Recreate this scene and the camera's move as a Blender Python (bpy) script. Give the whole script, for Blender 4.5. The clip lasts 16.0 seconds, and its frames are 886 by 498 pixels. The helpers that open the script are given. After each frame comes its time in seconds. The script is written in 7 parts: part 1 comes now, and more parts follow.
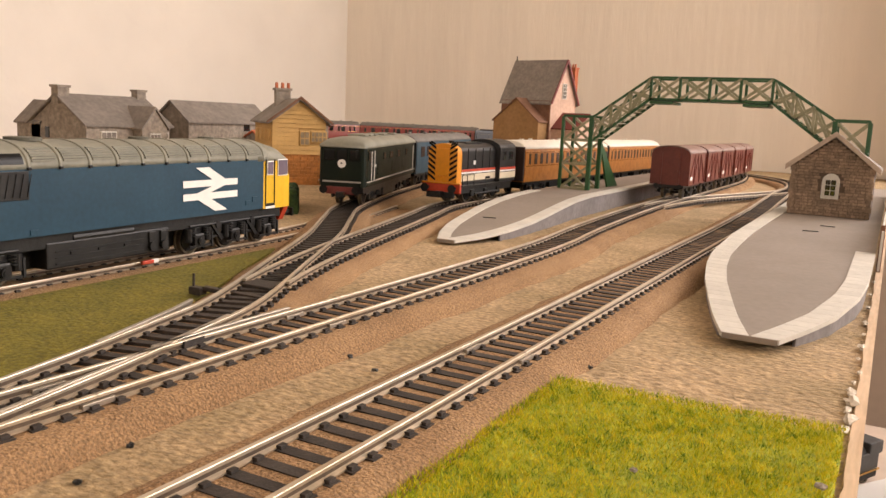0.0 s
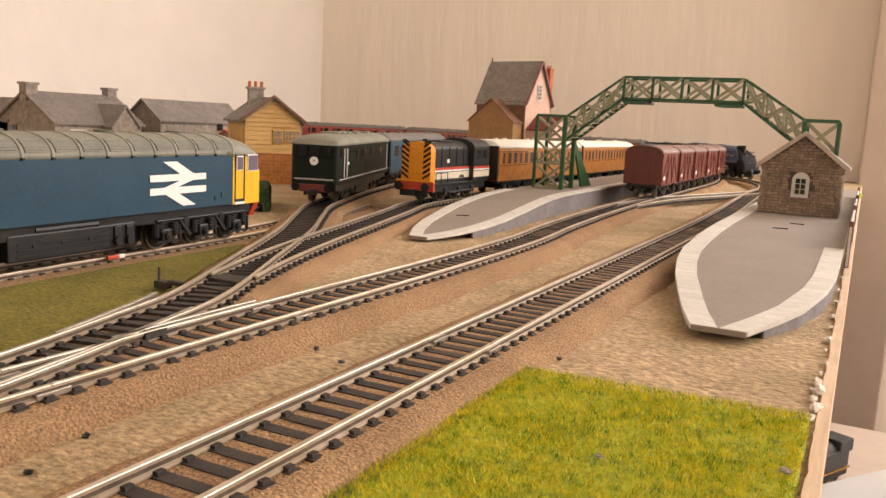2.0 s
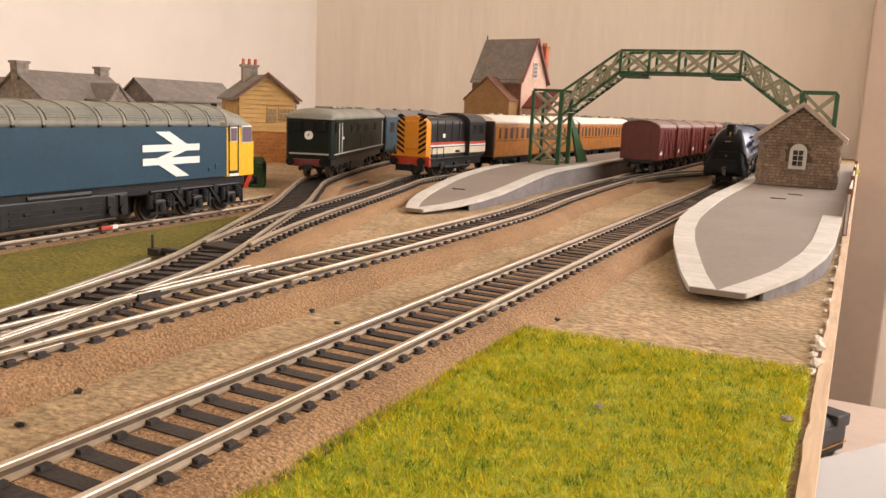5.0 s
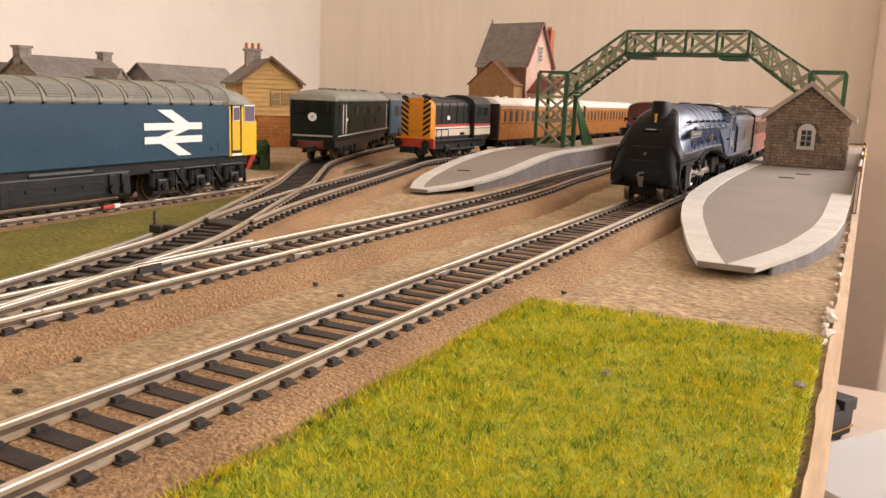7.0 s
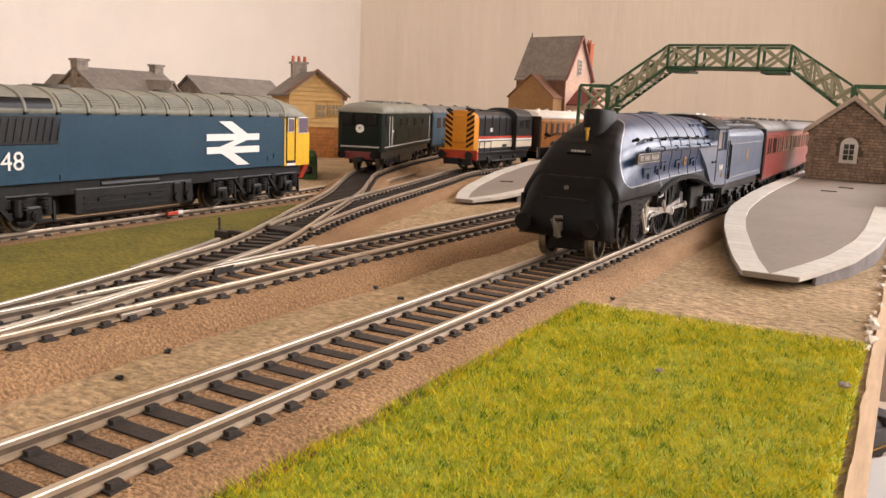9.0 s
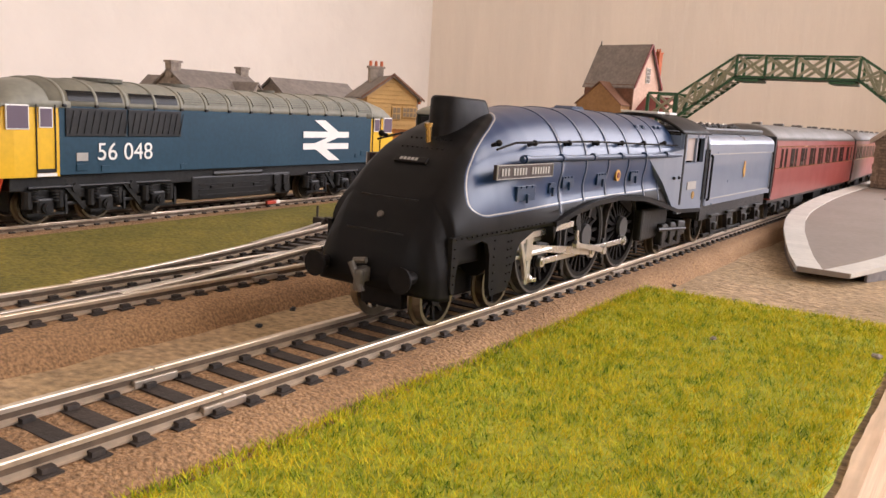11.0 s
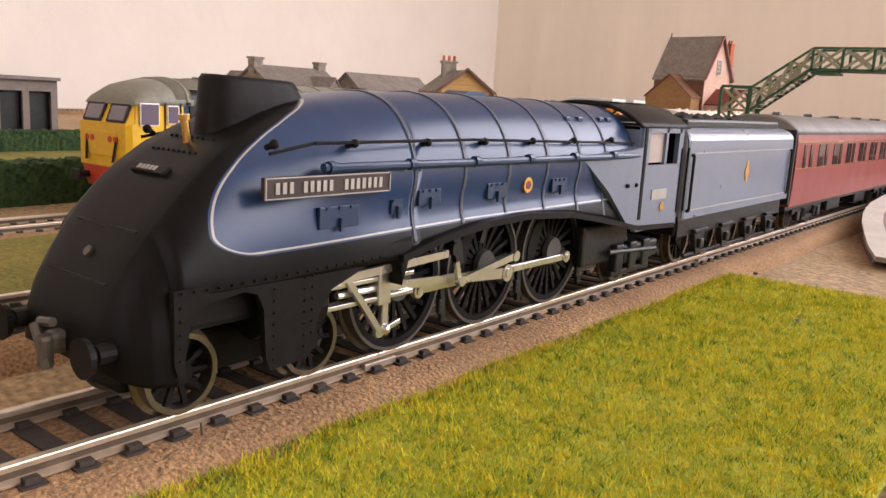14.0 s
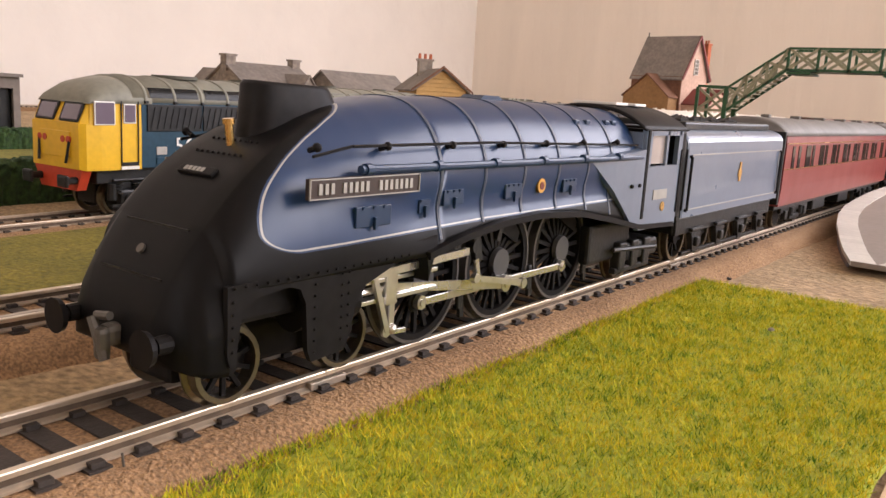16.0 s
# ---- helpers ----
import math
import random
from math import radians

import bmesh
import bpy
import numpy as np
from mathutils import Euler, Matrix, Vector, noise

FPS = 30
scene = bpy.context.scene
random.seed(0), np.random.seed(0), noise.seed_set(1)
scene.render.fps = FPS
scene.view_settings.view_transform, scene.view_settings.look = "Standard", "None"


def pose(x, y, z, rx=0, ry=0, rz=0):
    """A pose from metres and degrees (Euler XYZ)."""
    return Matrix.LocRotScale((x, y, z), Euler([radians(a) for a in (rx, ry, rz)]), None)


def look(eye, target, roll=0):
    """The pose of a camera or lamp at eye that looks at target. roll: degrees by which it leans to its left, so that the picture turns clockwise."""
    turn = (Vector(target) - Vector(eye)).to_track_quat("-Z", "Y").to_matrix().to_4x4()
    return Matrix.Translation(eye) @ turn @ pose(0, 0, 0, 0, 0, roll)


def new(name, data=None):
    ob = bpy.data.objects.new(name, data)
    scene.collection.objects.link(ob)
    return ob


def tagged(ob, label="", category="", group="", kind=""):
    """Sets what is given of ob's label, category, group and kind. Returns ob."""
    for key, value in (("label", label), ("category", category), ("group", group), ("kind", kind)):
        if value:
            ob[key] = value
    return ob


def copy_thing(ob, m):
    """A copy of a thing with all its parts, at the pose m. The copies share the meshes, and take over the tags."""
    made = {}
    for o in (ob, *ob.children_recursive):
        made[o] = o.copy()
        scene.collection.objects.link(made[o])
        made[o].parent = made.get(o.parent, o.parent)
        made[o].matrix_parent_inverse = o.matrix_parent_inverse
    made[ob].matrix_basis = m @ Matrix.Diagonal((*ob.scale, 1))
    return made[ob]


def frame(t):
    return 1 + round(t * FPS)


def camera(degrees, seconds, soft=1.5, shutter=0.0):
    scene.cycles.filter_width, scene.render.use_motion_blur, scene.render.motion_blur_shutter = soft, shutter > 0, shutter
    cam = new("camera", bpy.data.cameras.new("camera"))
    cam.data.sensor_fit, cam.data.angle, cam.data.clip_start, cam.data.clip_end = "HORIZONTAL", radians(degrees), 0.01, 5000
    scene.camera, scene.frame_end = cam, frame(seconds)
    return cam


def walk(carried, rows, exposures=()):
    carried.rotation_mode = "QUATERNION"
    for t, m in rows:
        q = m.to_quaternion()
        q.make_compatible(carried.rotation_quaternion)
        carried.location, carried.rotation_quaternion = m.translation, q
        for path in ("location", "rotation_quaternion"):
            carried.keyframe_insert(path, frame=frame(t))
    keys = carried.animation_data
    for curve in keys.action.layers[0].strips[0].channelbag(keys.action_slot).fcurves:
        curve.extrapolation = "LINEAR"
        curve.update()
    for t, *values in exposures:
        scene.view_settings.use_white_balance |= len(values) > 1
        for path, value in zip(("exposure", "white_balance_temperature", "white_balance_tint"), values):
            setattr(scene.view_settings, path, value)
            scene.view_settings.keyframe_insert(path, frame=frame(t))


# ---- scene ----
cam = camera(57.0, 16.0)

PATH = [
    (0, (0.0979, -0.2164, 0.0670), (-0.8452, 1.5185, -0.2501), 2.71),
    (0.5, (0.0989, -0.2164, 0.0643), (-0.8192, 1.5298, -0.2644), 2.53),
    (1, (0.1000, -0.2176, 0.0633), (-0.8118, 1.5350, -0.2479), 2.62),
    (1.5, (0.0993, -0.2151, 0.0625), (-0.8004, 1.5432, -0.2521), 2.77),
    (2, (0.0998, -0.2134, 0.0628), (-0.7952, 1.5488, -0.2428), 2.94),
    (2.5, (0.1001, -0.2136, 0.0634), (-0.7914, 1.5509, -0.2398), 3.00),
    (3, (0.0990, -0.2133, 0.0600), (-0.7868, 1.5519, -0.2555), 2.76),
    (3.5, (0.0974, -0.2130, 0.0571), (-0.7874, 1.5488, -0.2797), 2.70),
    (4, (0.0987, -0.2122, 0.0565), (-0.7840, 1.5499, -0.2839), 2.52),
    (6.5, (0.0996, -0.2113, 0.0509), (-0.7848, 1.5461, -0.3089), 2.54),
    (7, (0.0986, -0.2093, 0.0495), (-0.7927, 1.5427, -0.3194), 2.30),
    (7.5, (0.0980, -0.2109, 0.0484), (-0.7993, 1.5391, -0.3151), 2.49),
    (8, (0.0976, -0.2141, 0.0467), (-0.8168, 1.5262, -0.3211), 2.64),
    (8.5, (0.0979, -0.2177, 0.0477), (-0.8400, 1.5118, -0.3112), 2.66),
    (9, (0.0987, -0.2237, 0.0499), (-0.8680, 1.4929, -0.2950), 2.51),
    (9.5, (0.1018, -0.2332, 0.0490), (-0.9029, 1.4625, -0.2902), 2.60),
    (10, (0.1055, -0.2418, 0.0496), (-0.9287, 1.4356, -0.2924), 2.44),
    (10.2, (0.1070, -0.2450, 0.0481), (-0.9399, 1.4261, -0.2860), 2.81),
    (12.5, (0.1110, -0.2731, 0.0491), (-1.0598, 1.3090, -0.3059), 3.39),
    (13, (0.1115, -0.2789, 0.0489), (-1.0849, 1.2851, -0.3013), 3.62),
    (13.5, (0.1101, -0.2795, 0.0479), (-1.0982, 1.2737, -0.3092), 3.75),
    (14, (0.1122, -0.2814, 0.0499), (-1.0942, 1.2708, -0.3182), 3.30),
    (14.5, (0.1101, -0.2791, 0.0506), (-1.0914, 1.2753, -0.3243), 3.53),
    (15, (0.1099, -0.2764, 0.0506), (-1.0823, 1.2862, -0.3192), 3.75),
    (15.5, (0.1097, -0.2723, 0.0518), (-1.0705, 1.3009, -0.3120), 3.60),
    (16, (0.1101, -0.2706, 0.0507), (-1.0574, 1.3107, -0.3189), 3.59),
]
# the phone's white balance cools slowly as the blue engine fills the view
walk(cam, [(t, look(eye, target, roll)) for t, eye, target, roll in PATH],
     [(0, -0.06, 6850, 10), (4, 0.0, 6650, 10), (8, 0.0, 6450, 10), (12.5, 0.0, 6050, 14), (16, 0.0, 6100, 13)])

# ---- world, light ----
world = bpy.data.worlds.new("world")
scene.world = world
world.use_nodes = True
_nt = world.node_tree
_sky = _nt.nodes.new("ShaderNodeTexSky")
_sky.sky_type = "NISHITA"
_sky.sun_disc = False
_sky.sun_elevation = radians(40)
_sky.sun_rotation = radians(200)
_nt.links.new(_sky.outputs[0], _nt.nodes["Background"].inputs[0])
_nt.nodes["Background"].inputs[1].default_value = 0.12

# big window in the room's side wall; an added fill lamp behind the camera
def area(name, loc, target, sx, sy, power, color):
    l = bpy.data.lights.new(name, "AREA")
    l.shape, l.size, l.size_y, l.energy, l.color = "RECTANGLE", sx, sy, power, color
    ob = new(name, l)
    ob.matrix_world = look(loc, target)
    return ob

area("window_daylight", (1.93, 0.60, 0.85), (0.0, 0.45, 0.35), 1.7, 1.15, 39.5, (1.0, 0.89, 0.825))
area("window_daylight_back", (0.95, 1.49, 0.80), (0.35, 0.0, 0.15), 1.35, 1.15, 37.5, (1.0, 0.91, 0.89))
area("rear_fill", (-0.1, -2.36, 1.0), (-0.1, 0.0, 0.4), 1.3, 1.0, 9.0, (1.0, 0.82, 0.67))

# ---- materials ----
def mat(name, color, rough=0.6, metal=0.0, var=0.12, scale=300.0, bump=0.0, bscale=None, coat=0.0,
        color2=None, mixscale=60.0, spec=0.5, rand=0.0, stretch=None):
    m = bpy.data.materials.new(name)
    m.use_nodes = True
    nt = m.node_tree
    b = nt.nodes["Principled BSDF"]
    b.inputs["Roughness"].default_value = rough
    b.inputs["Metallic"].default_value = metal
    b.inputs["Coat Weight"].default_value = coat
    b.inputs["Specular IOR Level"].default_value = spec
    tc = nt.nodes.new("ShaderNodeTexCoord")
    co = tc.outputs["Object"]
    if stretch:
        vm = nt.nodes.new("ShaderNodeVectorMath")
        vm.operation = "MULTIPLY"
        vm.inputs[1].default_value = stretch
        nt.links.new(co, vm.inputs[0])
        co = vm.outputs[0]
    n1 = nt.nodes.new("ShaderNodeTexNoise")
    n1.inputs["Scale"].default_value = scale
    n1.inputs["Detail"].default_value = 4
    nt.links.new(co, n1.inputs["Vector"])
    n2 = nt.nodes.new("ShaderNodeTexNoise")
    n2.inputs["Scale"].default_value = mixscale
    n2.inputs["Detail"].default_value = 3
    nt.links.new(co, n2.inputs["Vector"])
    mx = nt.nodes.new("ShaderNodeMix")
    mx.data_type = "RGBA"
    c2 = color2 or tuple(min(1, c * (1 - var)) for c in color)
    mx.inputs[6].default_value = (*color, 1)
    mx.inputs[7].default_value = (*c2, 1)
    rp = nt.nodes.new("ShaderNodeMapRange")
    rp.inputs[1].default_value, rp.inputs[2].default_value = 0.35, 0.65
    nt.links.new(n2.outputs["Fac"], rp.inputs[0])
    nt.links.new(rp.outputs[0], mx.inputs[0])
    hsv = nt.nodes.new("ShaderNodeHueSaturation")
    mr = nt.nodes.new("ShaderNodeMapRange")
    mr.inputs[1].default_value, mr.inputs[2].default_value = 0.3, 0.7
    mr.inputs[3].default_value, mr.inputs[4].default_value = 1 - var, 1 + var
    nt.links.new(n1.outputs["Fac"], mr.inputs[0])
    val = mr.outputs[0]
    if rand:
        oi = nt.nodes.new("ShaderNodeObjectInfo")
        mm = nt.nodes.new("ShaderNodeMapRange")
        mm.inputs[3].default_value, mm.inputs[4].default_value = 1 - rand, 1 + rand
        nt.links.new(oi.outputs["Random"], mm.inputs[0])
        mu = nt.nodes.new("ShaderNodeMath")
        mu.operation = "MULTIPLY"
        nt.links.new(mm.outputs[0], mu.inputs[0])
        nt.links.new(val, mu.inputs[1])
        val = mu.outputs[0]
    nt.links.new(val, hsv.inputs["Value"])
    nt.links.new(mx.outputs[2], hsv.inputs["Color"])
    nt.links.new(hsv.outputs[0], b.inputs["Base Color"])
    r2 = nt.nodes.new("ShaderNodeMapRange")
    r2.inputs[3].default_value, r2.inputs[4].default_value = max(0.02, rough - 0.08), min(1, rough + 0.08)
    nt.links.new(n2.outputs["Fac"], r2.inputs[0])
    nt.links.new(r2.outputs[0], b.inputs["Roughness"])
    if bump:
        n3 = nt.nodes.new("ShaderNodeTexNoise")
        n3.inputs["Scale"].default_value = bscale or scale
        n3.inputs["Detail"].default_value = 5
        nt.links.new(co, n3.inputs["Vector"])
        bp = nt.nodes.new("ShaderNodeBump")
        bp.inputs["Strength"].default_value = 0.6
        bp.inputs["Distance"].default_value = bump
        nt.links.new(n3.outputs["Fac"], bp.inputs["Height"])
        nt.links.new(bp.outputs[0], b.inputs["Normal"])
    return m


def glass(name, color, rough=0.05):
    m = mat(name, color, rough, 0, 0.05, 80, spec=0.8)
    return m


M_WALL = mat("wall_plaster", (0.84, 0.755, 0.655), 0.85, var=0.035, scale=9, bump=0.006, bscale=20, mixscale=3, stretch=(2.0, 2.0, 0.3))
M_WALL_L = mat("wall_plaster_pale", (0.80, 0.745, 0.68), 0.85, var=0.03, scale=9, bump=0.004, bscale=28, mixscale=3)
M_CEIL = mat("ceiling_paint", (0.78, 0.72, 0.64), 0.9, var=0.03, scale=10)
M_FLOOR = mat("carpet", (0.28, 0.22, 0.17), 0.95, var=0.2, scale=80, bump=0.003)
M_PANEL = mat("side_panel_paint", (0.52, 0.41, 0.325), 0.6, var=0.05, scale=12)
M_GROUND = mat("sandy_board", (0.45, 0.315, 0.178), 0.95, var=0.42, scale=620, bump=0.0032, bscale=420, color2=(0.335, 0.240, 0.125), mixscale=34, stretch=(0.7, 1.0, 1.0))
M_BALLAST = mat("brown_ballast", (0.365, 0.218, 0.106), 0.95, var=0.48, scale=1500, bump=0.0028, bscale=1150, color2=(0.285, 0.166, 0.080), mixscale=30)
M_RAIL = mat("nickel_rail", (0.64, 0.55, 0.44), 0.34, 0.65, 0.10, 500, color2=(0.52, 0.42, 0.30), mixscale=40)
# line of shade below the rail head, put into the web's colour
M_RAILSHADE = mat("rail_web_shade", (0.13, 0.09, 0.058), 0.6, 0.3, 0.25, 500)
M_SLEEPER = mat("sleeper_plastic", (0.042, 0.031, 0.024), 0.7, 0, 0.25, 600, bump=0.0003, bscale=1500, rand=0.25)
M_SLEEPER_B = mat("dusty_sleeper", (0.085, 0.06, 0.042), 0.8, 0, 0.25, 600, rand=0.3)
M_PLYEDGE = mat("plywood_edge", (0.70, 0.52, 0.35), 0.8, var=0.12, scale=900, color2=(0.60, 0.42, 0.27), mixscale=300, stretch=(1.0, 0.08, 1.0))
M_PLASTER = mat("filler_crumbs", (0.72, 0.64, 0.53), 0.9, var=0.15, scale=300, bump=0.001)
M_TURF = mat("yellow_green_turf", (0.36, 0.37, 0.026), 0.95, var=0.3, scale=700, bump=0.001, color2=(0.28, 0.32, 0.022), mixscale=90)
M_TURF_D = mat("olive_turf", (0.195, 0.160, 0.018), 0.95, var=0.4, scale=700, bump=0.0016, color2=(0.145, 0.126, 0.014), mixscale=45)

# ---- mesh helpers ----
def link(name, bm, material, parent=None, label="", smooth=False):
    me = bpy.data.meshes.new(name)
    bm.normal_update()
    bm.to_mesh(me)
    bm.free()
    if smooth:
        for p in me.polygons:
            p.use_smooth = True
    for m in (material if isinstance(material, (list, tuple)) else [material]):
        me.materials.append(m)
    ob = new(name, me)
    if parent:
        ob.parent = parent
    if label:
        ob["label"] = label
    return ob


def part(name, bm, material, parent, label="", smooth=False):
    return link(name, bm, material, parent, label, smooth)


def B():
    return bmesh.new()


def box(bm, cx, cy, cz, sx, sy, sz, bev=0.0, m=None, mi=0):
    r = bmesh.ops.create_cube(bm, size=1.0, matrix=Matrix.LocRotScale((cx, cy, cz), None, (sx, sy, sz)))
    vs = r["verts"]
    if bev:
        es = list({e for v in vs for e in v.link_edges})
        r2 = bmesh.ops.bevel(bm, geom=es, offset=bev, segments=2, affect="EDGES", profile=0.6)
        vs = list({v for f in r2["faces"] for v in f.verts} | {v for v in vs if v.is_valid})
    if m is not None:
        bmesh.ops.transform(bm, matrix=m, verts=vs)
    if mi:
        for f in {f for v in vs for f in v.link_faces}:
            f.material_index = mi
    return vs


def cyl(bm, p0, p1, r0, r1=None, n=16, caps=True):
    p0, p1 = Vector(p0), Vector(p1)
    d = p1 - p0
    q = d.to_track_quat("Z", "Y").to_matrix().to_4x4()
    r = bmesh.ops.create_cone(bm, cap_ends=caps, segments=n, radius1=r0, radius2=r0 if r1 is None else r1, depth=d.length,
                              matrix=Matrix.Translation((p0 + p1) / 2) @ q)
    return r["verts"]


def prism(bm, poly, d, axis="x", at=0.0, mi=0):
    """A polygon of (a, b) pairs drawn out by d along an axis, from at."""
    def P(a, b, c):
        return {"x": (c, a, b), "y": (a, c, b), "z": (a, b, c)}[axis]
    v0 = [bm.verts.new(P(a, b, at)) for a, b in poly]
    v1 = [bm.verts.new(P(a, b, at + d)) for a, b in poly]
    fs = [bm.faces.new(v0), bm.faces.new(v1)]
    n = len(poly)
    for i in range(n):
        fs.append(bm.faces.new((v0[i], v0[(i + 1) % n], v1[(i + 1) % n], v1[i])))
    for f in fs:
        f.material_index = mi
    bmesh.ops.recalc_face_normals(bm, faces=fs)
    return v0 + v1


def beam(bm, a, b, w, h, up=(0, 0, 1)):
    """A square bar from a to b."""
    a, b = Vector(a), Vector(b)
    d = (b - a)
    z = d.normalized()
    u = Vector(up)
    x = u.cross(z)
    if x.length < 1e-6:
        x = Vector((1, 0, 0))
    x.normalize()
    y = z.cross(x)
    m = Matrix((x, y, z)).transposed().to_4x4()
    m.translation = (a + b) / 2
    r = bmesh.ops.create_cube(bm, size=1.0, matrix=m @ Matrix.Diagonal((w, h, d.length, 1)))
    return r["verts"]


def loft(bm, rings, close=True, cap=True, mi=0):
    """Skin between rings of equal point counts."""
    vs = [[bm.verts.new(p) for p in r] for r in rings]
    n = len(rings[0])
    fs = []
    for a, b in zip(vs, vs[1:]):
        for i in range(n if close else n - 1):
            j = (i + 1) % n
            fs.append(bm.faces.new((a[i], a[j], b[j], b[i])))
    if cap and close:
        fs.append(bm.faces.new(vs[0]))
        fs.append(bm.faces.new(vs[-1]))
    for f in fs:
        f.material_index = mi
    bmesh.ops.recalc_face_normals(bm, faces=fs)
    return vs


def empty(name, m=None, label="", category="", group="", kind=""):
    ob = new(name)
    ob.empty_display_size = 0.01
    if m is not None:
        ob.matrix_world = m
    return tagged(ob, label, category, group, kind)


# ---- ways: smooth lines through points in the plan ----
def smooth_line(pts, step=0.004):
    P = np.array(pts, float)
    P = np.vstack([2 * P[0] - P[1], P, 2 * P[-1] - P[-2]])
    out = []
    for i in range(1, len(P) - 2):
        p0, p1, p2, p3 = P[i - 1:i + 3]
        n = max(2, int(np.linalg.norm(p2 - p1) / step))
        for k in range(n):
            u = k / n
            out.append(0.5 * ((2 * p1) + (p2 - p0) * u + (2 * p0 - 5 * p1 + 4 * p2 - p3) * u * u + (3 * p1 - p0 - 3 * p2 + p3) * u ** 3))
    out.append(P[-2])
    return np.array(out)


class Way:
    def __init__(self, pts, step=0.004):
        self.p = smooth_line(pts, step)
        d = np.linalg.norm(np.diff(self.p, axis=0), axis=1)
        self.s = np.concatenate([[0], np.cumsum(d)])
        self.length = self.s[-1]

    def at(self, s):
        return np.array([np.interp(s, self.s, self.p[:, 0]), np.interp(s, self.s, self.p[:, 1])])

    def dir(self, s):
        a, b = self.at(max(0, s - 0.004)), self.at(min(self.length, s + 0.004))
        return (b - a) / np.linalg.norm(b - a)

    def offset(self, o, s0=0.0, s1=None, step=0.006):
        s1 = self.length if s1 is None else s1
        n = max(2, int((s1 - s0) / step))
        pts = []
        for s in np.linspace(s0, s1, n):
            d = self.dir(s)
            pts.append(self.at(s) + o * np.array([d[1], -d[0]]))
        return pts


GAUGE = 0.0165
RAIL_H = 0.0027


def sweep_mesh(bm, pts, profile):
    """profile: (across, up) points, closed; pts: plan points, the way runs along them; across is to the right."""
    rings = []
    pts = [np.array(p) for p in pts]
    for i, p in enumerate(pts):
        d = pts[min(i + 1, len(pts) - 1)] - pts[max(i - 1, 0)]
        d = d / np.linalg.norm(d)
        r = np.array([d[1], -d[0]])
        rings.append([(p[0] + a * r[0], p[1] + a * r[1], z) for a, z in profile])
    loft(bm, rings)


RAIL_HEAD = [(-0.0006, 0.0), (-0.0007, -0.0002), (-0.0007, -0.0009), (0.0007, -0.0009), (0.0007, -0.0002), (0.0006, 0.0)]
RAIL_FOOT = [(-0.0003, -0.0020), (-0.0012, -0.0024), (-0.0012, -0.0028), (0.0012, -0.0028), (0.0012, -0.0024), (0.0003, -0.0020)]
RAIL_WEB = [(-0.0003, -0.00085), (-0.0003, -0.00205), (0.0003, -0.00205), (0.0003, -0.00085)]


def rail(parent, line):
    """One length of rail: bright head and foot; the web's shade is painted dark."""
    bm = B()
    sweep_mesh(bm, line, RAIL_HEAD)
    sweep_mesh(bm, line, RAIL_FOOT)
    ob = part("rail", bm, M_RAIL, parent)
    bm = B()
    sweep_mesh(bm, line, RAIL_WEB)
    part("web", bm, M_RAILSHADE, ob)
    return ob

_sleeper_mesh = {}


def sleeper_mesh(length, width):
    key = (round(length, 4), round(width, 4))
    if key not in _sleeper_mesh:
        bm = B()
        box(bm, 0, 0, -0.0036, length, width, 0.0018)
        for sgn in (-1, 1):
            for k in (-1, 1):
                box(bm, sgn * GAUGE / 2 + k * 0.0017 + sgn * 0.0007, 0, -0.0024, 0.0013, width * 0.6, 0.0010)
        me = bpy.data.meshes.new("sleeper")
        bm.to_mesh(me)
        bm.free()
        _sleeper_mesh[key] = me
    return _sleeper_mesh[key]


def track(name, way, label, s0=0.0, s1=None, spacing=0.0073, material=None, rails=True, length=0.0240, width=0.0035, joints=(), dz=0.0):
    s1 = way.length if s1 is None else s1
    th = empty(name, pose(0, 0, dz), label, "railway track", "model railway tracks")
    if rails:
        for o in (-1, 1):
            rail(th, way.offset(o * (GAUGE / 2 + 0.0007), s0, s1))
    for j in joints:
        for o in (-1, 1):
            d = way.dir(j)
            p = way.at(j) + o * (GAUGE / 2 + 0.0007) * np.array([d[1], -d[0]])
            bm = B()
            box(bm, 0, 0, -0.00195, 0.0030, 0.009, 0.0014, 0.0002)
            box(bm, 0, 0, -0.0002, 0.0015, 0.0004, 0.0006)
            ob = part("rail_joiner", bm, M_JOINER, th)
            ob.matrix_basis = pose(p[0], p[1], 0, 0, 0, math.degrees(math.atan2(d[1], d[0])) - 90)
    me = sleeper_mesh(length, width)
    if not me.materials:
        me.materials.append(material or M_SLEEPER)
    s = s0 + 0.003
    while s < s1:
        p, d = way.at(s), way.dir(s)
        ob = new("sleeper", me)
        ob.parent = th
        ob.matrix_basis = pose(p[0], p[1], 0, 0, 0, math.degrees(math.atan2(d[1], d[0])) - 90)
        s += spacing
    return th


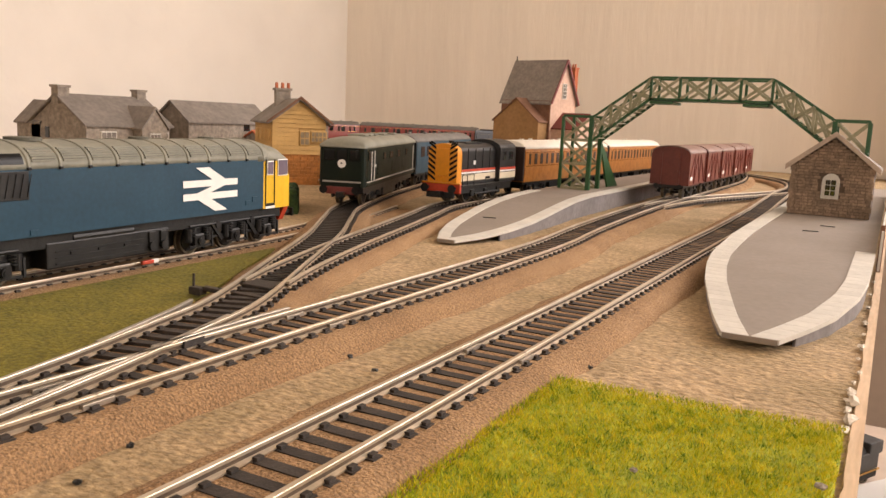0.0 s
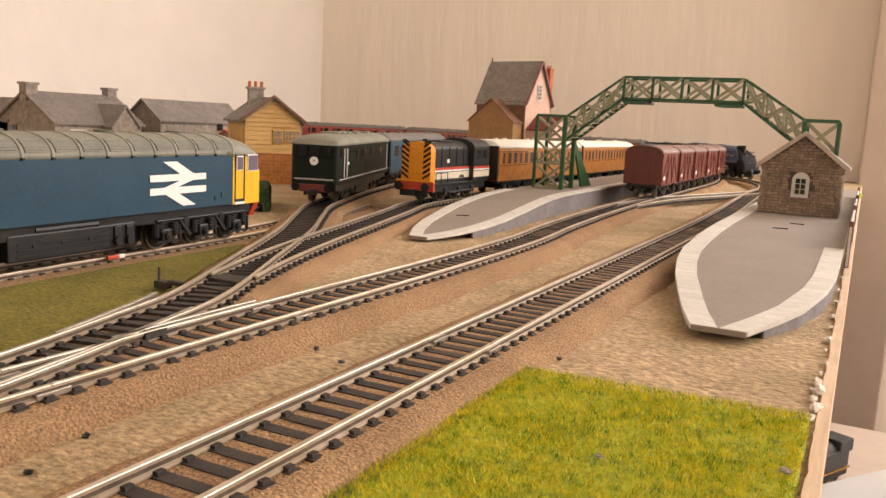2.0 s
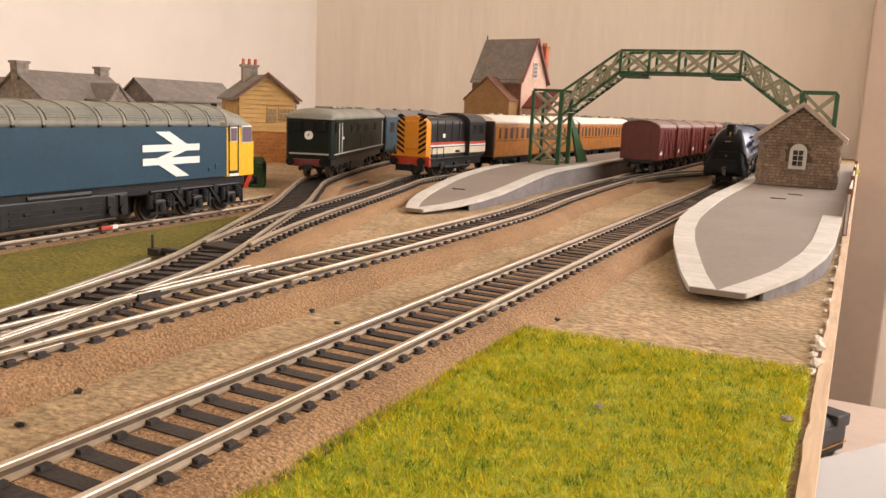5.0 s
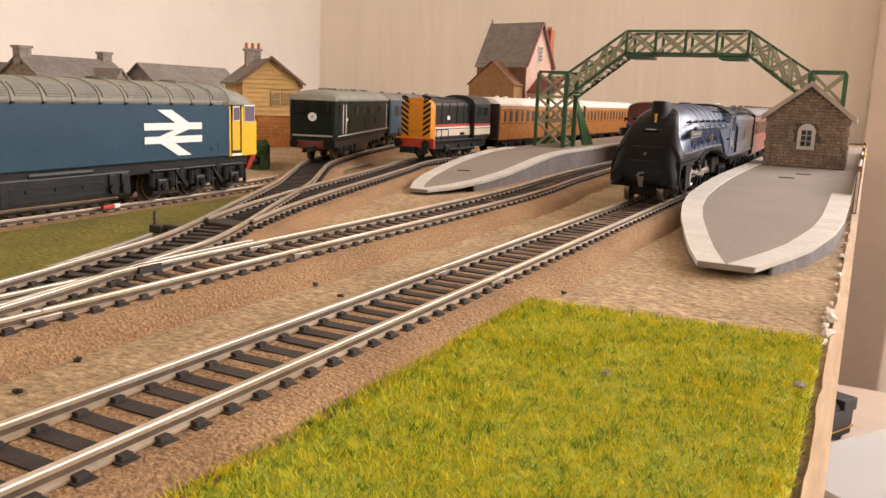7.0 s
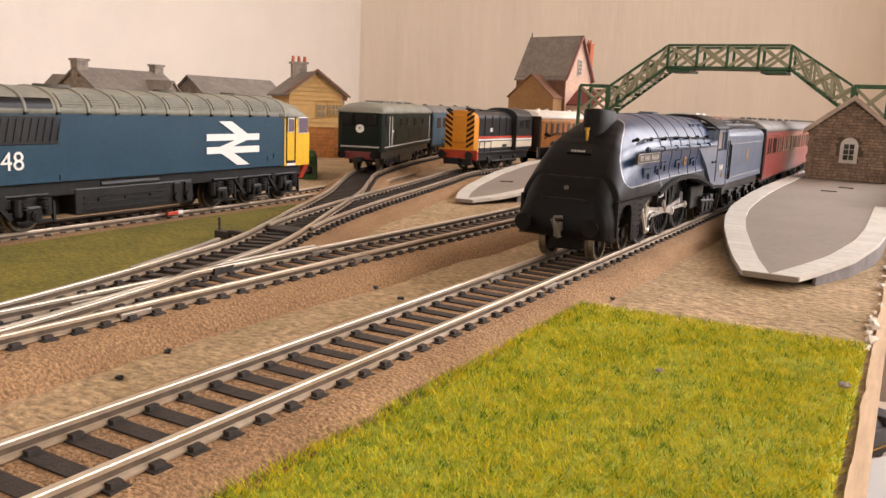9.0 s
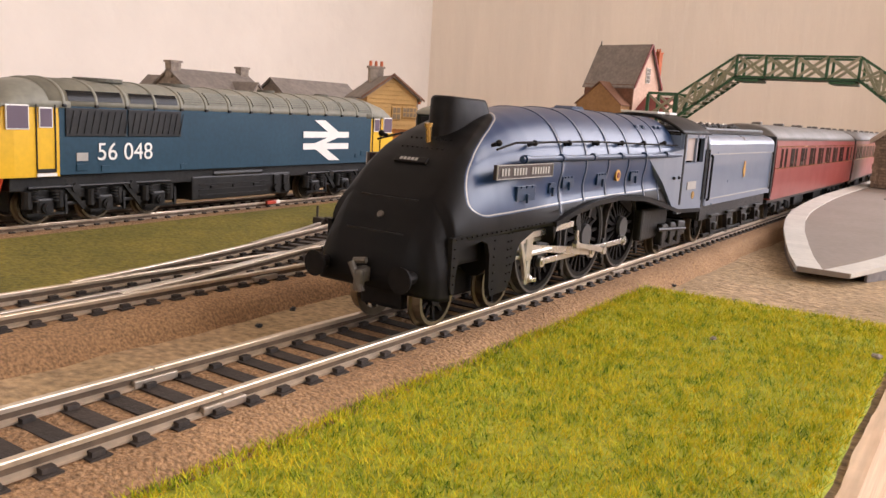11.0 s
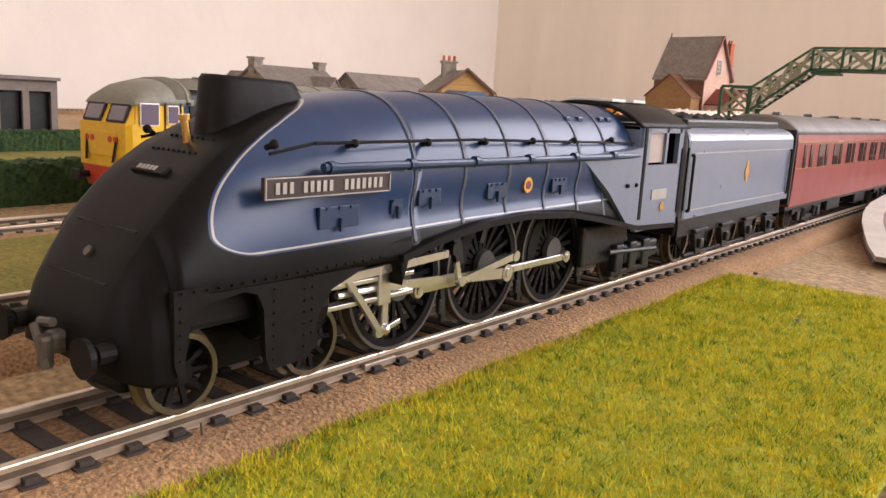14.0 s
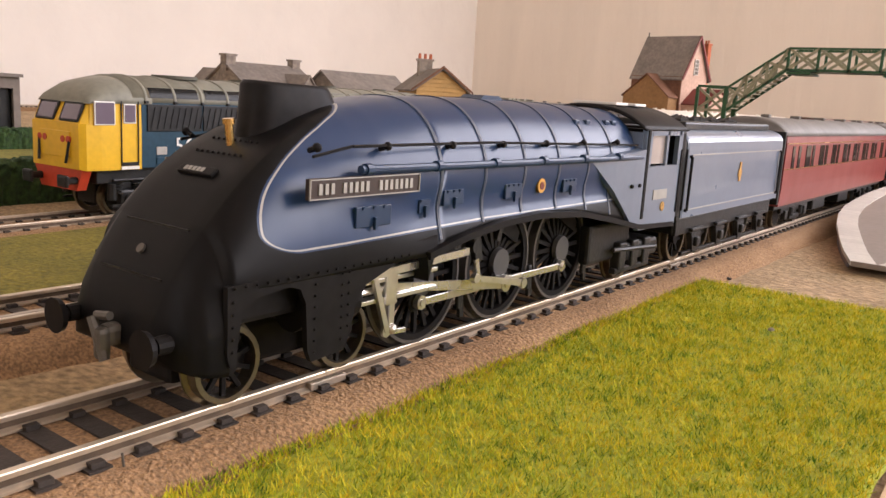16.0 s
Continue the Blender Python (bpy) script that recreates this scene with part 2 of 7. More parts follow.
def ballast(name, way, half, label, s0=0.0, s1=None, top=-0.0037, low=-0.009, seed=0):
    """A rough-edged strip of ballast under a track."""
    s1 = way.length if s1 is None else s1
    rnd = random.Random(seed)
    bm = B()
    rings = []
    step = 0.003
    n = int((s1 - s0) / step)
    cols = [-1.16, -1.06, -0.97, -0.8, -0.5, -0.2, 0.2, 0.5, 0.8, 0.97, 1.06, 1.16]
    for i in range(n + 1):
        s = s0 + (s1 - s0) * i / n
        p, d = way.at(s), way.dir(s)
        r = np.array([d[1], -d[0]])
        ring = []
        for c in cols:
            e = noise.noise((p[0] * 40 + seed * 7, p[1] * 40, c)) * 0.002 * (abs(c) > 0.9)
            a = c * half + e * math.copysign(1, c)
            f = 1 - min(1, max(0, (abs(c) - 0.92) / 0.2))
            z = low + (top - low) * f + noise.noise((p[0] * 300, (p[1] + a) * 300, seed)) * 0.0005
            ring.append((p[0] + a * r[0], p[1] + a * r[1], z))
        rings.append(ring)
    loft(bm, rings, close=False, cap=False)
    ob = link(name, bm, M_BALLAST, None, "", True)
    return tagged(ob, label, "ballast", "", "stuff")


M_JOINER = mat("steel_joiner", (0.45, 0.39, 0.32), 0.38, 0.7, 0.1, 500)

# ---- the room ----
ROOM = dict(x0=-1.151, x1=2.0, y0=-2.4, y1=1.52, z0=-0.9, z1=1.75)


def wall(name, lo, hi, material, label, opening=None, axis="x"):
    bm = B()
    c = [(a + b) / 2 for a, b in zip(lo, hi)]
    s = [b - a for a, b in zip(lo, hi)]
    if opening is None:
        box(bm, *c, *s)
    else:
        (a0, a1), (b0, b1) = opening
        i = 1 if axis == "x" else 0
        for r in ((lo[i], a0, lo[2], hi[2]), (a1, hi[i], lo[2], hi[2]), (a0, a1, lo[2], b0), (a0, a1, b1, hi[2])):
            cc, ss = list(c), list(s)
            cc[i], ss[i], cc[2], ss[2] = (r[0] + r[1]) / 2, r[1] - r[0], (r[2] + r[3]) / 2, r[3] - r[2]
            box(bm, *cc, *ss)
    ob = link(name, bm, material)
    return tagged(ob, label, "wall", "", "structure")


def build_room():
    R = ROOM
    x0, x1, y0, y1, z0, z1 = R["x0"], R["x1"], R["y0"], R["y1"], R["z0"], R["z1"]
    wall("wall_back", (x0 - 0.1, y1, z0), (x1 + 0.1, y1 + 0.1, z1), M_WALL, "cream painted plaster wall behind the layout", ((0.25, 1.65), (0.2, 1.4)), "y")
    wall("wall_left", (x0 - 0.1, y0, z0), (x0, y1, z1), M_WALL_L, "pale cream painted wall beside the layout")
    # unseen wall; its opening is made up to go with the fill lamp
    wall("wall_front", (x0 - 0.1, y0 - 0.1, z0), (x1 + 0.1, y0, z1), M_WALL, "unseen cream wall with an added opening behind the camera", ((-0.75, 0.55), (0.5, 1.5)), "y")
    wall("wall_right", (x1, y0, z0), (x1 + 0.1, y1, z1), M_WALL, "cream wall with a wide window", ((-0.1, 1.5), (0.28, 1.42)), "x")
    bm = B()
    box(bm, (x0 + x1) / 2, (y0 + y1) / 2, z1 + 0.05, x1 - x0 + 0.2, y1 - y0 + 0.2, 0.1)
    tagged(link("ceiling", bm, M_CEIL), "off-white painted ceiling", "ceiling", "", "structure")
    bm = B()
    box(bm, (x0 + x1) / 2, (y0 + y1) / 2, z0 - 0.05, x1 - x0 + 0.2, y1 - y0 + 0.2, 0.1)
    tagged(link("floor", bm, M_FLOOR), "brown carpeted floor of the room", "floor", "", "structure")
    # dull brown boxed-in side of the room beyond the board
    bm = B()
    box(bm, 0.1314, 1.474, 0.4, 0.08, 0.088, 2.6, 0.004)
    tagged(link("wall_return", bm, M_PANEL), "dull brown boxed-in wall beyond the board edge", "wall", "", "structure")


build_room()

# ---- baseboard and ground ----
BOARD_X1 = 0.0985


def build_ground():
    nx, ny = 200, 280
    xs = np.linspace(-1.145, BOARD_X1, nx)
    ys = np.linspace(-0.55, 1.515, ny)
    bm = B()
    g = []
    for y in ys:
        row = []
        for x in xs:
            z = -0.0085 + noise.noise((x * 22, y * 22, 0.3)) * 0.0007 + noise.noise((x * 120, y * 120, 1.3)) * 0.0004
            row.append(bm.verts.new((x, y, z)))
        g.append(row)
    for j in range(ny - 1):
        for i in range(nx - 1):
            bm.faces.new((g[j][i], g[j][i + 1], g[j + 1][i + 1], g[j + 1][i]))
    ob = link("ground", bm, M_GROUND, None, "", True)
    tagged(ob, "sandy brown textured scenic ground of the board", "ground", "", "structure")
    bm = B()
    box(bm, (BOARD_X1 - 1.145) / 2, 0.482, -0.022, BOARD_X1 + 1.145, 2.064, 0.024)
    box(bm, BOARD_X1 - 0.012, 0.33, -0.065, 0.02, 1.7, 0.06)
    tagged(link("baseboard", bm, M_PLYEDGE), "pale bare plywood baseboard with a raw edge", "baseboard", "", "structure")
    # raw edge strip that closes the scenic surface
    bm = B()
    rings = []
    for y in np.linspace(-0.55, 1.30, 420):
        a = 0.0957 + noise.noise((y * 55, 2.2, 0)) * 0.0007 + noise.noise((y * 260, 5.2, 0)) * 0.0004
        h = -0.0070 + noise.noise((y * 140, 9.2, 0)) * 0.0003
        rings.append([(a, y, -0.0094), (a + 0.0004, y, h), (BOARD_X1 + 0.0007, y, h + 0.0002), (BOARD_X1 + 0.0009, y, -0.03), (a, y, -0.03)])
    loft(bm, rings)
    tagged(link("edge_trim", bm, M_PLYEDGE), "raw pale plywood strip along the board edge", "trim", "", "structure")


build_ground()

def arc(cx, cy, r, a0, a1, n):
    return [(cx + r * math.cos(radians(a)), cy + r * math.sin(radians(a))) for a in np.linspace(a0, a1, n)]


MAIN = Way([(0, -0.545), (0, -0.3), (0, 0), (0, 0.25), (0, 0.4), (-0.003, 0.55), (-0.008, 0.68), (-0.012, 0.8), (-0.012, 0.92)] +
           arc(-0.45, 0.92, 0.438, 15, 90, 6) + [(-0.52, 1.358), (-0.63, 1.358)] + arc(-0.70, 0.958, 0.40, 90, 180, 7) + [(-1.10, 0.8), (-1.10, 0.3), (-1.10, -0.2), (-1.10, -0.5)])
SECOND = Way([(-0.067, -0.545), (-0.067, -0.3), (-0.067, -0.1), (-0.067, 0.0), (-0.0665, 0.12), (-0.069, 0.22), (-0.078, 0.32), (-0.087, 0.5), (-0.091, 0.75), (-0.096, 1.0), (-0.12, 1.2)])
BRANCH = Way([(-0.067, -0.2), (-0.069, -0.14), (-0.079, -0.085), (-0.091, -0.039), (-0.104, 0.002), (-0.141, 0.076), (-0.180, 0.153), (-0.217, 0.215), (-0.251, 0.275), (-0.291, 0.375), (-0.322, 0.47), (-0.350, 0.57), (-0.39, 0.74)])
SHUNT = Way([(-0.104, 0.002), (-0.127, 0.06), (-0.149, 0.13), (-0.171, 0.21), (-0.192, 0.285), (-0.209, 0.345), (-0.214, 0.41), (-0.212, 0.48), (-0.209, 0.6), (-0.208, 0.8), (-0.208, 1.1)])
SIDING = Way([(-0.176, -0.5), (-0.188, -0.3), (-0.2, -0.107), (-0.2085, 0.02), (-0.2165, 0.146), (-0.235, 0.25), (-0.262, 0.345)])
SIDING_Z = -0.005

for nm, w, h, s0, s1, tz in (("main", MAIN, 0.0205, 0, None, -0.0030), ("second", SECOND, 0.0205, 0, None, -0.0031), ("branch", BRANCH, 0.019, 0.05, None, -0.0037), ("shunt", SHUNT, 0.019, 0, None, -0.0039), ("siding", SIDING, 0.023, 0, None, -0.0075)):
    ballast("ballast_bed", w, h, "brown granular ballast strip under a model track", s0, s1, tz, -0.0095 if nm != "siding" else -0.0125, len(nm))
track("main_track", MAIN, "nickel-silver model track on black sleepers, the running line", joints=(0.545, 0.545 - 0.168))
track("second_track", SECOND, "nickel-silver model track past the island platform", joints=(0.543, 0.45))
track("branch_track", BRANCH, "dull model point track diverging across the yard", 0.06)
track("shunting_track", SHUNT, "dull model track leading to the diesel shunter", 0.03)
CROSS = Way([(-0.083, 0.50), (-0.078, 0.58), (-0.064, 0.65), (-0.040, 0.73), (-0.018, 0.81), (-0.012, 0.88)])
track("crossover_track", CROSS, "pale model crossover track between the two running lines", 0.0, None, 0.0073, M_SLEEPER_B)
track("siding_track", SIDING, "model siding track under the big blue diesel", dz=SIDING_Z)

# closing rails, frog and tie bars of the points
def point_work():
    th = empty("point", None, "worn model railway point with metal frog and lever", "railway point")
    for name, pts, mt in (("switch_blade", [(-0.0595, -0.2), (-0.063, -0.13), (-0.0715, -0.085), (-0.081, -0.045), (-0.088, -0.02)], M_JOINER),
                          ("check_rail", [(-0.0785, -0.06), (-0.0795, -0.03), (-0.0795, 0.0)], M_JOINER),
                          ("check_rail", [(-0.094, -0.066), (-0.106, -0.03), (-0.113, -0.012)], M_JOINER)):
        bm = B()
        line = smooth_line(pts, 0.004)
        for prof in (RAIL_HEAD, RAIL_WEB, RAIL_FOOT):
            sweep_mesh(bm, line, prof)
        part(name, bm, mt, th)
    bm = B()
    prism(bm, [(-0.0745, -0.052), (-0.0765, -0.03), (-0.0785, -0.052)], 0.002, "z", -0.0021)
    part("frog", bm, M_SLEEPER, th, "black plastic point frog")
    bm = B()
    box(bm, -0.1155, 0.0135, -0.0030, 0.034, 0.0030, 0.0018, 0.0004, None)
    part("tie_bar", bm, M_SLEEPER, th)
    bm = B()
    box(bm, -0.1345, 0.012, -0.0040, 0.006, 0.004, 0.003, 0.0005)
    cyl(bm, (-0.1365, 0.012, -0.004), (-0.1365, 0.012, 0.0025), 0.0005, n=8)
    part("lever", bm, M_SLEEPER, th, "black point lever")
    bm = B()
    box(bm, -0.117, 0.03, -0.0027, 0.015, 0.011, 0.0025, 0.0005)
    part("point_motor_cover", bm, M_SLEEPER, th)


point_work()

# ---- paints ----
M_BLACK = mat("satin_black", (0.012, 0.011, 0.011), 0.46, 0, 0.2, 400, color2=(0.014, 0.0125, 0.012), mixscale=90, spec=0.09)
M_MATT = mat("matt_black_frames", (0.013, 0.0125, 0.0125), 0.40, 0, 0.3, 500, color2=(0.019, 0.018, 0.017), mixscale=120, bump=0.0002, bscale=900, spec=0.30)
M_STEEL = mat("bright_rods", (0.75, 0.72, 0.67), 0.28, 0.9, 0.08, 400)
M_TYRE = mat("wheel_tyre", (0.25, 0.215, 0.16), 0.35, 0.9, 0.15, 400)
M_BRASS = mat("brass", (0.75, 0.48, 0.16), 0.25, 1.0, 0.1, 400)
M_WHITE = mat("white_print", (0.80, 0.78, 0.74), 0.55, 0, 0.04, 300)
M_GREYLINE = mat("grey_lining", (0.38, 0.36, 0.33), 0.5, 0, 0.08, 300)
M_BANDLINE = mat("dull_band_lining", (0.20, 0.19, 0.18), 0.5, 0, 0.08, 300)
M_GREYTYRE = mat("dark_driver_tyre", (0.115, 0.105, 0.095), 0.42, 0.5, 0.15, 400)
M_BOSS = mat("wheel_boss_grey", (0.06, 0.058, 0.058), 0.45, 0, 0.1, 400)
M_DARKPANE = mat("unlit_cab_pane", (0.010, 0.010, 0.010), 0.25, 0, 0.05, 80, spec=0.18)
M_TANPANE = mat("printed_window_pane", (0.27, 0.195, 0.11), 0.6, 0, 0.2, 300)
M_GREYPANE = mat("printed_grey_pane", (0.20, 0.17, 0.14), 0.6, 0, 0.2, 300)
M_SHUNTBLACK = mat("shunter_black", (0.018, 0.017, 0.017), 0.38, 0, 0.15, 300, spec=0.35)
M_VANROOF = mat("van_roof_brown", (0.23, 0.135, 0.105), 0.55, 0, 0.12, 300)
M_BLUE = mat("garter_blue", (0.014, 0.036, 0.085), 0.33, 0, 0.10, 500, color2=(0.017, 0.04, 0.088), mixscale=60)
# garter blue lightened: window sheen on the flat sides is put into it
M_TENDER_SHEEN = mat("tender_blue_sheen", (0.135, 0.175, 0.25), 0.30, 0, 0.04, 500, spec=1.0, coat=0.3)
M_RAILBLUE = mat("rail_blue", (0.012, 0.044, 0.074), 0.45, 0, 0.12, 500, color2=(0.016, 0.053, 0.086), mixscale=50, spec=0.3)
M_ROOFGREY = mat("roof_grey", (0.235, 0.225, 0.175), 0.6, 0, 0.10, 400, color2=(0.20, 0.195, 0.155), mixscale=60)
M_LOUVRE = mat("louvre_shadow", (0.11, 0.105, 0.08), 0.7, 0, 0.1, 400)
M_YELLOW = mat("warning_yellow", (0.74, 0.44, 0.012), 0.38, 0, 0.06, 400)
M_ORANGE = mat("shunter_orange", (0.70, 0.27, 0.010), 0.42, 0, 0.08, 400)
M_RED = mat("buffer_red", (0.52, 0.055, 0.02), 0.45, 0, 0.1, 400)
M_DARKRED = mat("dull_bufferbeam", (0.16, 0.025, 0.018), 0.5, 0, 0.15, 400)
M_GLASS = glass("dark_glass", (0.015, 0.016, 0.018))
# the reflection on the engine's cab windows, painted as a pale base colour
M_GLASS_SHEEN = glass("glass_sheen", (0.42, 0.37, 0.35), 0.10)
M_CABGLASS = glass("lilac_glass", (0.17, 0.135, 0.17), 0.10)
M_GREEN = mat("loco_green", (0.0055, 0.0105, 0.0055), 0.45, 0, 0.12, 400, spec=0.16)
M_TEAK = mat("teak", (0.42, 0.165, 0.03), 0.34, 0, 0.14, 260, color2=(0.33, 0.12, 0.022), mixscale=120)
M_DKBROWN = mat("coach_end_brown", (0.035, 0.018, 0.012), 0.5, 0, 0.15, 300)
M_ROOFWHITE = mat("coach_roof_white", (0.74, 0.68, 0.58), 0.5, 0, 0.05, 300)
M_MAROON = mat("coach_maroon", (0.24, 0.025, 0.019), 0.34, 0, 0.05, 300, spec=0.9)
M_COACHROOF = mat("coach_roof_grey", (0.16, 0.145, 0.13), 0.6, 0, 0.1, 300)
M_COACHBLUE = mat("coach_blue", (0.022, 0.070, 0.105), 0.4, 0, 0.1, 300)
M_BAUX = mat("van_bauxite", (0.155, 0.028, 0.018), 0.36, 0, 0.15, 350, color2=(0.13, 0.024, 0.016), mixscale=100)
M_CREAM = mat("cream_band", (0.66, 0.57, 0.42), 0.45, 0, 0.08, 300)
M_STONE = mat("grey_stone", (0.31, 0.265, 0.215), 0.9, 0, 0.3, 260, color2=(0.24, 0.20, 0.165), mixscale=110, bump=0.0006, bscale=300)
M_SLATE = mat("slate_roof", (0.215, 0.185, 0.16), 0.8, 0, 0.18, 250, color2=(0.175, 0.15, 0.13), mixscale=60, bump=0.0004, rand=0.12)
M_CARD = mat("platform_card", (0.27, 0.225, 0.19), 0.75, 0, 0.06, 350, color2=(0.25, 0.21, 0.175), mixscale=30)
M_COPING = mat("white_coping", (0.62, 0.59, 0.53), 0.7, 0, 0.06, 300, rand=0.05)
M_PLATWALL = mat("platform_wall", (0.22, 0.20, 0.20), 0.7, 0, 0.15, 300)
M_BRIDGEGREEN = mat("bridge_green", (0.018, 0.085, 0.024), 0.45, 0, 0.12, 300)
M_BRIDGECREAM = mat("bridge_cream", (0.36, 0.33, 0.22), 0.5, 0, 0.12, 300, color2=(0.22, 0.22, 0.12), mixscale=90)
M_PINK = mat("rendered_pink", (0.60, 0.40, 0.30), 0.8, 0, 0.1, 250)
M_TAN = mat("tan_gable", (0.33, 0.185, 0.075), 0.8, 0, 0.12, 250)
M_BROWNBRICK = mat("brown_brick", (0.20, 0.095, 0.055), 0.85, 0, 0.2, 400)
M_ORANGEBRICK = mat("orange_brick", (0.48, 0.19, 0.045), 0.8, 0, 0.2, 300, rand=0.2)
M_PLANK = mat("yellow_weatherboard", (0.56, 0.34, 0.115), 0.7, 0, 0.08, 250, rand=0.06)
M_TERRA = mat("terracotta", (0.50, 0.135, 0.055), 0.8, 0, 0.15, 300)
M_HUTSTONE = mat("hut_stone", (0.30, 0.215, 0.150), 0.9, 0, 0.3, 500, rand=0.2, bump=0.0003, bscale=900)
M_MORTAR = mat("hut_mortar", (0.11, 0.078, 0.055), 0.95, 0, 0.15, 400)
M_HEDGE = mat("hedge_foam", (0.016, 0.042, 0.010), 0.95, 0, 0.5, 500, bump=0.002, bscale=260, color2=(0.03, 0.06, 0.012), mixscale=200)
M_ROAD = mat("pale_road", (0.42, 0.36, 0.28), 0.9, 0, 0.08, 200)
M_PAPER = mat("white_paper", (0.85, 0.83, 0.80), 0.7, 0, 0.03, 60)
M_GREYLOCO = mat("weathered_grey", (0.038, 0.036, 0.035), 0.6, 0, 0.15, 300)
M_GUNMETAL = mat("coupling_grey", (0.13, 0.115, 0.095), 0.5, 0.5, 0.2, 300)
M_INDIGO = mat("crest_gold", (0.62, 0.33, 0.06), 0.4, 0.3, 0.1, 300)


def livery(name, inner, line, outer, y0=-0.0008, z0=0.0285, up=70.0, down=420.0, w0=0.0003, w1=0.00062):
    """Paint with a curved, lined boundary: inner behind the curve, outer ahead of it."""
    m = mat(name, outer, 0.4, 0, 0.12, 450)
    nt = m.node_tree
    b = nt.nodes["Principled BSDF"]
    tc = nt.nodes.new("ShaderNodeTexCoord")
    sp = nt.nodes.new("ShaderNodeSeparateXYZ")
    nt.links.new(tc.outputs["Object"], sp.inputs[0])

    def M(op, a, b_, c=None):
        n = nt.nodes.new("ShaderNodeMath")
        n.operation = op
        for k, v in enumerate((a, b_) if c is None else (a, b_, c)):
            if isinstance(v, (int, float)):
                n.inputs[k].default_value = v
            else:
                nt.links.new(v, n.inputs[k])
        return n.outputs[0]
    y, z = sp.outputs[1], sp.outputs[2]
    dz = M("SUBTRACT", z, z0)
    sq = M("MULTIPLY", dz, dz)
    above = M("GREATER_THAN", dz, 0.0)
    k = M("ADD", M("MULTIPLY", above, up - down), down)
    f = M("SUBTRACT", M("SUBTRACT", y, y0), M("MULTIPLY", sq, k))
    f = M("MULTIPLY", f, 0.8)
    g = M("MULTIPLY", M("SUBTRACT", z, M("MULTIPLY_ADD", M("MINIMUM", M("MAXIMUM", y, 0.0), 0.060), 0.018, 0.0247)), 1.0)
    f = M("SMOOTH_MIN", f, g, 0.0032)
    inside = M("GREATER_THAN", f, 0.0)
    ln = M("MULTIPLY", M("GREATER_THAN", f, w0), M("LESS_THAN", f, w1))
    src = b.inputs["Base Color"].links[0].from_socket
    m1 = nt.nodes.new("ShaderNodeMix")
    m1.data_type = "RGBA"
    nt.links.new(inside, m1.inputs[0])
    nt.links.new(src, m1.inputs[6])
    m1.inputs[7].default_value = (*inner, 1)
    m2 = nt.nodes.new("ShaderNodeMix")
    m2.data_type = "RGBA"
    nt.links.new(ln, m2.inputs[0])
    nt.links.new(m1.outputs[2], m2.inputs[6])
    m2.inputs[7].default_value = (*line, 1)
    nt.links.new(m2.outputs[2], b.inputs["Base Color"])
    nt.links.new(M("MULTIPLY_ADD", inside, -0.14, 0.44), b.inputs["Roughness"])
    nt.links.new(M("MULTIPLY_ADD", inside, 0.30, 0.12), b.inputs["Specular IOR Level"])
    return m


M_LIVERY = livery("streamliner_livery", (0.013, 0.036, 0.098), (0.40, 0.385, 0.35), (0.0065, 0.006, 0.006))


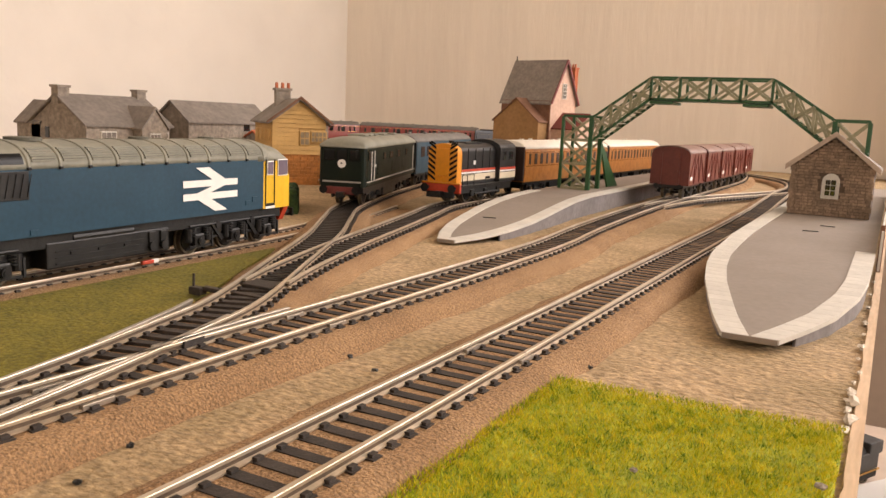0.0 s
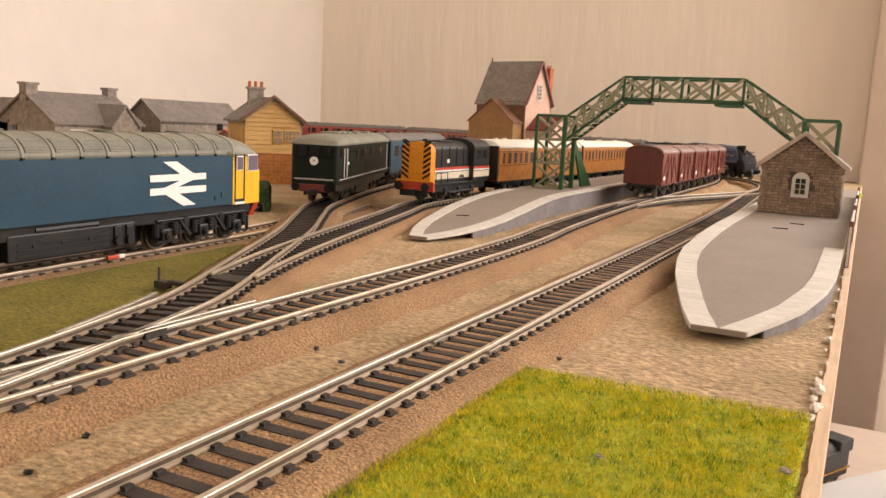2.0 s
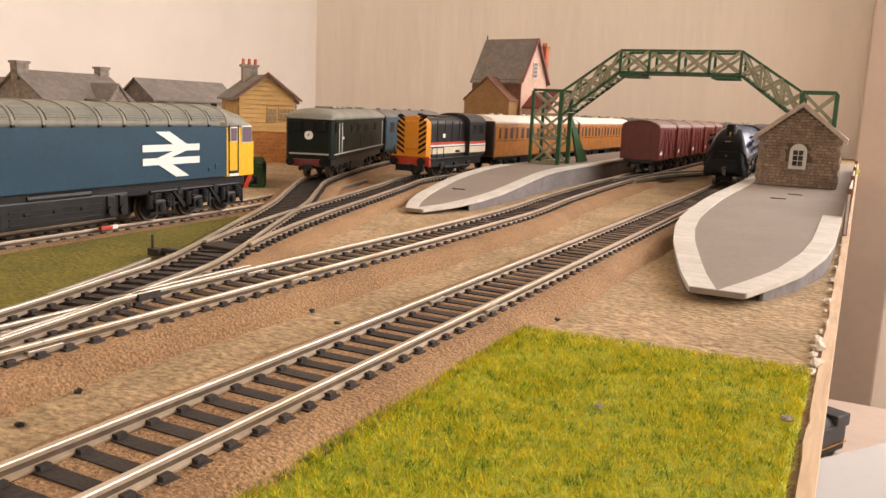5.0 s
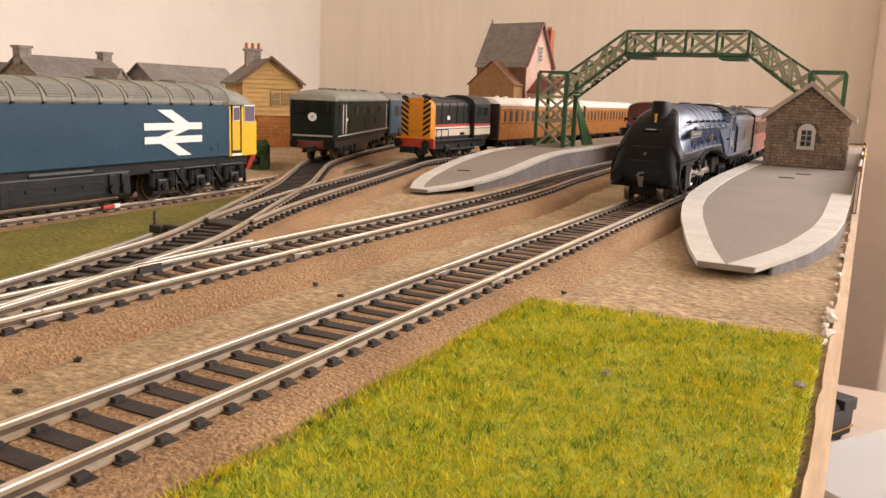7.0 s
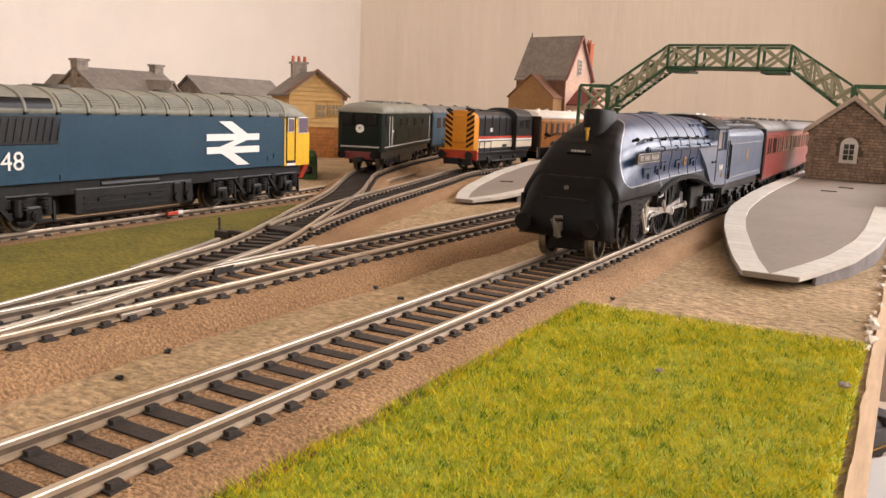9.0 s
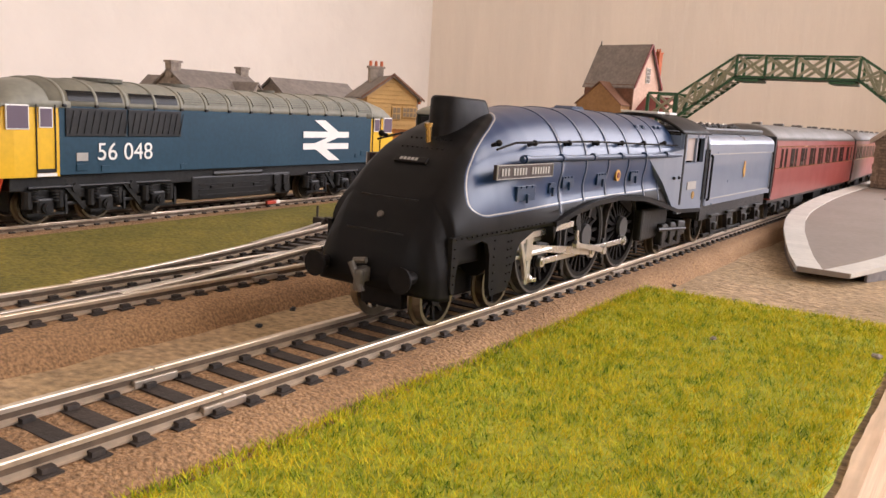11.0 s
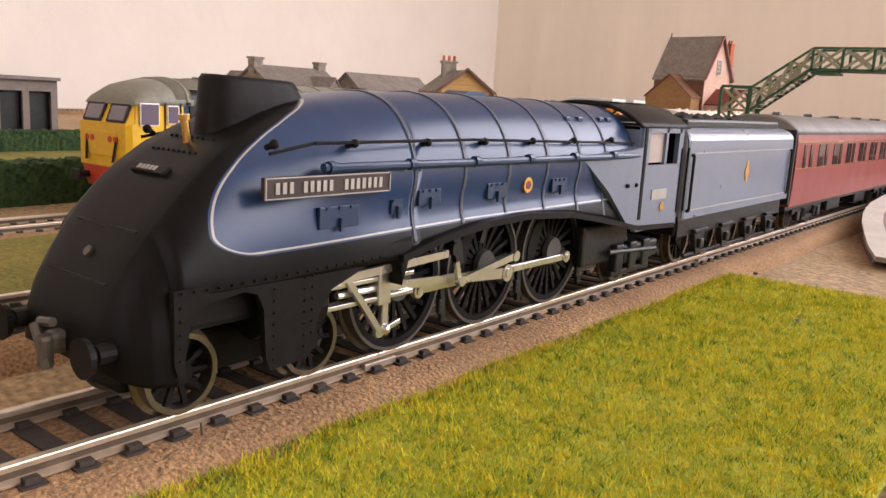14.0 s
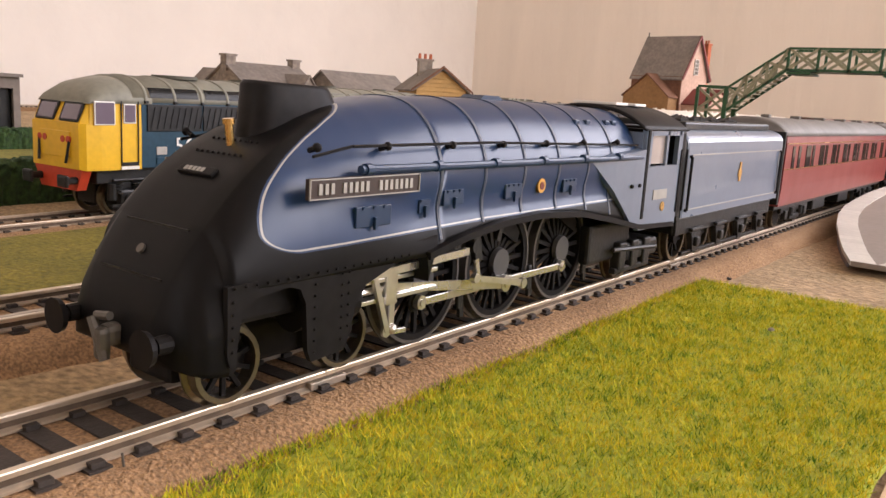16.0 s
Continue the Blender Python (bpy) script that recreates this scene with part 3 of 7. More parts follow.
# ---- wheels shared by the stock ----
def wheelset(name, parent, y, r, spokes, material=None, tyre=None, boss=0.3, flange=True, crank=0.0, gauge=0.0143, hub=True):
    """Axle with two spoked wheels across x; its origin is the axle."""
    loose = []
    bm = B()
    cyl(bm, (-gauge / 2, 0, 0), (gauge / 2, 0, 0), 0.0012, n=10)
    for sgn in (-1, 1):
        xi, xo = sgn * gauge / 2, sgn * (gauge / 2 + 0.0028)
        xs = sorted((xi, xo))
        cyl(bm, (xs[0] + 0.0004, 0, 0), (xs[1], 0, 0), r * boss, n=18)
        for k in range(spokes):
            a = 2 * math.pi * (k + 0.5) / spokes
            d = Vector((0, math.cos(a), math.sin(a)))
            c = Vector(((xi + xo) / 2, 0, 0))
            sb = B() if r > 0.006 else bm
            if r > 0.006:
                loose.append(sb)
            beam(sb, c + d * r * boss * 0.8, c + d * r * 0.88, 0.0010 if r > 0.008 else 0.0008, 0.0009 if r > 0.008 else 0.0007, up=(1, 0, 0))
        if crank:
            cyl(bm, (xo, crank, 0), (xo + sgn * 0.0006, crank, 0), r * 0.17, n=12)
            prism(bm, [(-r * 0.80 * math.cos(t) - 0.0, r * 0.80 * math.sin(t)) for t in np.linspace(-0.5, 0.5, 8)] + [(-r * 0.5, r * 0.42), (-r * 0.5, -r * 0.42)], 0.0012 * sgn, "x", xo - sgn * 0.0014)
    ob = part(name, bm, material or M_BLACK, parent)
    if crank:
        for sgn in (-1, 1):
            bm = B()
            cyl(bm, (sgn * (gauge / 2 + 0.0024), 0, 0), (sgn * (gauge / 2 + 0.0036), 0, 0), r * 0.27, r * 0.25, n=22)
            part("wheel_boss", bm, M_BOSS, ob)
    for sb in loose:
        part("spoke", sb, material or M_BLACK, ob)
    bm = B()
    n = 40 if r > 0.008 else 26
    for sgn in (-1, 1):
        ri = 0.95 if r > 0.012 else 0.86
        prof = [(0.0028, r * ri), (0.0028, r), (0.0007, r * 1.005), (0.0005, r + 0.0009), (0.0, r + 0.0009), (0.0, r * ri)]
        rings = []
        for k in range(n):
            a = 2 * math.pi * k / n
            rings.append([(sgn * (gauge / 2 + px), rr * math.cos(a), rr * math.sin(a)) for px, rr in prof])
        rings.append(rings[0])
        loft(bm, rings, cap=False)
    bmesh.ops.remove_doubles(bm, verts=bm.verts, dist=1e-7)
    part("tyre", bm, tyre or M_TYRE, ob)
    for sgn in (-1, 1) if r > 0.012 else ():
        bm = B()
        prof = [(0.0026, r * 0.85), (0.0026, r * 0.949), (0.0002, r * 0.949), (0.0002, r * 0.85)]
        rings = [[(sgn * (gauge / 2 + px), rr * math.cos(2 * math.pi * k / n), rr * math.sin(2 * math.pi * k / n)) for px, rr in prof] for k in range(n)]
        loft(bm, rings + rings[:1], cap=False)
        part("rim", bm, material or M_BLACK, ob)
    ob.location = (0, y, r)
    return ob


def buffer_pair(parent, y, z, out, half=0.0118, m1=None, m2=None, big=0.0030):
    for sx in (-1, 1):
        bm = B()
        cyl(bm, (sx * half, y, z), (sx * half, y + out * 0.7, z), 0.0016, 0.0014, n=12)
        cyl(bm, (sx * half, y + out * 0.55, z), (sx * half, y + out * 0.86, z), 0.0010, n=10)
        cyl(bm, (sx * half, y + out * 0.86, z), (sx * half, y + out, z), big * 0.9, big, n=18)
        part("buffer", bm, m1 or M_BLACK, parent)


def super_ring(y, w, zb, zs, zt, n, N=40, wb=None, f=0.0):
    """Half-up-over section: straight lower sides from zb to zs, super-elliptic shoulders up to a flat crown of half-width f at zt. Closed below."""
    pts = [((wb if wb is not None else w), y, zb)]
    for k in range(N + 1):
        a = math.pi * k / N
        c, s = math.cos(a), math.sin(a)
        x = math.copysign(f * min(1.0, abs(c) * 12) + (w - f) * abs(c) ** (2 / n), c)
        z = zs + (zt - zs) * abs(s) ** (2 / n)
        pts.append((x, y, z))
    pts.append((-(wb if wb is not None else w), y, zb))
    return pts


def lerp(tab, t):
    xs = [a for a, *_ in tab]
    return [float(np.interp(t, xs, [r[i] for r in tab])) for i in range(1, len(tab[0]))]


# ---- the streamlined express engine ----
RW = 0.01335
CRANK = 0.0045
#        y        w      zb      zs      zt     n    f
A4 = [(-0.0147, 0.0070, 0.0112, 0.0118, 0.0125, 1.65, 0.0050),
      (-0.0144, 0.0108, 0.0102, 0.0117, 0.0145, 1.65, 0.0075),
      (-0.0136, 0.0134, 0.0092, 0.0117, 0.0175, 1.65, 0.0088),
      (-0.0122, 0.0152, 0.0086, 0.0119, 0.0212, 1.65, 0.0092),
      (-0.0101, 0.0164, 0.0080, 0.0124, 0.0247, 1.65, 0.0096),
      (-0.0078, 0.0169, 0.0078, 0.0130, 0.0279, 1.65, 0.0100),
      (-0.0050, 0.0173, 0.0075, 0.0142, 0.0311, 1.65, 0.0102),
      (-0.0020, 0.0175, 0.0072, 0.0157, 0.0343, 1.65, 0.0103),
      (0.0006, 0.0176, 0.0070, 0.0170, 0.0366, 1.65, 0.0102),
      (0.0050, 0.0176, 0.0067, 0.0192, 0.0398, 1.65, 0.0098),
      (0.0105, 0.0176, 0.0064, 0.0215, 0.0428, 1.65, 0.0086),
      (0.0165, 0.0177, 0.0060, 0.0235, 0.0454, 1.85, 0.0064),
      (0.0220, 0.0177, 0.0060, 0.0248, 0.0472, 2.10, 0.0040),
      (0.0280, 0.0178, 0.0060, 0.0260, 0.0484, 2.30, 0.0018),
      (0.0360, 0.0178, 0.0060, 0.0270, 0.0494, 2.4, 0.0),
      (0.0420, 0.0178, 0.0225, 0.0275, 0.0499, 2.4, 0.0),
      (0.0600, 0.0177, 0.0250, 0.0280, 0.0503, 2.4, 0.0),
      (0.0800, 0.0176, 0.0258, 0.0285, 0.0505, 2.4, 0.0),
      (0.1000, 0.0175, 0.0245, 0.0285, 0.0503, 2.4, 0.0),
      (0.1180, 0.0174, 0.0215, 0.0280, 0.0500, 2.5, 0.0),
      (0.1330, 0.0174, 0.0185, 0.0280, 0.0498, 2.6, 0.0)]


def waist(y, z, x):
    """The casing narrows below the shoulder and flares out again towards the running plate."""
    if y < 0.012:
        return x
    f = min(1, (y - 0.012) / 0.025) * min(1, max(0, (0.15 - y) / 0.02))
    d = 0.0016 * math.exp(-((z - 0.0295) / 0.0045) ** 2)
    return x - math.copysign(d * f, x)


def nose_y(z):
    T = [(r[4], r[0]) for r in A4 if r[0] < 0.03]
    return float(np.interp(z, [a for a, _ in T], [b for _, b in T]))


def nose_tilt(z):
    """Lean of the nose sheet from upright, in degrees."""
    return -math.degrees(math.atan2(nose_y(z + 0.001) - nose_y(z - 0.001), 0.002))


def engine():
    th = empty("steam_locomotive", None, "garter blue streamlined model steam locomotive with black nose and silver rods", "locomotive", "express train")
    # casing
    bm = B()
    ys = list(np.arange(-0.0147, -0.0065, 0.0004)) + list(np.arange(-0.0065, 0.0385, 0.001)) + list(np.arange(0.0385, 0.0425, 0.0005)) + list(np.arange(0.0425, 0.1331, 0.0025))
    rings = []
    for y in ys:
        w, zb, zs, zt, n, f = lerp(A4, y)
        zb2 = zb if y > 0.0395 else max(zb, 0.0205 if -0.0066 < y < 0.0395 else zb)
        zs = max(zs, zb2 + 0.0012)
        r = super_ring(y, w, max(zb2, 0.0062), zs, zt, n, 60, None, f)
        out = []
        m = 6
        x0, _, z0 = r[0]
        x1, _, z1 = r[1]
        side = [(x0 + (x1 - x0) * k / m, y, z0 + (z1 - z0) * k / m) for k in range(m)]
        full = side + r[1:-1] + [(-p[0], p[1], p[2]) for p in reversed(side)]
        out = [(waist(y, p[2], p[0]), p[1], p[2]) for p in full]
        rings.append(out)
    loft(bm, rings)
    part("streamlined_casing", bm, M_LIVERY, th, "blue and black streamlined casing with fine lining", True)
    # skirts beside the cylinders, with the opening round the bogie wheel
    for sgn in (-1, 1):
        bm = B()
        outer = [(-0.0076, 0.0215), (-0.0075, 0.0110), (-0.0070, 0.0092), (-0.0058, 0.0092), (-0.0056, 0.0130), (-0.0048, 0.0168), (-0.0022, 0.0190), (0.0045, 0.0198), (0.0068, 0.0190),
                 (0.0080, 0.0165), (0.0086, 0.0085), (0.0095, 0.0064), (0.0170, 0.0068), (0.0186, 0.0095), (0.0196, 0.0140), (0.0222, 0.0175), (0.0300, 0.0202), (0.0420, 0.0228), (0.0420, 0.0245), (0.0300, 0.0232), (0.0100, 0.0222)]
        prism(bm, outer, 0.0011 * sgn, "x", 0.0164 * sgn)
        sk = part("skirt", bm, M_BLACK, th, "riveted black side skirt")
        bm = B()
        riv = [(y, 0.0212 + 0.0006 * max(0, y) * 20) for y in np.arange(-0.0065, 0.034, 0.0021)] + [(0.0100, z) for z in np.arange(0.008, 0.0205, 0.0019)] + [(0.0162, z) for z in np.arange(0.009, 0.0205, 0.0019)] + \
              [(-0.0066, z) for z in np.arange(0.0115, 0.0205, 0.0019)] + [(0.0178, z) for z in np.arange(0.011, 0.0205, 0.0019)]
        for y, z in riv:
            r = bmesh.ops.create_icosphere(bm, subdivisions=1, radius=0.00026, matrix=Matrix.Translation(((0.0176 if z < 0.0207 else 0.0178) * sgn, y, z)))
        part("rivets", bm, M_BLACK, sk)
    # inside block between the skirts, main frames, ashpan
    bm = B()
    box(bm, 0, 0.0155, 0.0165, 0.026, 0.012, 0.010, 0.001)
    box(bm, 0, 0.075, 0.0165, 0.009, 0.10, 0.010, 0.0005)
    box(bm, 0, 0.0160, 0.0165, 0.012, 0.040, 0.008, 0.0005)
    box(bm, 0, 0.0125, 0.0068, 0.011, 0.036, 0.003, 0.0006)
    box(bm, 0, 0.130, 0.0130, 0.025, 0.026, 0.011, 0.001)
    box(bm, 0, 0.150, 0.0090, 0.028, 0.022, 0.0055, 0.001)
    part("frames", bm, M_MATT, th)
    for sgn in (-1, 1):
        bm = B()
        for yy in (0.135, 0.1435, 0.152):
            box(bm, sgn * 0.0132, yy, 0.0085, 0.003, 0.0045, 0.008, 0.0006)
        box(bm, sgn * 0.0132, 0.1435, 0.0042, 0.002, 0.024, 0.0016, 0.0004)
        cyl(bm, (sgn * 0.0145, 0.128, 0.011), (sgn * 0.0145, 0.158, 0.009), 0.0007, n=8)
        part("trailing_truck_frame", bm, M_MATT, th)
        # running plate edge
        bm = B()
        ys2 = list(np.linspace(0.0385, 0.1600, 48))
        zz = lambda y: float(np.interp(y, [0.0385, 0.05, 0.065, 0.08, 0.10, 0.118, 0.135, 0.160], [0.0212, 0.0236, 0.0253, 0.0257, 0.0244, 0.0213, 0.0180, 0.0168]))
        loft(bm, [[(sgn * 0.0160, y, zz(y) + 0.0003), (sgn * 0.0189, y, zz(y) + 0.0003), (sgn * 0.0189, y, zz(y) - 0.0011), (sgn * 0.0183, y, zz(y) - 0.0011), (sgn * 0.0180, y, zz(y) - 0.0003), (sgn * 0.0160, y, zz(y) - 0.0003)] for y in ys2])
        part("running_plate", bm, M_BLACK, th)
        # raised wedge in front of the cab
        bm = B()
        loft(bm, [[(sgn * 0.0150, y, zh), (sgn * xo, y, zh - 0.0004), (sgn * xo, y, zl), (sgn * 0.0150, y, zl - 0.0003)]
                  for y, xo, zh, zl in ((0.1060, 0.0166, 0.0375, 0.0366), (0.1180, 0.0178, 0.0386, 0.0285), (0.1290, 0.0185, 0.0392, 0.0190), (0.1345, 0.0187, 0.0398, 0.0178))])
        part("cab_fairing", bm, M_TENDER_SHEEN, th, "blue wedge before the cab with painted-in sheen")
    # bands round the boiler casing
    for y in (0.0430, 0.0580, 0.0735, 0.0890, 0.1040, 0.1175):
        bm = B()
        w, zb, zs, zt, n, f = lerp(A4, y)
        rg = []
        for dy, o in ((-0.00050, 0.0000), (-0.00040, 0.00020), (0.00040, 0.00020), (0.00050, 0.0000)):
            r = super_ring(y + dy, w + o, zb + 0.0008, zs, zt + o, n, 44)
            rg.append([(waist(y, p[2], p[0]), p[1], p[2]) for p in r])
        loft(bm, rg, close=False, cap=False)
        bd = part("boiler_band", bm, M_BLUE, th, "", True)
        for dy in (-0.00030, 0.00030):
            bm = B()
            rg = []
            for d2 in (-0.00006, 0.00006):
                r = super_ring(y + dy + d2, w + 0.00026, zb + 0.0008, zs, zt + 0.00026, n, 44)
                rg.append([(waist(y, p[2], p[0]), p[1], p[2]) for p in r])
            loft(bm, rg, close=False, cap=False)
            part("lining", bm, M_BANDLINE, bd)
    # chimney with its long fairing
    bm = B()
    rg = []
    for z, a, b0, b1 in ((0.0375, 0.0058, 0.0070, 0.040), (0.0420, 0.0050, 0.0086, 0.0345), (0.0460, 0.0046, 0.0092, 0.0300), (0.0506, 0.0044, 0.0096, 0.0274), (0.0513, 0.0040, 0.0101, 0.0268)):
        ring = []
        L = (b1 - b0) / 2
        for k in range(32):
            t = 2 * math.pi * k / 32
            c, s = math.cos(t), math.sin(t)
            ring.append((a * math.copysign(abs(s) ** 0.8, s), (b0 + b1) / 2 + L * math.copysign(abs(c) ** 0.55, c), z + (0.0 if z < 0.05 else -0.0006 * (0.5 + 0.5 * c))))
        rg.append(ring)
    loft(bm, rg)
    part("chimney", bm, M_BLACK, th, "black single-piece chimney", True)
    bm = B()
    cyl(bm, (0, 0.0066, 0.0398), (0, 0.0060, 0.0445), 0.0007, n=10)
    cyl(bm, (0, 0.0061, 0.0439), (0, 0.0060, 0.0448), 0.0010, n=10)
    part("whistle", bm, M_BRASS, th, "polished brass whistle")
    bm = B()
    prism(bm, [(-0.004, 0.0), (0.006, 0.0), (0.004, 0.0011), (-0.002, 0.0011)], 0.006, "x", -0.003)
    o = part("dome_cover", bm, M_BLUE, th)
    o.location = (0, 0.078, 0.0502)
    # plates
    for sgn in (-1, 1):
        bm = B()
        box(bm, 0, 0, 0, 0.0010, 0.0272, 0.0034, 0.0002)
        pl = part("nameplate", bm, M_DKBROWN, th, "dark nameplate with a bright rim")
        pl.location = (sgn * 0.0181, 0.0205, 0.0350)
        bm = B()
        for z in (-0.00155, 0.00155):
            box(bm, sgn * 0.00055, 0, z, 0.0003, 0.0272, 0.00018)
        for y in (-0.0135, 0.0135):
            box(bm, sgn * 0.00055, y, 0, 0.0003, 0.00018, 0.0034)
        part("plate_rim", bm, M_GREYLINE, pl)
        for y_first, count in ((-0.0113, 3), (-0.0058, 5), (0.0030, 7)):
            for k in range(count):
                bm = B()
                box(bm, sgn * 0.00055, y_first + 0.00135 * k, 0, 0.0003, 0.00075, 0.0017)
                part("raised_bar", bm, M_GREYLINE, pl)
    bm = B()
    box(bm, 0, 0, 0, 0.0088, 0.0008, 0.0018, 0.0002)
    pl = part("front_plate", bm, M_BLACK, th, "black plate on the nose")
    pl.matrix_basis = pose(0, nose_y(0.0364) - 0.0003, 0.0364, nose_tilt(0.0364))
    bm = B()
    for k in range(5):
        bm = B()
        box(bm, -0.0026 + 0.00105 * k, -0.0004, 0, 0.0007, 0.0002, 0.0009)
        part("raised_bar", bm, M_GREYLINE, pl)
    bm = B()
    cyl(bm, (0, 0, 0), (0, -0.0005, 0.0), 0.0008, n=16)
    o = part("nose_badge", bm, M_GUNMETAL, th)
    o.matrix_basis = pose(0, nose_y(0.0247) + 0.0001, 0.0247, nose_tilt(0.0247))
    for z in (0.0284, 0.0214):
        bm = B()
        box(bm, 0, 0, 0, 0.0160, 0.0005, 0.00035)
        o = part("door_joint", bm, M_MATT, th)
        o.location = (0, nose_y(z) + 0.0001, z)
    bm = B()
    for k in range(9):
        x = -0.0056 + 0.0014 * k
        for z in (0.0392, 0.0412):
            bmesh.ops.create_icosphere(bm, subdivisions=1, radius=0.0003, matrix=Matrix.Translation((x, nose_y(z) - 0.0001, z)))
    part("nose_rivets", bm, M_BLACK, th)
    # inspection covers, pipe, handrail, badge
    for sgn in (-1, 1):
        for y, z, a, b in ((0.0235, 0.0295, 0.0090, 0.0036), (0.0385, 0.0300, 0.0030, 0.0026), (0.0475, 0.0312, 0.0065, 0.0030), (0.0695, 0.0312, 0.0065, 0.0032), (0.0950, 0.0312, 0.0065, 0.0030)):
            bm = B()
            box(bm, 0, 0, 0, 0.0007, a, b, 0.00015)
            for k in (-0.3, 0, 0.3):
                box(bm, sgn * 0.0004, a * k, b * 0.42, 0.0005, 0.0009, 0.0005)
            box(bm, sgn * 0.0007, 0, -b * 0.35, 0.0006, 0.0006, 0.0022)
            o = part("inspection_cover", bm, M_BLUE, th)
            o.location = (sgn * (abs(waist(y, z, 0.0177)) + 0.0002), y, z)
        bm = B()
        cyl(bm, (sgn * 0.0180, 0.0190, 0.0377), (sgn * 0.0180, 0.1330, 0.0372), 0.00075, n=10)
        for y in np.arange(0.02, 0.13, 0.0195):
            cyl(bm, (sgn * 0.0180, y, 0.0377), (sgn * 0.0180, y + 0.0015, 0.0377), 0.00105, n=10)
        part("ejector_pipe", bm, M_BLUE, th)
        bm = B()
        pts = [(0.0090, 0.0400), (0.0180, 0.0415), (0.06, 0.0418), (0.1325, 0.0405)]
        for (y0, z0), (y1, z1) in zip(pts, pts[1:]):
            cyl(bm, (sgn * 0.0170, y0, z0), (sgn * 0.0168, y1, z1), 0.00028, n=6)
        part("handrail", bm, M_BLACK, th)
        for y in (0.010, 0.027, 0.046, 0.064, 0.082, 0.100, 0.119):
            bm = B()
            bmesh.ops.create_icosphere(bm, subdivisions=2, radius=0.0008, matrix=Matrix.Translation((sgn * 0.0168, y, 0.0414)))
            cyl(bm, (sgn * 0.0150, y, 0.0408), (sgn * 0.0168, y, 0.0414), 0.0005, n=6)
            part("handrail_knob", bm, M_BLACK, th)
        bm = B()
        cyl(bm, (sgn * 0.0160, 0.0815, 0.0318), (sgn * 0.0168, 0.0815, 0.0318), 0.0017, n=20)
        bd = part("round_badge", bm, M_INDIGO, th, "small round gold badge")
        bm = B()
        cyl(bm, (sgn * 0.0168, 0.0815, 0.0318), (sgn * 0.01695, 0.0815, 0.0318), 0.0009, n=16)
        part("badge_centre", bm, M_DARKRED, bd)
        for y in (0.104, 0.110, 0.121, 0.125):
            bm = B()
            box(bm, sgn * 0.0118, y, 0.0462, 0.0016, 0.0022, 0.0012, 0.0003)
            part("washout_plug", bm, M_BLUE, th)
        for y in (0.128, 0.133):
            bm = B()
            bmesh.ops.create_icosphere(bm, subdivisions=2, radius=0.0006, matrix=Matrix.Translation((sgn * 0.0187, y - 0.001, 0.0295)))
            part("lamp_iron", bm, M_BLACK, th)
    # cab
    bm = B()
    wc = 0.0180
    for sgn in (-1, 1):
        box(bm, sgn * 0.0178, 0.1480, 0.0255, 0.0014, 0.0270, 0.0180)
        box(bm, sgn * 0.0178, 0.1365, 0.0395, 0.0014, 0.0042, 0.0105)
        box(bm, sgn * 0.0178, 0.1600, 0.0395, 0.0014, 0.0030, 0.0105)
        box(bm, sgn * 0.0178, 0.1490, 0.0440, 0.0014, 0.0220, 0.0016)
        box(bm, sgn * 0.0178, 0.1500, 0.0395, 0.0014, 0.0014, 0.0105)
    box(bm, 0, 0.1345, 0.0310, 0.0350, 0.0012, 0.0260)
    part("cab", bm, M_TENDER_SHEEN, th, "blue cab with lined side sheets")
    for sgn in (-1, 1):
        bm = B()
        box(bm, sgn * 0.0181, 0.1358, 0.0325, 0.0014, 0.0018, 0.0255, 0.0003)
        part("front_pillar", bm, M_BLACK, th)
        bm = B()
        box(bm, sgn * 0.0174, 0.1438, 0.0392, 0.0006, 0.0118, 0.0082)
        part("cab_window", bm, M_GLASS_SHEEN, th, "cab window with a pale reflection painted in")
        bm = B()
        box(bm, sgn * 0.0186, 0.1475, 0.0262, 0.0003, 0.0100, 0.0028)
        part("number_bar", bm, M_GREYLINE, th)
        bm = B()
        cyl(bm, (sgn * 0.0184, 0.1500, 0.0225), (sgn * 0.0188, 0.1500, 0.0225), 0.0014, n=16)
        part("works_plate", bm, M_BRASS, th)
        bm = B()
        for y in (0.1610, 0.1660):
            cyl(bm, (sgn * 0.0186, y, 0.0200), (sgn * 0.0186, y, 0.0390), 0.0003, n=6)
        part("cab_handrail", bm, M_BLACK, th)
    bm = B()
    box(bm, 0, 0.1650, 0.0310, 0.0350, 0.0040, 0.0265, 0.0006)
    part("cab_rear_sheet", bm, M_BLACK, th, "black gangway sheet behind the cab")
    bm = B()
    rg = []
    for y in (0.1330, 0.1340, 0.1640, 0.1650):
        e = -0.0003 if y in (0.1330, 0.1650) else 0
        rg.append([(x, y, 0.0449 + e + 0.0062 * (1 - (abs(x) / 0.0190) ** 2.4)) for x in np.linspace(0.0190, -0.0190, 25)] + [(x, y, 0.0440 + 0.0060 * (1 - (abs(x) / 0.0190) ** 2.4)) for x in np.linspace(-0.0184, 0.0184, 25)])
    loft(bm, rg)
    part("cab_roof", bm, M_BLACK, th, "black cab roof", True)
    for y in (0.141, 0.154):
        bm = B()
        box(bm, 0, 0, 0, 0.014, 0.008, 0.0008, 0.0002)
        o = part("roof_ventilator", bm, M_WHITE, th, "pale sliding roof ventilator")
        o.location = (0, y, 0.0514)
    # front: buffers, coupling, guard irons
    buffer_pair(th, -0.0110, 0.0130, -0.0070, 0.0118, big=0.0029)
    bm = B()
    box(bm, 0, -0.0142, 0.0122, 0.0030, 0.0050, 0.0034, 0.0010)
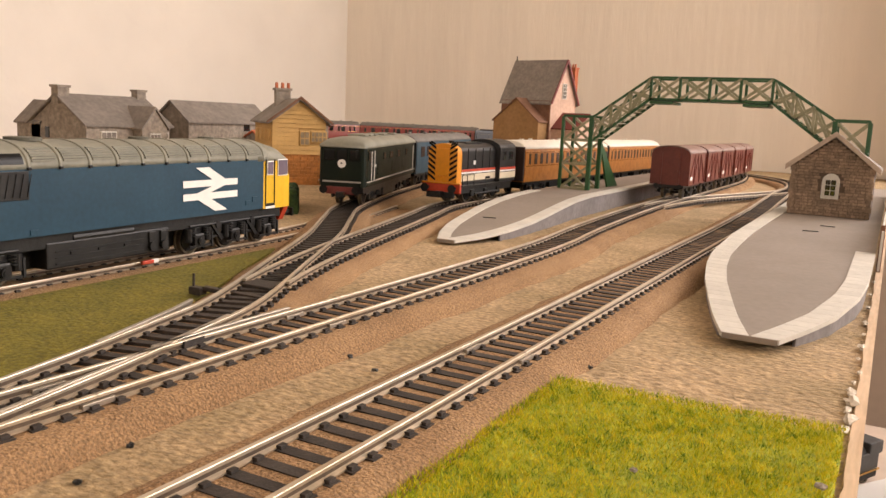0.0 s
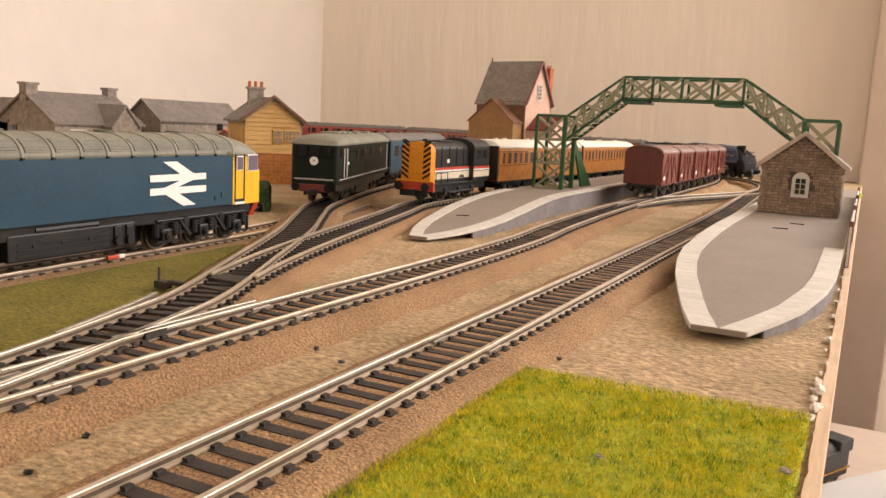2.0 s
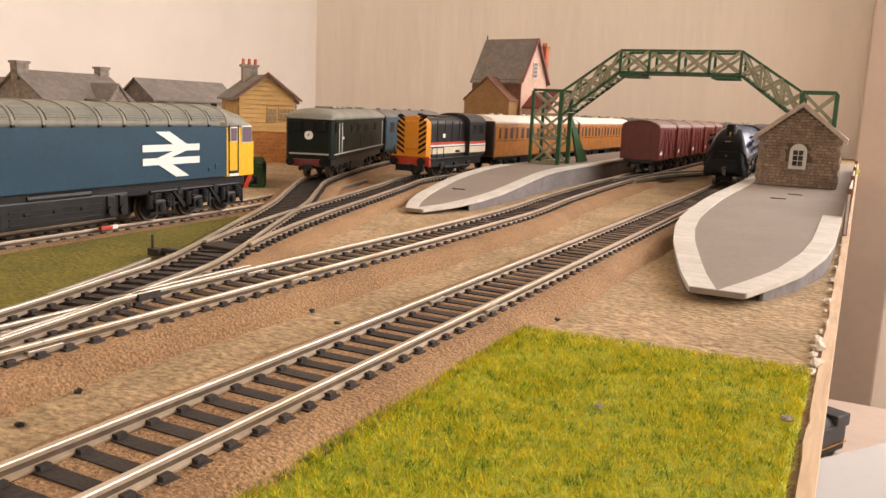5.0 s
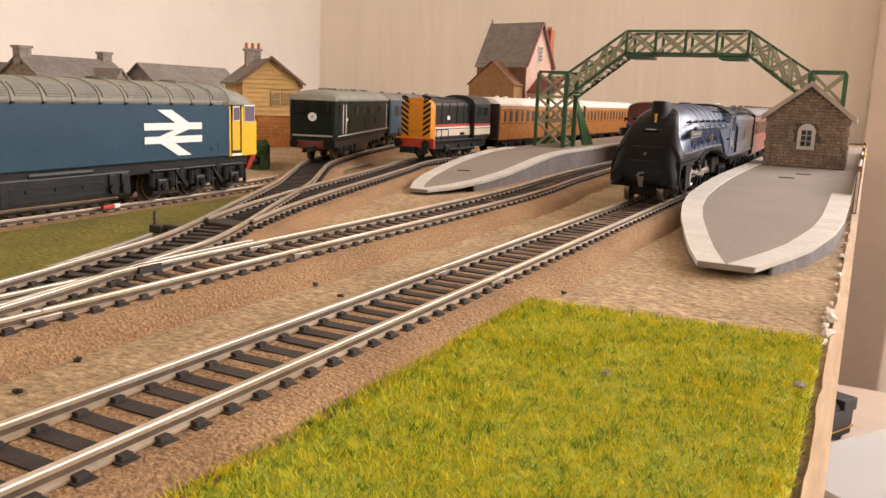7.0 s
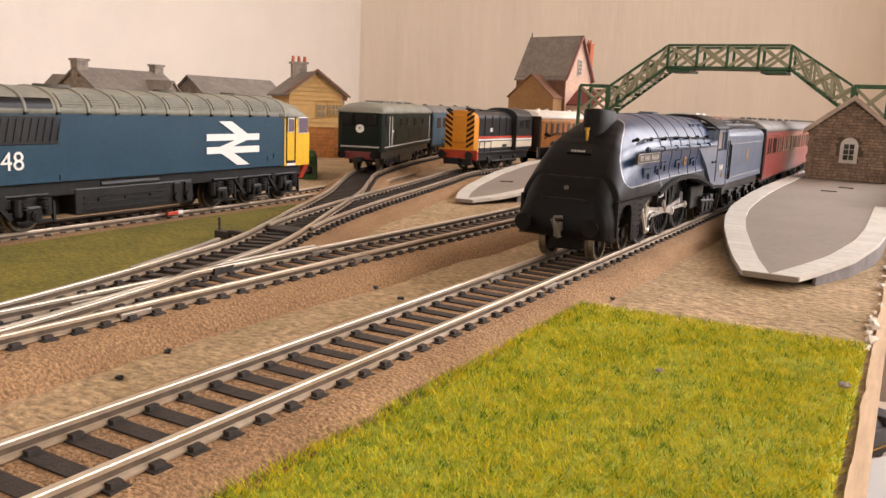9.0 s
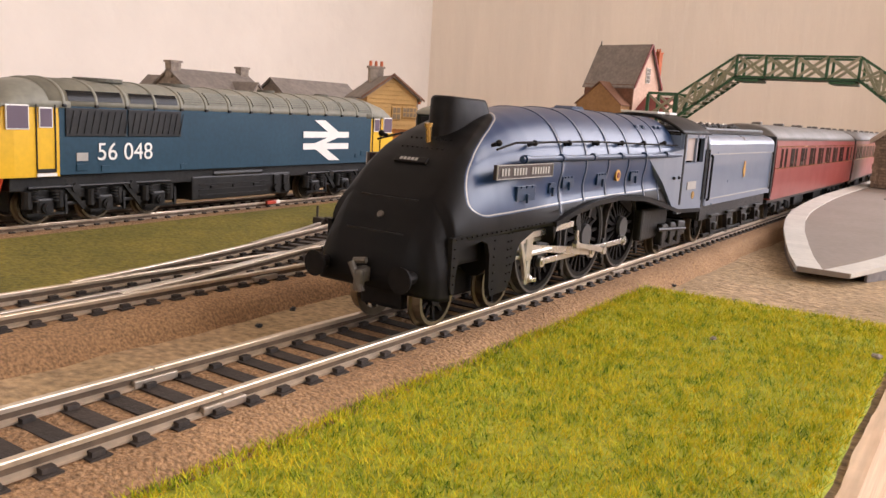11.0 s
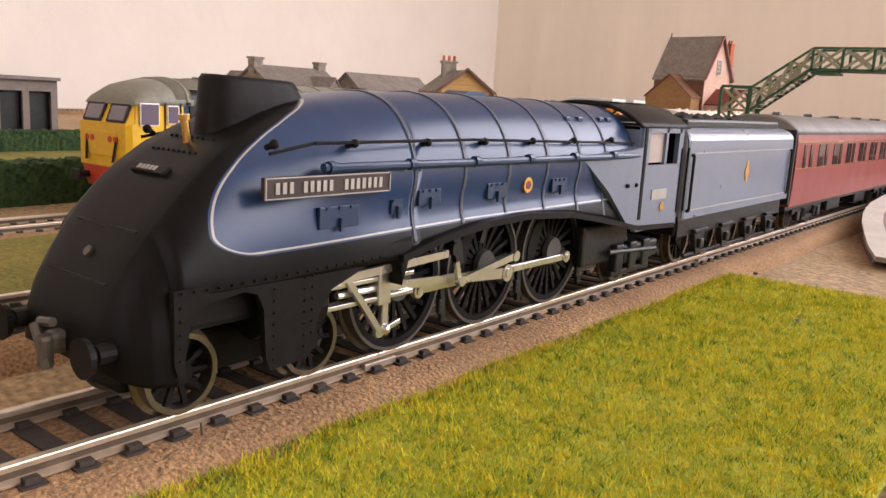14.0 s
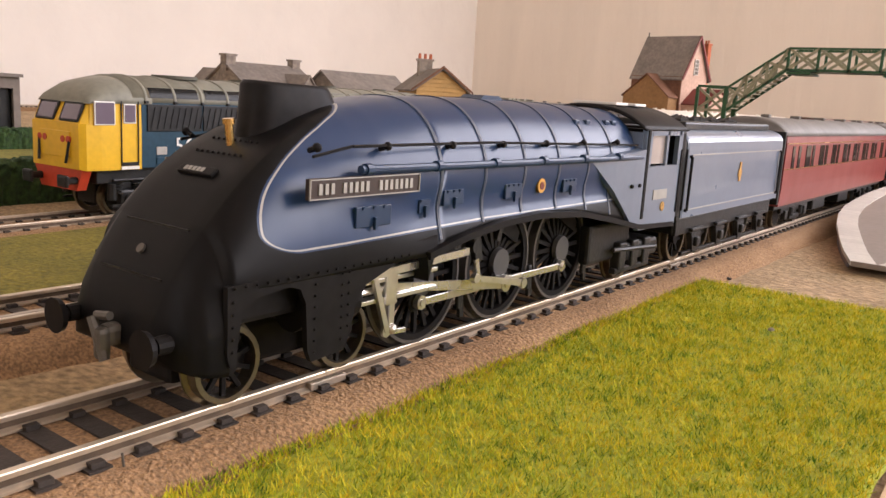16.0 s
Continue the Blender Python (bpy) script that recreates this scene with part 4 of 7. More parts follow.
    box(bm, 0.0005, -0.0172, 0.0112, 0.0022, 0.0020, 0.0050, 0.0008)
    cyl(bm, (-0.0015, -0.0176, 0.0150), (0.0015, -0.0174, 0.0088), 0.0008, n=8)
    cyl(bm, (-0.0012, -0.0170, 0.0152), (0.0018, -0.0166, 0.0156), 0.0007, n=8)
    part("coupling", bm, M_GUNMETAL, th, "worn grey hook coupling")
    bm = B()
    box(bm, 0, -0.0050, 0.0105, 0.0200, 0.0085, 0.0060, 0.0018)
    box(bm, 0, 0.0020, 0.0172, 0.0290, 0.0150, 0.0060, 0.001)
    box(bm, 0, 0.0110, 0.0075, 0.0118, 0.0400, 0.0075, 0.001)
    part("buffer_beam", bm, M_BLACK, th)
    # wheels
    movers = []
    for y, r, sp in ((-0.0012, 0.0064, 10), (0.0248, 0.0064, 10)):
        movers.append((wheelset("bogie_wheelset", th, y, r, sp, M_BLACK, M_TYRE), y, r))
    for y in (0.0472, 0.0763, 0.1054):
        movers.append((wheelset("driving_wheelset", th, y, RW, 20, M_BLACK, M_GREYTYRE, boss=0.20, crank=CRANK), y, RW))
    movers.append((wheelset("trailing_wheelset", th, 0.1435, 0.0072, 10, M_BLACK, M_TYRE), 0.1435, 0.0072))
    for y in (0.0472, 0.0763, 0.1054):
        for sgn in (-1, 1):
            bm = B()
            beam(bm, (sgn * 0.0100, y + 0.0148, 0.0030), (sgn * 0.0100, y + 0.0140, 0.0110), 0.0009, 0.0014)
            box(bm, sgn * 0.0100, y + 0.0140, 0.0065, 0.0010, 0.0018, 0.0032, 0.0003)
            part("brake_hanger", bm, M_MATT, th)
    rods = []
    for sgn in (-1, 1):
        bm = B()
        for k in (0.0, 0.0291, 0.0582):
            cyl(bm, (sgn * 0.0110, k, 0), (sgn * 0.0122, k, 0), 0.0015, n=14)
            cyl(bm, (sgn * 0.0122, k, 0), (sgn * 0.0126, k, 0), 0.0008, n=10)
        box(bm, sgn * 0.0115, 0.0291, 0, 0.0008, 0.0582, 0.0017, 0.0002)
        rods.append(("coupling", part("coupling_rod", bm, M_STEEL, th, "bright steel coupling rod"), sgn))
        bm = B()
        cyl(bm, (sgn * 0.0126, 0, 0), (sgn * 0.0138, 0, 0), 0.0020, n=14)
        cyl(bm, (sgn * 0.0138, 0, 0), (sgn * 0.0142, 0, 0), 0.0011, n=10)
        cyl(bm, (sgn * 0.0126, -0.0420, 0), (sgn * 0.0136, -0.0420, 0), 0.0014, n=12)
        prism(bm, [(-0.0420, -0.0008), (0, -0.0012), (0, 0.0012), (-0.0420, 0.0008)], 0.0008 * sgn, "x", 0.0128 * sgn)
        rods.append(("connecting", part("connecting_rod", bm, M_STEEL, th, "bright steel connecting rod"), sgn))
        bm = B()
        cyl(bm, (sgn * 0.0148, 0, 0), (sgn * 0.0160, 0, 0), 0.0012, n=12)
        cyl(bm, (sgn * 0.0148, -0.0200, 0), (sgn * 0.0160, -0.0200, 0), 0.0011, n=12)
        prism(bm, [(-0.0200, -0.0006), (0, -0.0008), (0, 0.0008), (-0.0200, 0.0006)], 0.0007 * sgn, "x", 0.0150 * sgn)
        rods.append(("eccentric", part("eccentric_rod", bm, M_STEEL, th, "bright steel eccentric rod"), sgn))
        bm = B()
        box(bm, sgn * 0.0132, 0, 0.0, 0.0030, 0.0034, 0.0062, 0.0004)
        box(bm, sgn * 0.0140, 0.0004, -0.0055, 0.0012, 0.0016, 0.0060, 0.0003)
        cyl(bm, (sgn * 0.0132, 0, 0), (sgn * 0.0132, -0.0110, 0), 0.0007, n=8)
        bmesh.ops.create_icosphere(bm, subdivisions=2, radius=0.0011, matrix=Matrix.Translation((sgn * 0.0146, 0.0004, -0.0078)))
        rods.append(("crosshead", part("crosshead", bm, M_STEEL, th, "bright steel crosshead and drop link"), sgn))
        bm = B()
        cyl(bm, (sgn * 0.0143, 0, 0), (sgn * 0.0149, 0, 0), 0.0012, n=10)
        beam(bm, (sgn * 0.0146, 0, 0), (sgn * 0.0146, -0.0060, 0.0125), 0.0009, 0.0012)
        box(bm, sgn * 0.0144, 0.0028, -0.0002, 0.0009, 0.0060, 0.0011, 0.0002)
        rods.append(("lever", part("combination_lever", bm, M_STEEL, th), sgn))
        for z in (0.0165, 0.0128):
            bm = B()
            box(bm, sgn * 0.0132, 0.0340, z, 0.0022, 0.0260, 0.0008, 0.0001)
            part("slide_bar", bm, M_STEEL, th)
        bm = B()
        beam(bm, (sgn * 0.0150, 0.0240, 0.0180), (sgn * 0.0150, 0.0560, 0.0192), 0.0011, 0.0015)
        part("radius_rod", bm, M_STEEL, th, "bright steel valve rod")
        bm = B()
        beam(bm, (sgn * 0.0150, 0.0580, 0.0235), (sgn * 0.0150, 0.0600, 0.0165), 0.0012, 0.0024)
        cyl(bm, (sgn * 0.0138, 0.0585, 0.0200), (sgn * 0.0158, 0.0585, 0.0200), 0.0016, n=12)
        beam(bm, (sgn * 0.0140, 0.0560, 0.0225), (sgn * 0.0140, 0.0700, 0.0240), 0.0012, 0.0018)
        beam(bm, (sgn * 0.0140, 0.0700, 0.0240), (sgn * 0.0140, 0.0685, 0.0200), 0.0010, 0.0014)
        part("expansion_link", bm, M_MATT, th)
        bm = B()
        beam(bm, (sgn * 0.0152, 0.0590, 0.0172), (sgn * 0.0152, 0.0602, 0.0130), 0.0008, 0.0012)
        part("link_end", bm, M_STEEL, th)
        bm = B()
        cyl(bm, (sgn * 0.0125, 0.0090, 0.0145), (sgn * 0.0125, 0.0225, 0.0145), 0.0040, n=20)
        part("cylinder", bm, M_BLACK, th)
    return th, movers, rods


def tender():
    th = empty("tender", None, "blue streamlined corridor tender behind the engine", "tender", "express train")
    L = 0.108
    bm = B()
    rg = []
    for y in (0.0, 0.0008, L - 0.0008, L):
        e = 0.0004 if y in (0.0, L) else 0
        pts = super_ring(y, 0.0176 - e, 0.0170, 0.0385, 0.0452 - e, 3.6, 20)
        rg.append(pts)
    loft(bm, rg)
    part("tank", bm, M_TENDER_SHEEN, th, "blue lined tender tank")
    bm = B()
    box(bm, 0, L / 2, 0.0458, 0.026, L * 0.86, 0.0028, 0.0008)
    for k in range(40):
        a = random.Random(k)
        bmesh.ops.create_icosphere(bm, subdivisions=1, radius=0.0022 * a.uniform(0.6, 1.2), matrix=Matrix.Translation((a.uniform(-0.009, 0.009), a.uniform(0.012, 0.07), 0.0468)))
    part("coal", bm, M_MATT, th, "black coal load")
    for y in (-0.0012, L + 0.0008):
        bm = B()
        rg = [super_ring(y + d, 0.0170, 0.0165, 0.0385, 0.0450, 3.2, 16) for d in (-0.0012, 0.0012)]
        loft(bm, rg)
        part("end_gangway", bm, M_MATT, th, "black end gangway")
    for sgn in (-1, 1):
        bm = B()
        for z in (0.0195, 0.0370):
            box(bm, sgn * 0.0177, L / 2, z, 0.0002, L * 0.92, 0.00035)
        for y in (L * 0.04, L * 0.96):
            box(bm, sgn * 0.0177, y, 0.0283, 0.0002, 0.00035, 0.0175)
        part("lining", bm, M_GREYLINE, th)
        bm = B()
        cyl(bm, (sgn * 0.0177, L / 2, 0.0295), (sgn * 0.0179, L / 2, 0.0295), 0.0020, n=16)
        box(bm, sgn * 0.0178, L / 2, 0.0300, 0.0003, 0.0018, 0.0070, 0.0001)
        part("crest", bm, M_INDIGO, th, "small gold crest")
        bm = B()
        box(bm, sgn * 0.0150, L / 2, 0.0135, 0.0014, L * 0.97, 0.0055, 0.0003)
        box(bm, sgn * 0.0158, L / 2, 0.0045, 0.0012, L * 0.86, 0.0010, 0.0002)
        for y in (0.018, 0.042, 0.066, 0.090):
            prism(bm, [(y - 0.0045, 0.0110), (y + 0.0045, 0.0110), (y + 0.0018, 0.0042), (y - 0.0018, 0.0042)], 0.0018 * sgn, "x", 0.0150 * sgn)
            box(bm, sgn * 0.0172, y, 0.0078, 0.0018, 0.0034, 0.0032, 0.0006)
            box(bm, sgn * 0.0168, y, 0.0120, 0.0014, 0.0110, 0.0012, 0.0003)
        part("axle_guard_frame", bm, M_MATT, th)
        for y in (0.002, L - 0.004):
            bm = B()
            cyl(bm, (sgn * 0.0184, y, 0.0195), (sgn * 0.0184, y, 0.0365), 0.00045, n=6)
            for z in (0.0195, 0.0365):
                cyl(bm, (sgn * 0.0174, y, z), (sgn * 0.0184, y, z), 0.0005, n=6)
            part("handrail", bm, M_BLACK, th)
    bm = B()
    box(bm, 0, L / 2, 0.0140, 0.030, L * 0.98, 0.0055, 0.0006)
    part("chassis", bm, M_MATT, th)
    mv = []
    for y in (0.018, 0.042, 0.066, 0.090):
        mv.append((wheelset("tender_wheelset", th, y, 0.0082, 10, M_BLACK, M_TYRE), y, 0.0082))
    return th, mv


def bogie(parent, y, wheelbase=0.034, r=0.006, mt=None, deep=0.0045):
    bm = B()
    box(bm, 0, y, 0.0085, 0.016, wheelbase + 0.008, 0.003, 0.0004)
    for sgn in (-1, 1):
        box(bm, sgn * 0.0128, y, 0.0088, 0.0016, wheelbase + 0.014, 0.0028, 0.0004)
        for k in (-1, 1):
            box(bm, sgn * 0.0136, y + k * wheelbase / 2, 0.0065, 0.0022, 0.0046, 0.0042, 0.0006)
            cyl(bm, (sgn * 0.0138, y + k * wheelbase * 0.25, 0.0055), (sgn * 0.0138, y + k * wheelbase * 0.25, 0.0095), 0.0014, n=8)
        box(bm, sgn * 0.0132, y, 0.0048, 0.0016, wheelbase * 0.5, 0.0022, 0.0004)
    b = part("bogie", bm, mt or M_MATT, parent)
    for k in (-1, 1):
        w = wheelset("wheelset", parent, y + k * wheelbase / 2, r, 0, M_MATT, M_TYRE, boss=0.8)
    return b


def coach(label, side, roof, length, windows, group="express train", end=None, lining=None, name="passenger_coach", wmat=None, low=None, vents=10):
    """Body from y = 0 back to length; windows: (y, width) pairs on each side."""
    th = empty(name, None, label, "coach", group)
    bm = B()
    zb, ze, zt, w = 0.0125, 0.0430, 0.0505, 0.0176
    rg = []
    for y in (0.0, length):
        rg.append([(w * 0.97, y, zb), (w, y, zb + 0.008), (w, y, ze - 0.004), (w * 0.975, y, ze), (-w * 0.975, y, ze), (-w, y, ze - 0.004), (-w, y, zb + 0.008), (-w * 0.97, y, zb)])
    loft(bm, rg)
    body = part("body", bm, side, th)
    bm = B()
    rg = []
    for y, e in ((-0.0006, 0.0014), (0.0, 0.0003), (0.004, 0), (length - 0.004, 0), (length, 0.0003), (length + 0.0006, 0.0014)):
        rg.append([(x * (w * 1.0), y, ze - 0.0004 + (zt - ze - e) * (1 - abs(x) ** 2.6) ** 0.75) for x in np.linspace(1, -1, 21)])
    loft(bm, rg)
    rf = part("roof", bm, roof, th, "", True)
    for k in range(vents):
        y = length * (k + 0.5) / vents
        bm = B()
        box(bm, 0.004 * (-1) ** k, y, zt + 0.0001, 0.003, 0.004, 0.0014, 0.0004)
        part("roof_ventilator", bm, roof, rf)
    for y in (-0.0016, length + 0.0016):
        bm = B()
        box(bm, 0, y, 0.029, 0.0345, 0.0022, 0.031, 0.0004)
        box(bm, 0, y + math.copysign(0.0022, y - 0.01), 0.0255, 0.013, 0.003, 0.027, 0.0006)
        part("coach_end", bm, end or M_MATT, th)
    for sgn in (-1, 1):
        for y, ww in windows:
            bm = B()
            box(bm, sgn * (w + 0.0001), y, 0.0335, 0.0005, ww, 0.0098, 0.0002)
            part("window", bm, wmat or M_GLASS, th)
        if lining:
            bm = B()
            for z in lining[1:]:
                box(bm, sgn * (w + 0.0001), length / 2, z, 0.0003, length * 0.995, 0.0004)
            part("lining", bm, lining[0], th)
    bm = B()
    box(bm, 0, length / 2, 0.0115, 0.030, length * 0.98, 0.0025, 0.0004)
    for k in (-0.13, 0.10):
        box(bm, 0.008, length * (0.5 + k), 0.0075, 0.010, 0.026, 0.006, 0.0008)
        box(bm, -0.008, length * (0.5 + k), 0.0075, 0.010, 0.020, 0.006, 0.0008)
    part("underframe", bm, low or M_MATT, th)
    for y in (length * 0.17, length * 0.83):
        bogie(th, y)
    return th


# ---- the express train ----
ENGINE, ENGINE_WHEELS, RODS = engine()
TENDER, TENDER_WHEELS = tender()
MW = [(0.012, 0.0040), (0.022, 0.0040)] + [(0.038 + 0.0265 * k + d, a) for k in range(7) for d, a in ((0.0, 0.0085), (0.0095, 0.0040))] + [(0.228, 0.0085), (0.246, 0.0040)]
EXPRESS = [coach("maroon passenger coach with grey roof in the express", M_MAROON, M_COACHROOF, 0.258, MW, lining=(M_BRASS, 0.0285, 0.0395)) for _ in range(3)]


# ---- the big blue diesel ----
def text_mesh(body, size, parent, m, material, name="number"):
    cu = bpy.data.curves.new(name, "FONT")
    cu.body, cu.size, cu.extrude = body, size, 0.00012
    cu.align_x = "CENTER"
    ob = new(name, cu)
    dg = bpy.context.evaluated_depsgraph_get()
    me = bpy.data.meshes.new_from_object(ob.evaluated_get(dg))
    bpy.data.objects.remove(ob)
    me.materials.clear()
    me.materials.append(material)
    o = new(name, me)
    o.parent = parent
    o.matrix_basis = m
    return o


def side_windows(th, sgn, w, items, frame_mat, glass_mat):
    for y, z, a, b in items:
        bm = B()
        box(bm, sgn * (w + 0.0001), y, z, 0.0006, a, b, 0.0002)
        fr = part("window_frame", bm, frame_mat, th)
        bm = B()
        box(bm, sgn * (w + 0.0004), y, z, 0.0004, a - 0.0009, b - 0.0009, 0.0001)
        part("pane", bm, glass_mat, fr)


def big_diesel():
    th = empty("diesel_locomotive", None, "blue freight diesel locomotive with yellow cabs and grey roof", "locomotive")
    L, w = 0.252, 0.0177
    zb, zc, zt = 0.0195, 0.0455, 0.0560
    bm = B()
    rg = []
    for y in (-L / 2 + 0.026, L / 2 - 0.026):
        rg.append([(w, y, zb), (w, y, zc), (-w, y, zc), (-w, y, zb)])
    loft(bm, rg)
    part("body_side", bm, M_RAILBLUE, th, "rail blue body sides")
    # roof between the cabs, arched
    bm = B()
    prof = lambda y, e=0.0, k=1.0: [(w * math.cos(a), y, zc - 0.0002 + (zt - zc - e) * math.sin(a) ** 0.8 * k) for a in np.linspace(0.0, math.pi, 25)]
    loft(bm, [prof(y) for y in np.linspace(-L / 2 + 0.022, L / 2 - 0.022, 6)])
    rf = part("roof", bm, M_ROOFGREY, th, "dusty grey arched roof", True)
    yr = np.linspace(-L / 2 + 0.028, L / 2 - 0.026, 15)
    for y in yr:
        bm = B()
        rg = []
        for d, o in ((-0.0007, 0), (-0.0006, 0.0004), (0.0006, 0.0004), (0.0007, 0)):
            rg.append([(p[0] * (1 + o * 50), p[1], p[2] + o) for p in prof(y + d)])
        loft(bm, rg, close=False, cap=False)
        part("roof_rib", bm, M_ROOFGREY, rf, "", True)
    for i, (y0, y1) in enumerate(zip(yr, yr[1:])):
        mid = (y0 + y1) / 2
        for sgn in (-1, 1):
            if i > 3:
                bm = B()
                for k in range(6):
                    a = 0.22 + 0.10 * k
                    x, z = w * math.cos(a), zc + (zt - zc) * math.sin(a) ** 0.8
                    beam(bm, (sgn * x, y0 + 0.0016, z), (sgn * x, y1 - 0.0016, z), 0.0011, 0.0007, up=(0, 0, 1))
                part("louvre_panel", bm, M_ROOFGREY, rf)
                # thin dark sheet between the slats: their shade as a colour
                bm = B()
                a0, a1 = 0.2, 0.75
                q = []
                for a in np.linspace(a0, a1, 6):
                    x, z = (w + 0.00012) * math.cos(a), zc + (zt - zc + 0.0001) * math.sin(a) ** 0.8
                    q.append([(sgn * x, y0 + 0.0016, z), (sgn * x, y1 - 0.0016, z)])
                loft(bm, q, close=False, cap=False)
                part("louvre_shade", bm, M_LOUVRE, rf)
            elif i % 2 == 0:
                bm = B()
                q = []
                yy1 = yr[i + 2]
                for a in np.linspace(0.12, 0.5, 6):
                    x, z = (w + 0.0002) * math.cos(a), zc + (zt - zc + 0.0002) * math.sin(a) ** 0.8
                    q.append([(sgn * x, y0 + 0.002, z), (sgn * x, yy1 - 0.002, z)])
                loft(bm, q, close=False, cap=False)
                part("roof_grille", bm, M_DARKPANE, rf, "dark roof grille")
                bm = B()
                box(bm, sgn * (w + 0.0002), (y0 + yy1) / 2, 0.0395, 0.0008, yy1 - y0 - 0.001, 0.0108, 0.0002)
                for k in range(9):
                    beam(bm, (sgn * (w + 0.0008), y0 + 0.002 + 0.0031 * k, 0.0352), (sgn * (w + 0.0008), y0 + 0.004 + 0.0031 * k, 0.0438), 0.0003, 0.0003)
                part("side_grille", bm, M_MATT, th, "black mesh radiator grille")
        for sgn in (-1, 1):
            bm = B()
            box(bm, sgn * (w + 0.0004), y0, zc + 0.0002, 0.0012, 0.0016, 0.0012, 0.0003)
            part("gutter_clip", bm, M_MATT, rf)
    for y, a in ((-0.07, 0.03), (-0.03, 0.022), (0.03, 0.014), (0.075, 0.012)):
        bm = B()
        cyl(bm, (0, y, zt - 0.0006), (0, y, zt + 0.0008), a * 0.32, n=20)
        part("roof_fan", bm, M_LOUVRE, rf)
    # cabs at both ends
    for e in (-1, 1):
        cab = empty("cab_end")
        cab.parent = th
        ys = [L / 2 - 0.026, L / 2 - 0.010, L / 2 - 0.004, L / 2 - 0.0008, L / 2]
        bm = B()
        rg = []
        for y, ww, zz in ((ys[0], w, 0), (L / 2 - 0.008, w, 0), (L / 2 - 0.0022, w * 0.96, 0), (L / 2, w * 0.87, 0.0004)):
            rg.append([(ww, e * y, zb + zz - 0.0005), (ww, e * y, 0.0368), (-ww, e * y, 0.0368), (-ww, e * y, zb + zz - 0.0005)])
        loft(bm, rg)
        part("cab_lower", bm, M_YELLOW, cab, "yellow cab front")
        bm = B()
        rg = []
        for y, ww, zl, zh in ((ys[0], w, 0.0366, zc + 0.0006), (L / 2 - 0.009, w, 0.0366, zc + 0.0004), (L / 2 - 0.0035, w * 0.95, 0.0366, zc - 0.0008)):
            rg.append([(ww, e * y, zl), (ww * 0.985, e * (y - 0.001 * (y > ys[0])), zh), (-ww * 0.985, e * (y - 0.001 * (y > ys[0])), zh), (-ww, e * y, zl)])
        rg.append([(w * 0.86, e * (L / 2 - 0.0005), 0.0366), (w * 0.84, e * (L / 2 - 0.0042), zc - 0.0012), (-w * 0.84, e * (L / 2 - 0.0042), zc - 0.0012), (-w * 0.86, e * (L / 2 - 0.0005), 0.0366)])
        loft(bm, rg)
        part("cab_upper", bm, M_YELLOW, cab)
        bm = B()
        rg = []
        for y, k, dz in ((ys[0] - 0.005, 1.0, 0), (L / 2 - 0.018, 0.98, 0), (L / 2 - 0.010, 0.78, 0), (L / 2 - 0.0048, 0.42, -0.0002), (L / 2 - 0.0036, 0.15, -0.0006)):
            rg.append([(p[0] * (1.01 if k > 0.5 else 0.96), e * y, zc - 0.0006 + dz + (p[2] - zc) * k) for p in prof(0)])
        loft(bm, rg)
        part("cab_roof", bm, M_ROOFGREY, cab, "", True)
        for x in (-0.0080, 0.0080):
            bm = B()
            box(bm, 0, 0, 0, 0.0125, 0.0008, 0.0078, 0.0008)
            fr = part("windscreen", bm, M_MATT, cab, "black-rimmed cab windscreen")
            fr.matrix_basis = pose(x, e * (L / 2 - 0.0022), 0.0408, -e * -22, 0, 0)
            bm = B()
            box(bm, 0, e * 0.0003, 0, 0.0108, 0.0006, 0.0064, 0.0006)
            part("pane", bm, M_CABGLASS, fr)
        bm = B()
        box(bm, 0, e * (L / 2 + 0.0001), 0.0285, 0.020, 0.0008, 0.0100, 0.0003)
        part("nose_panel", bm, M_YELLOW, cab)
        for x in (-0.0095, -0.0060, 0.0060, 0.0095):
            bm = B()
            cyl(bm, (x, e * L / 2, 0.0305), (x, e * (L / 2 + 0.0008), 0.0305), 0.0013, n=12)
            part("marker_light", bm, M_RED, cab)
        for x in (-0.010, 0.010):
            bm = B()
            beam(bm, (x, e * (L / 2 + 0.0004), 0.0300), (x * 0.9, e * (L / 2 + 0.0014), 0.0215), 0.0009, 0.0009)
            part("brake_hose", bm, M_MATT, cab)
        bm = B()
        prism(bm, [(-0.0160, zb - 0.0002), (0.0160, zb - 0.0002), (0.0120, 0.0110), (-0.0120, 0.0110)], e * -0.004, "y", e * (L / 2 - 0.001))
        part("buffer_beam", bm, M_RED, cab, "red buffer beam")
        for sgn in (-1, 1):
            side_windows(cab, sgn, w, [(e * (L / 2 - 0.0095), 0.0410, 0.0088, 0.0090), (e * (L / 2 - 0.0205), 0.0410, 0.0055, 0.0076)], M_WHITE, M_CABGLASS)
            bm = B()
            for y in (-0.0038, 0.0038):
                box(bm, sgn * (w + 0.0002), e * (L / 2 - 0.0205) + y, 0.0335, 0.0006, 0.00035, 0.0245)
            box(bm, sgn * (w + 0.0002), e * (L / 2 - 0.0205), zb + 0.0018, 0.0006, 0.0078, 0.0014)
            part("door_seam", bm, M_MATT, cab)
            bm = B()
            box(bm, sgn * (w + 0.0003), e * (L / 2 - 0.0205), zb + 0.0003, 0.0006, 0.0080, 0.0012)
            part("door_step", bm, M_WHITE, cab)
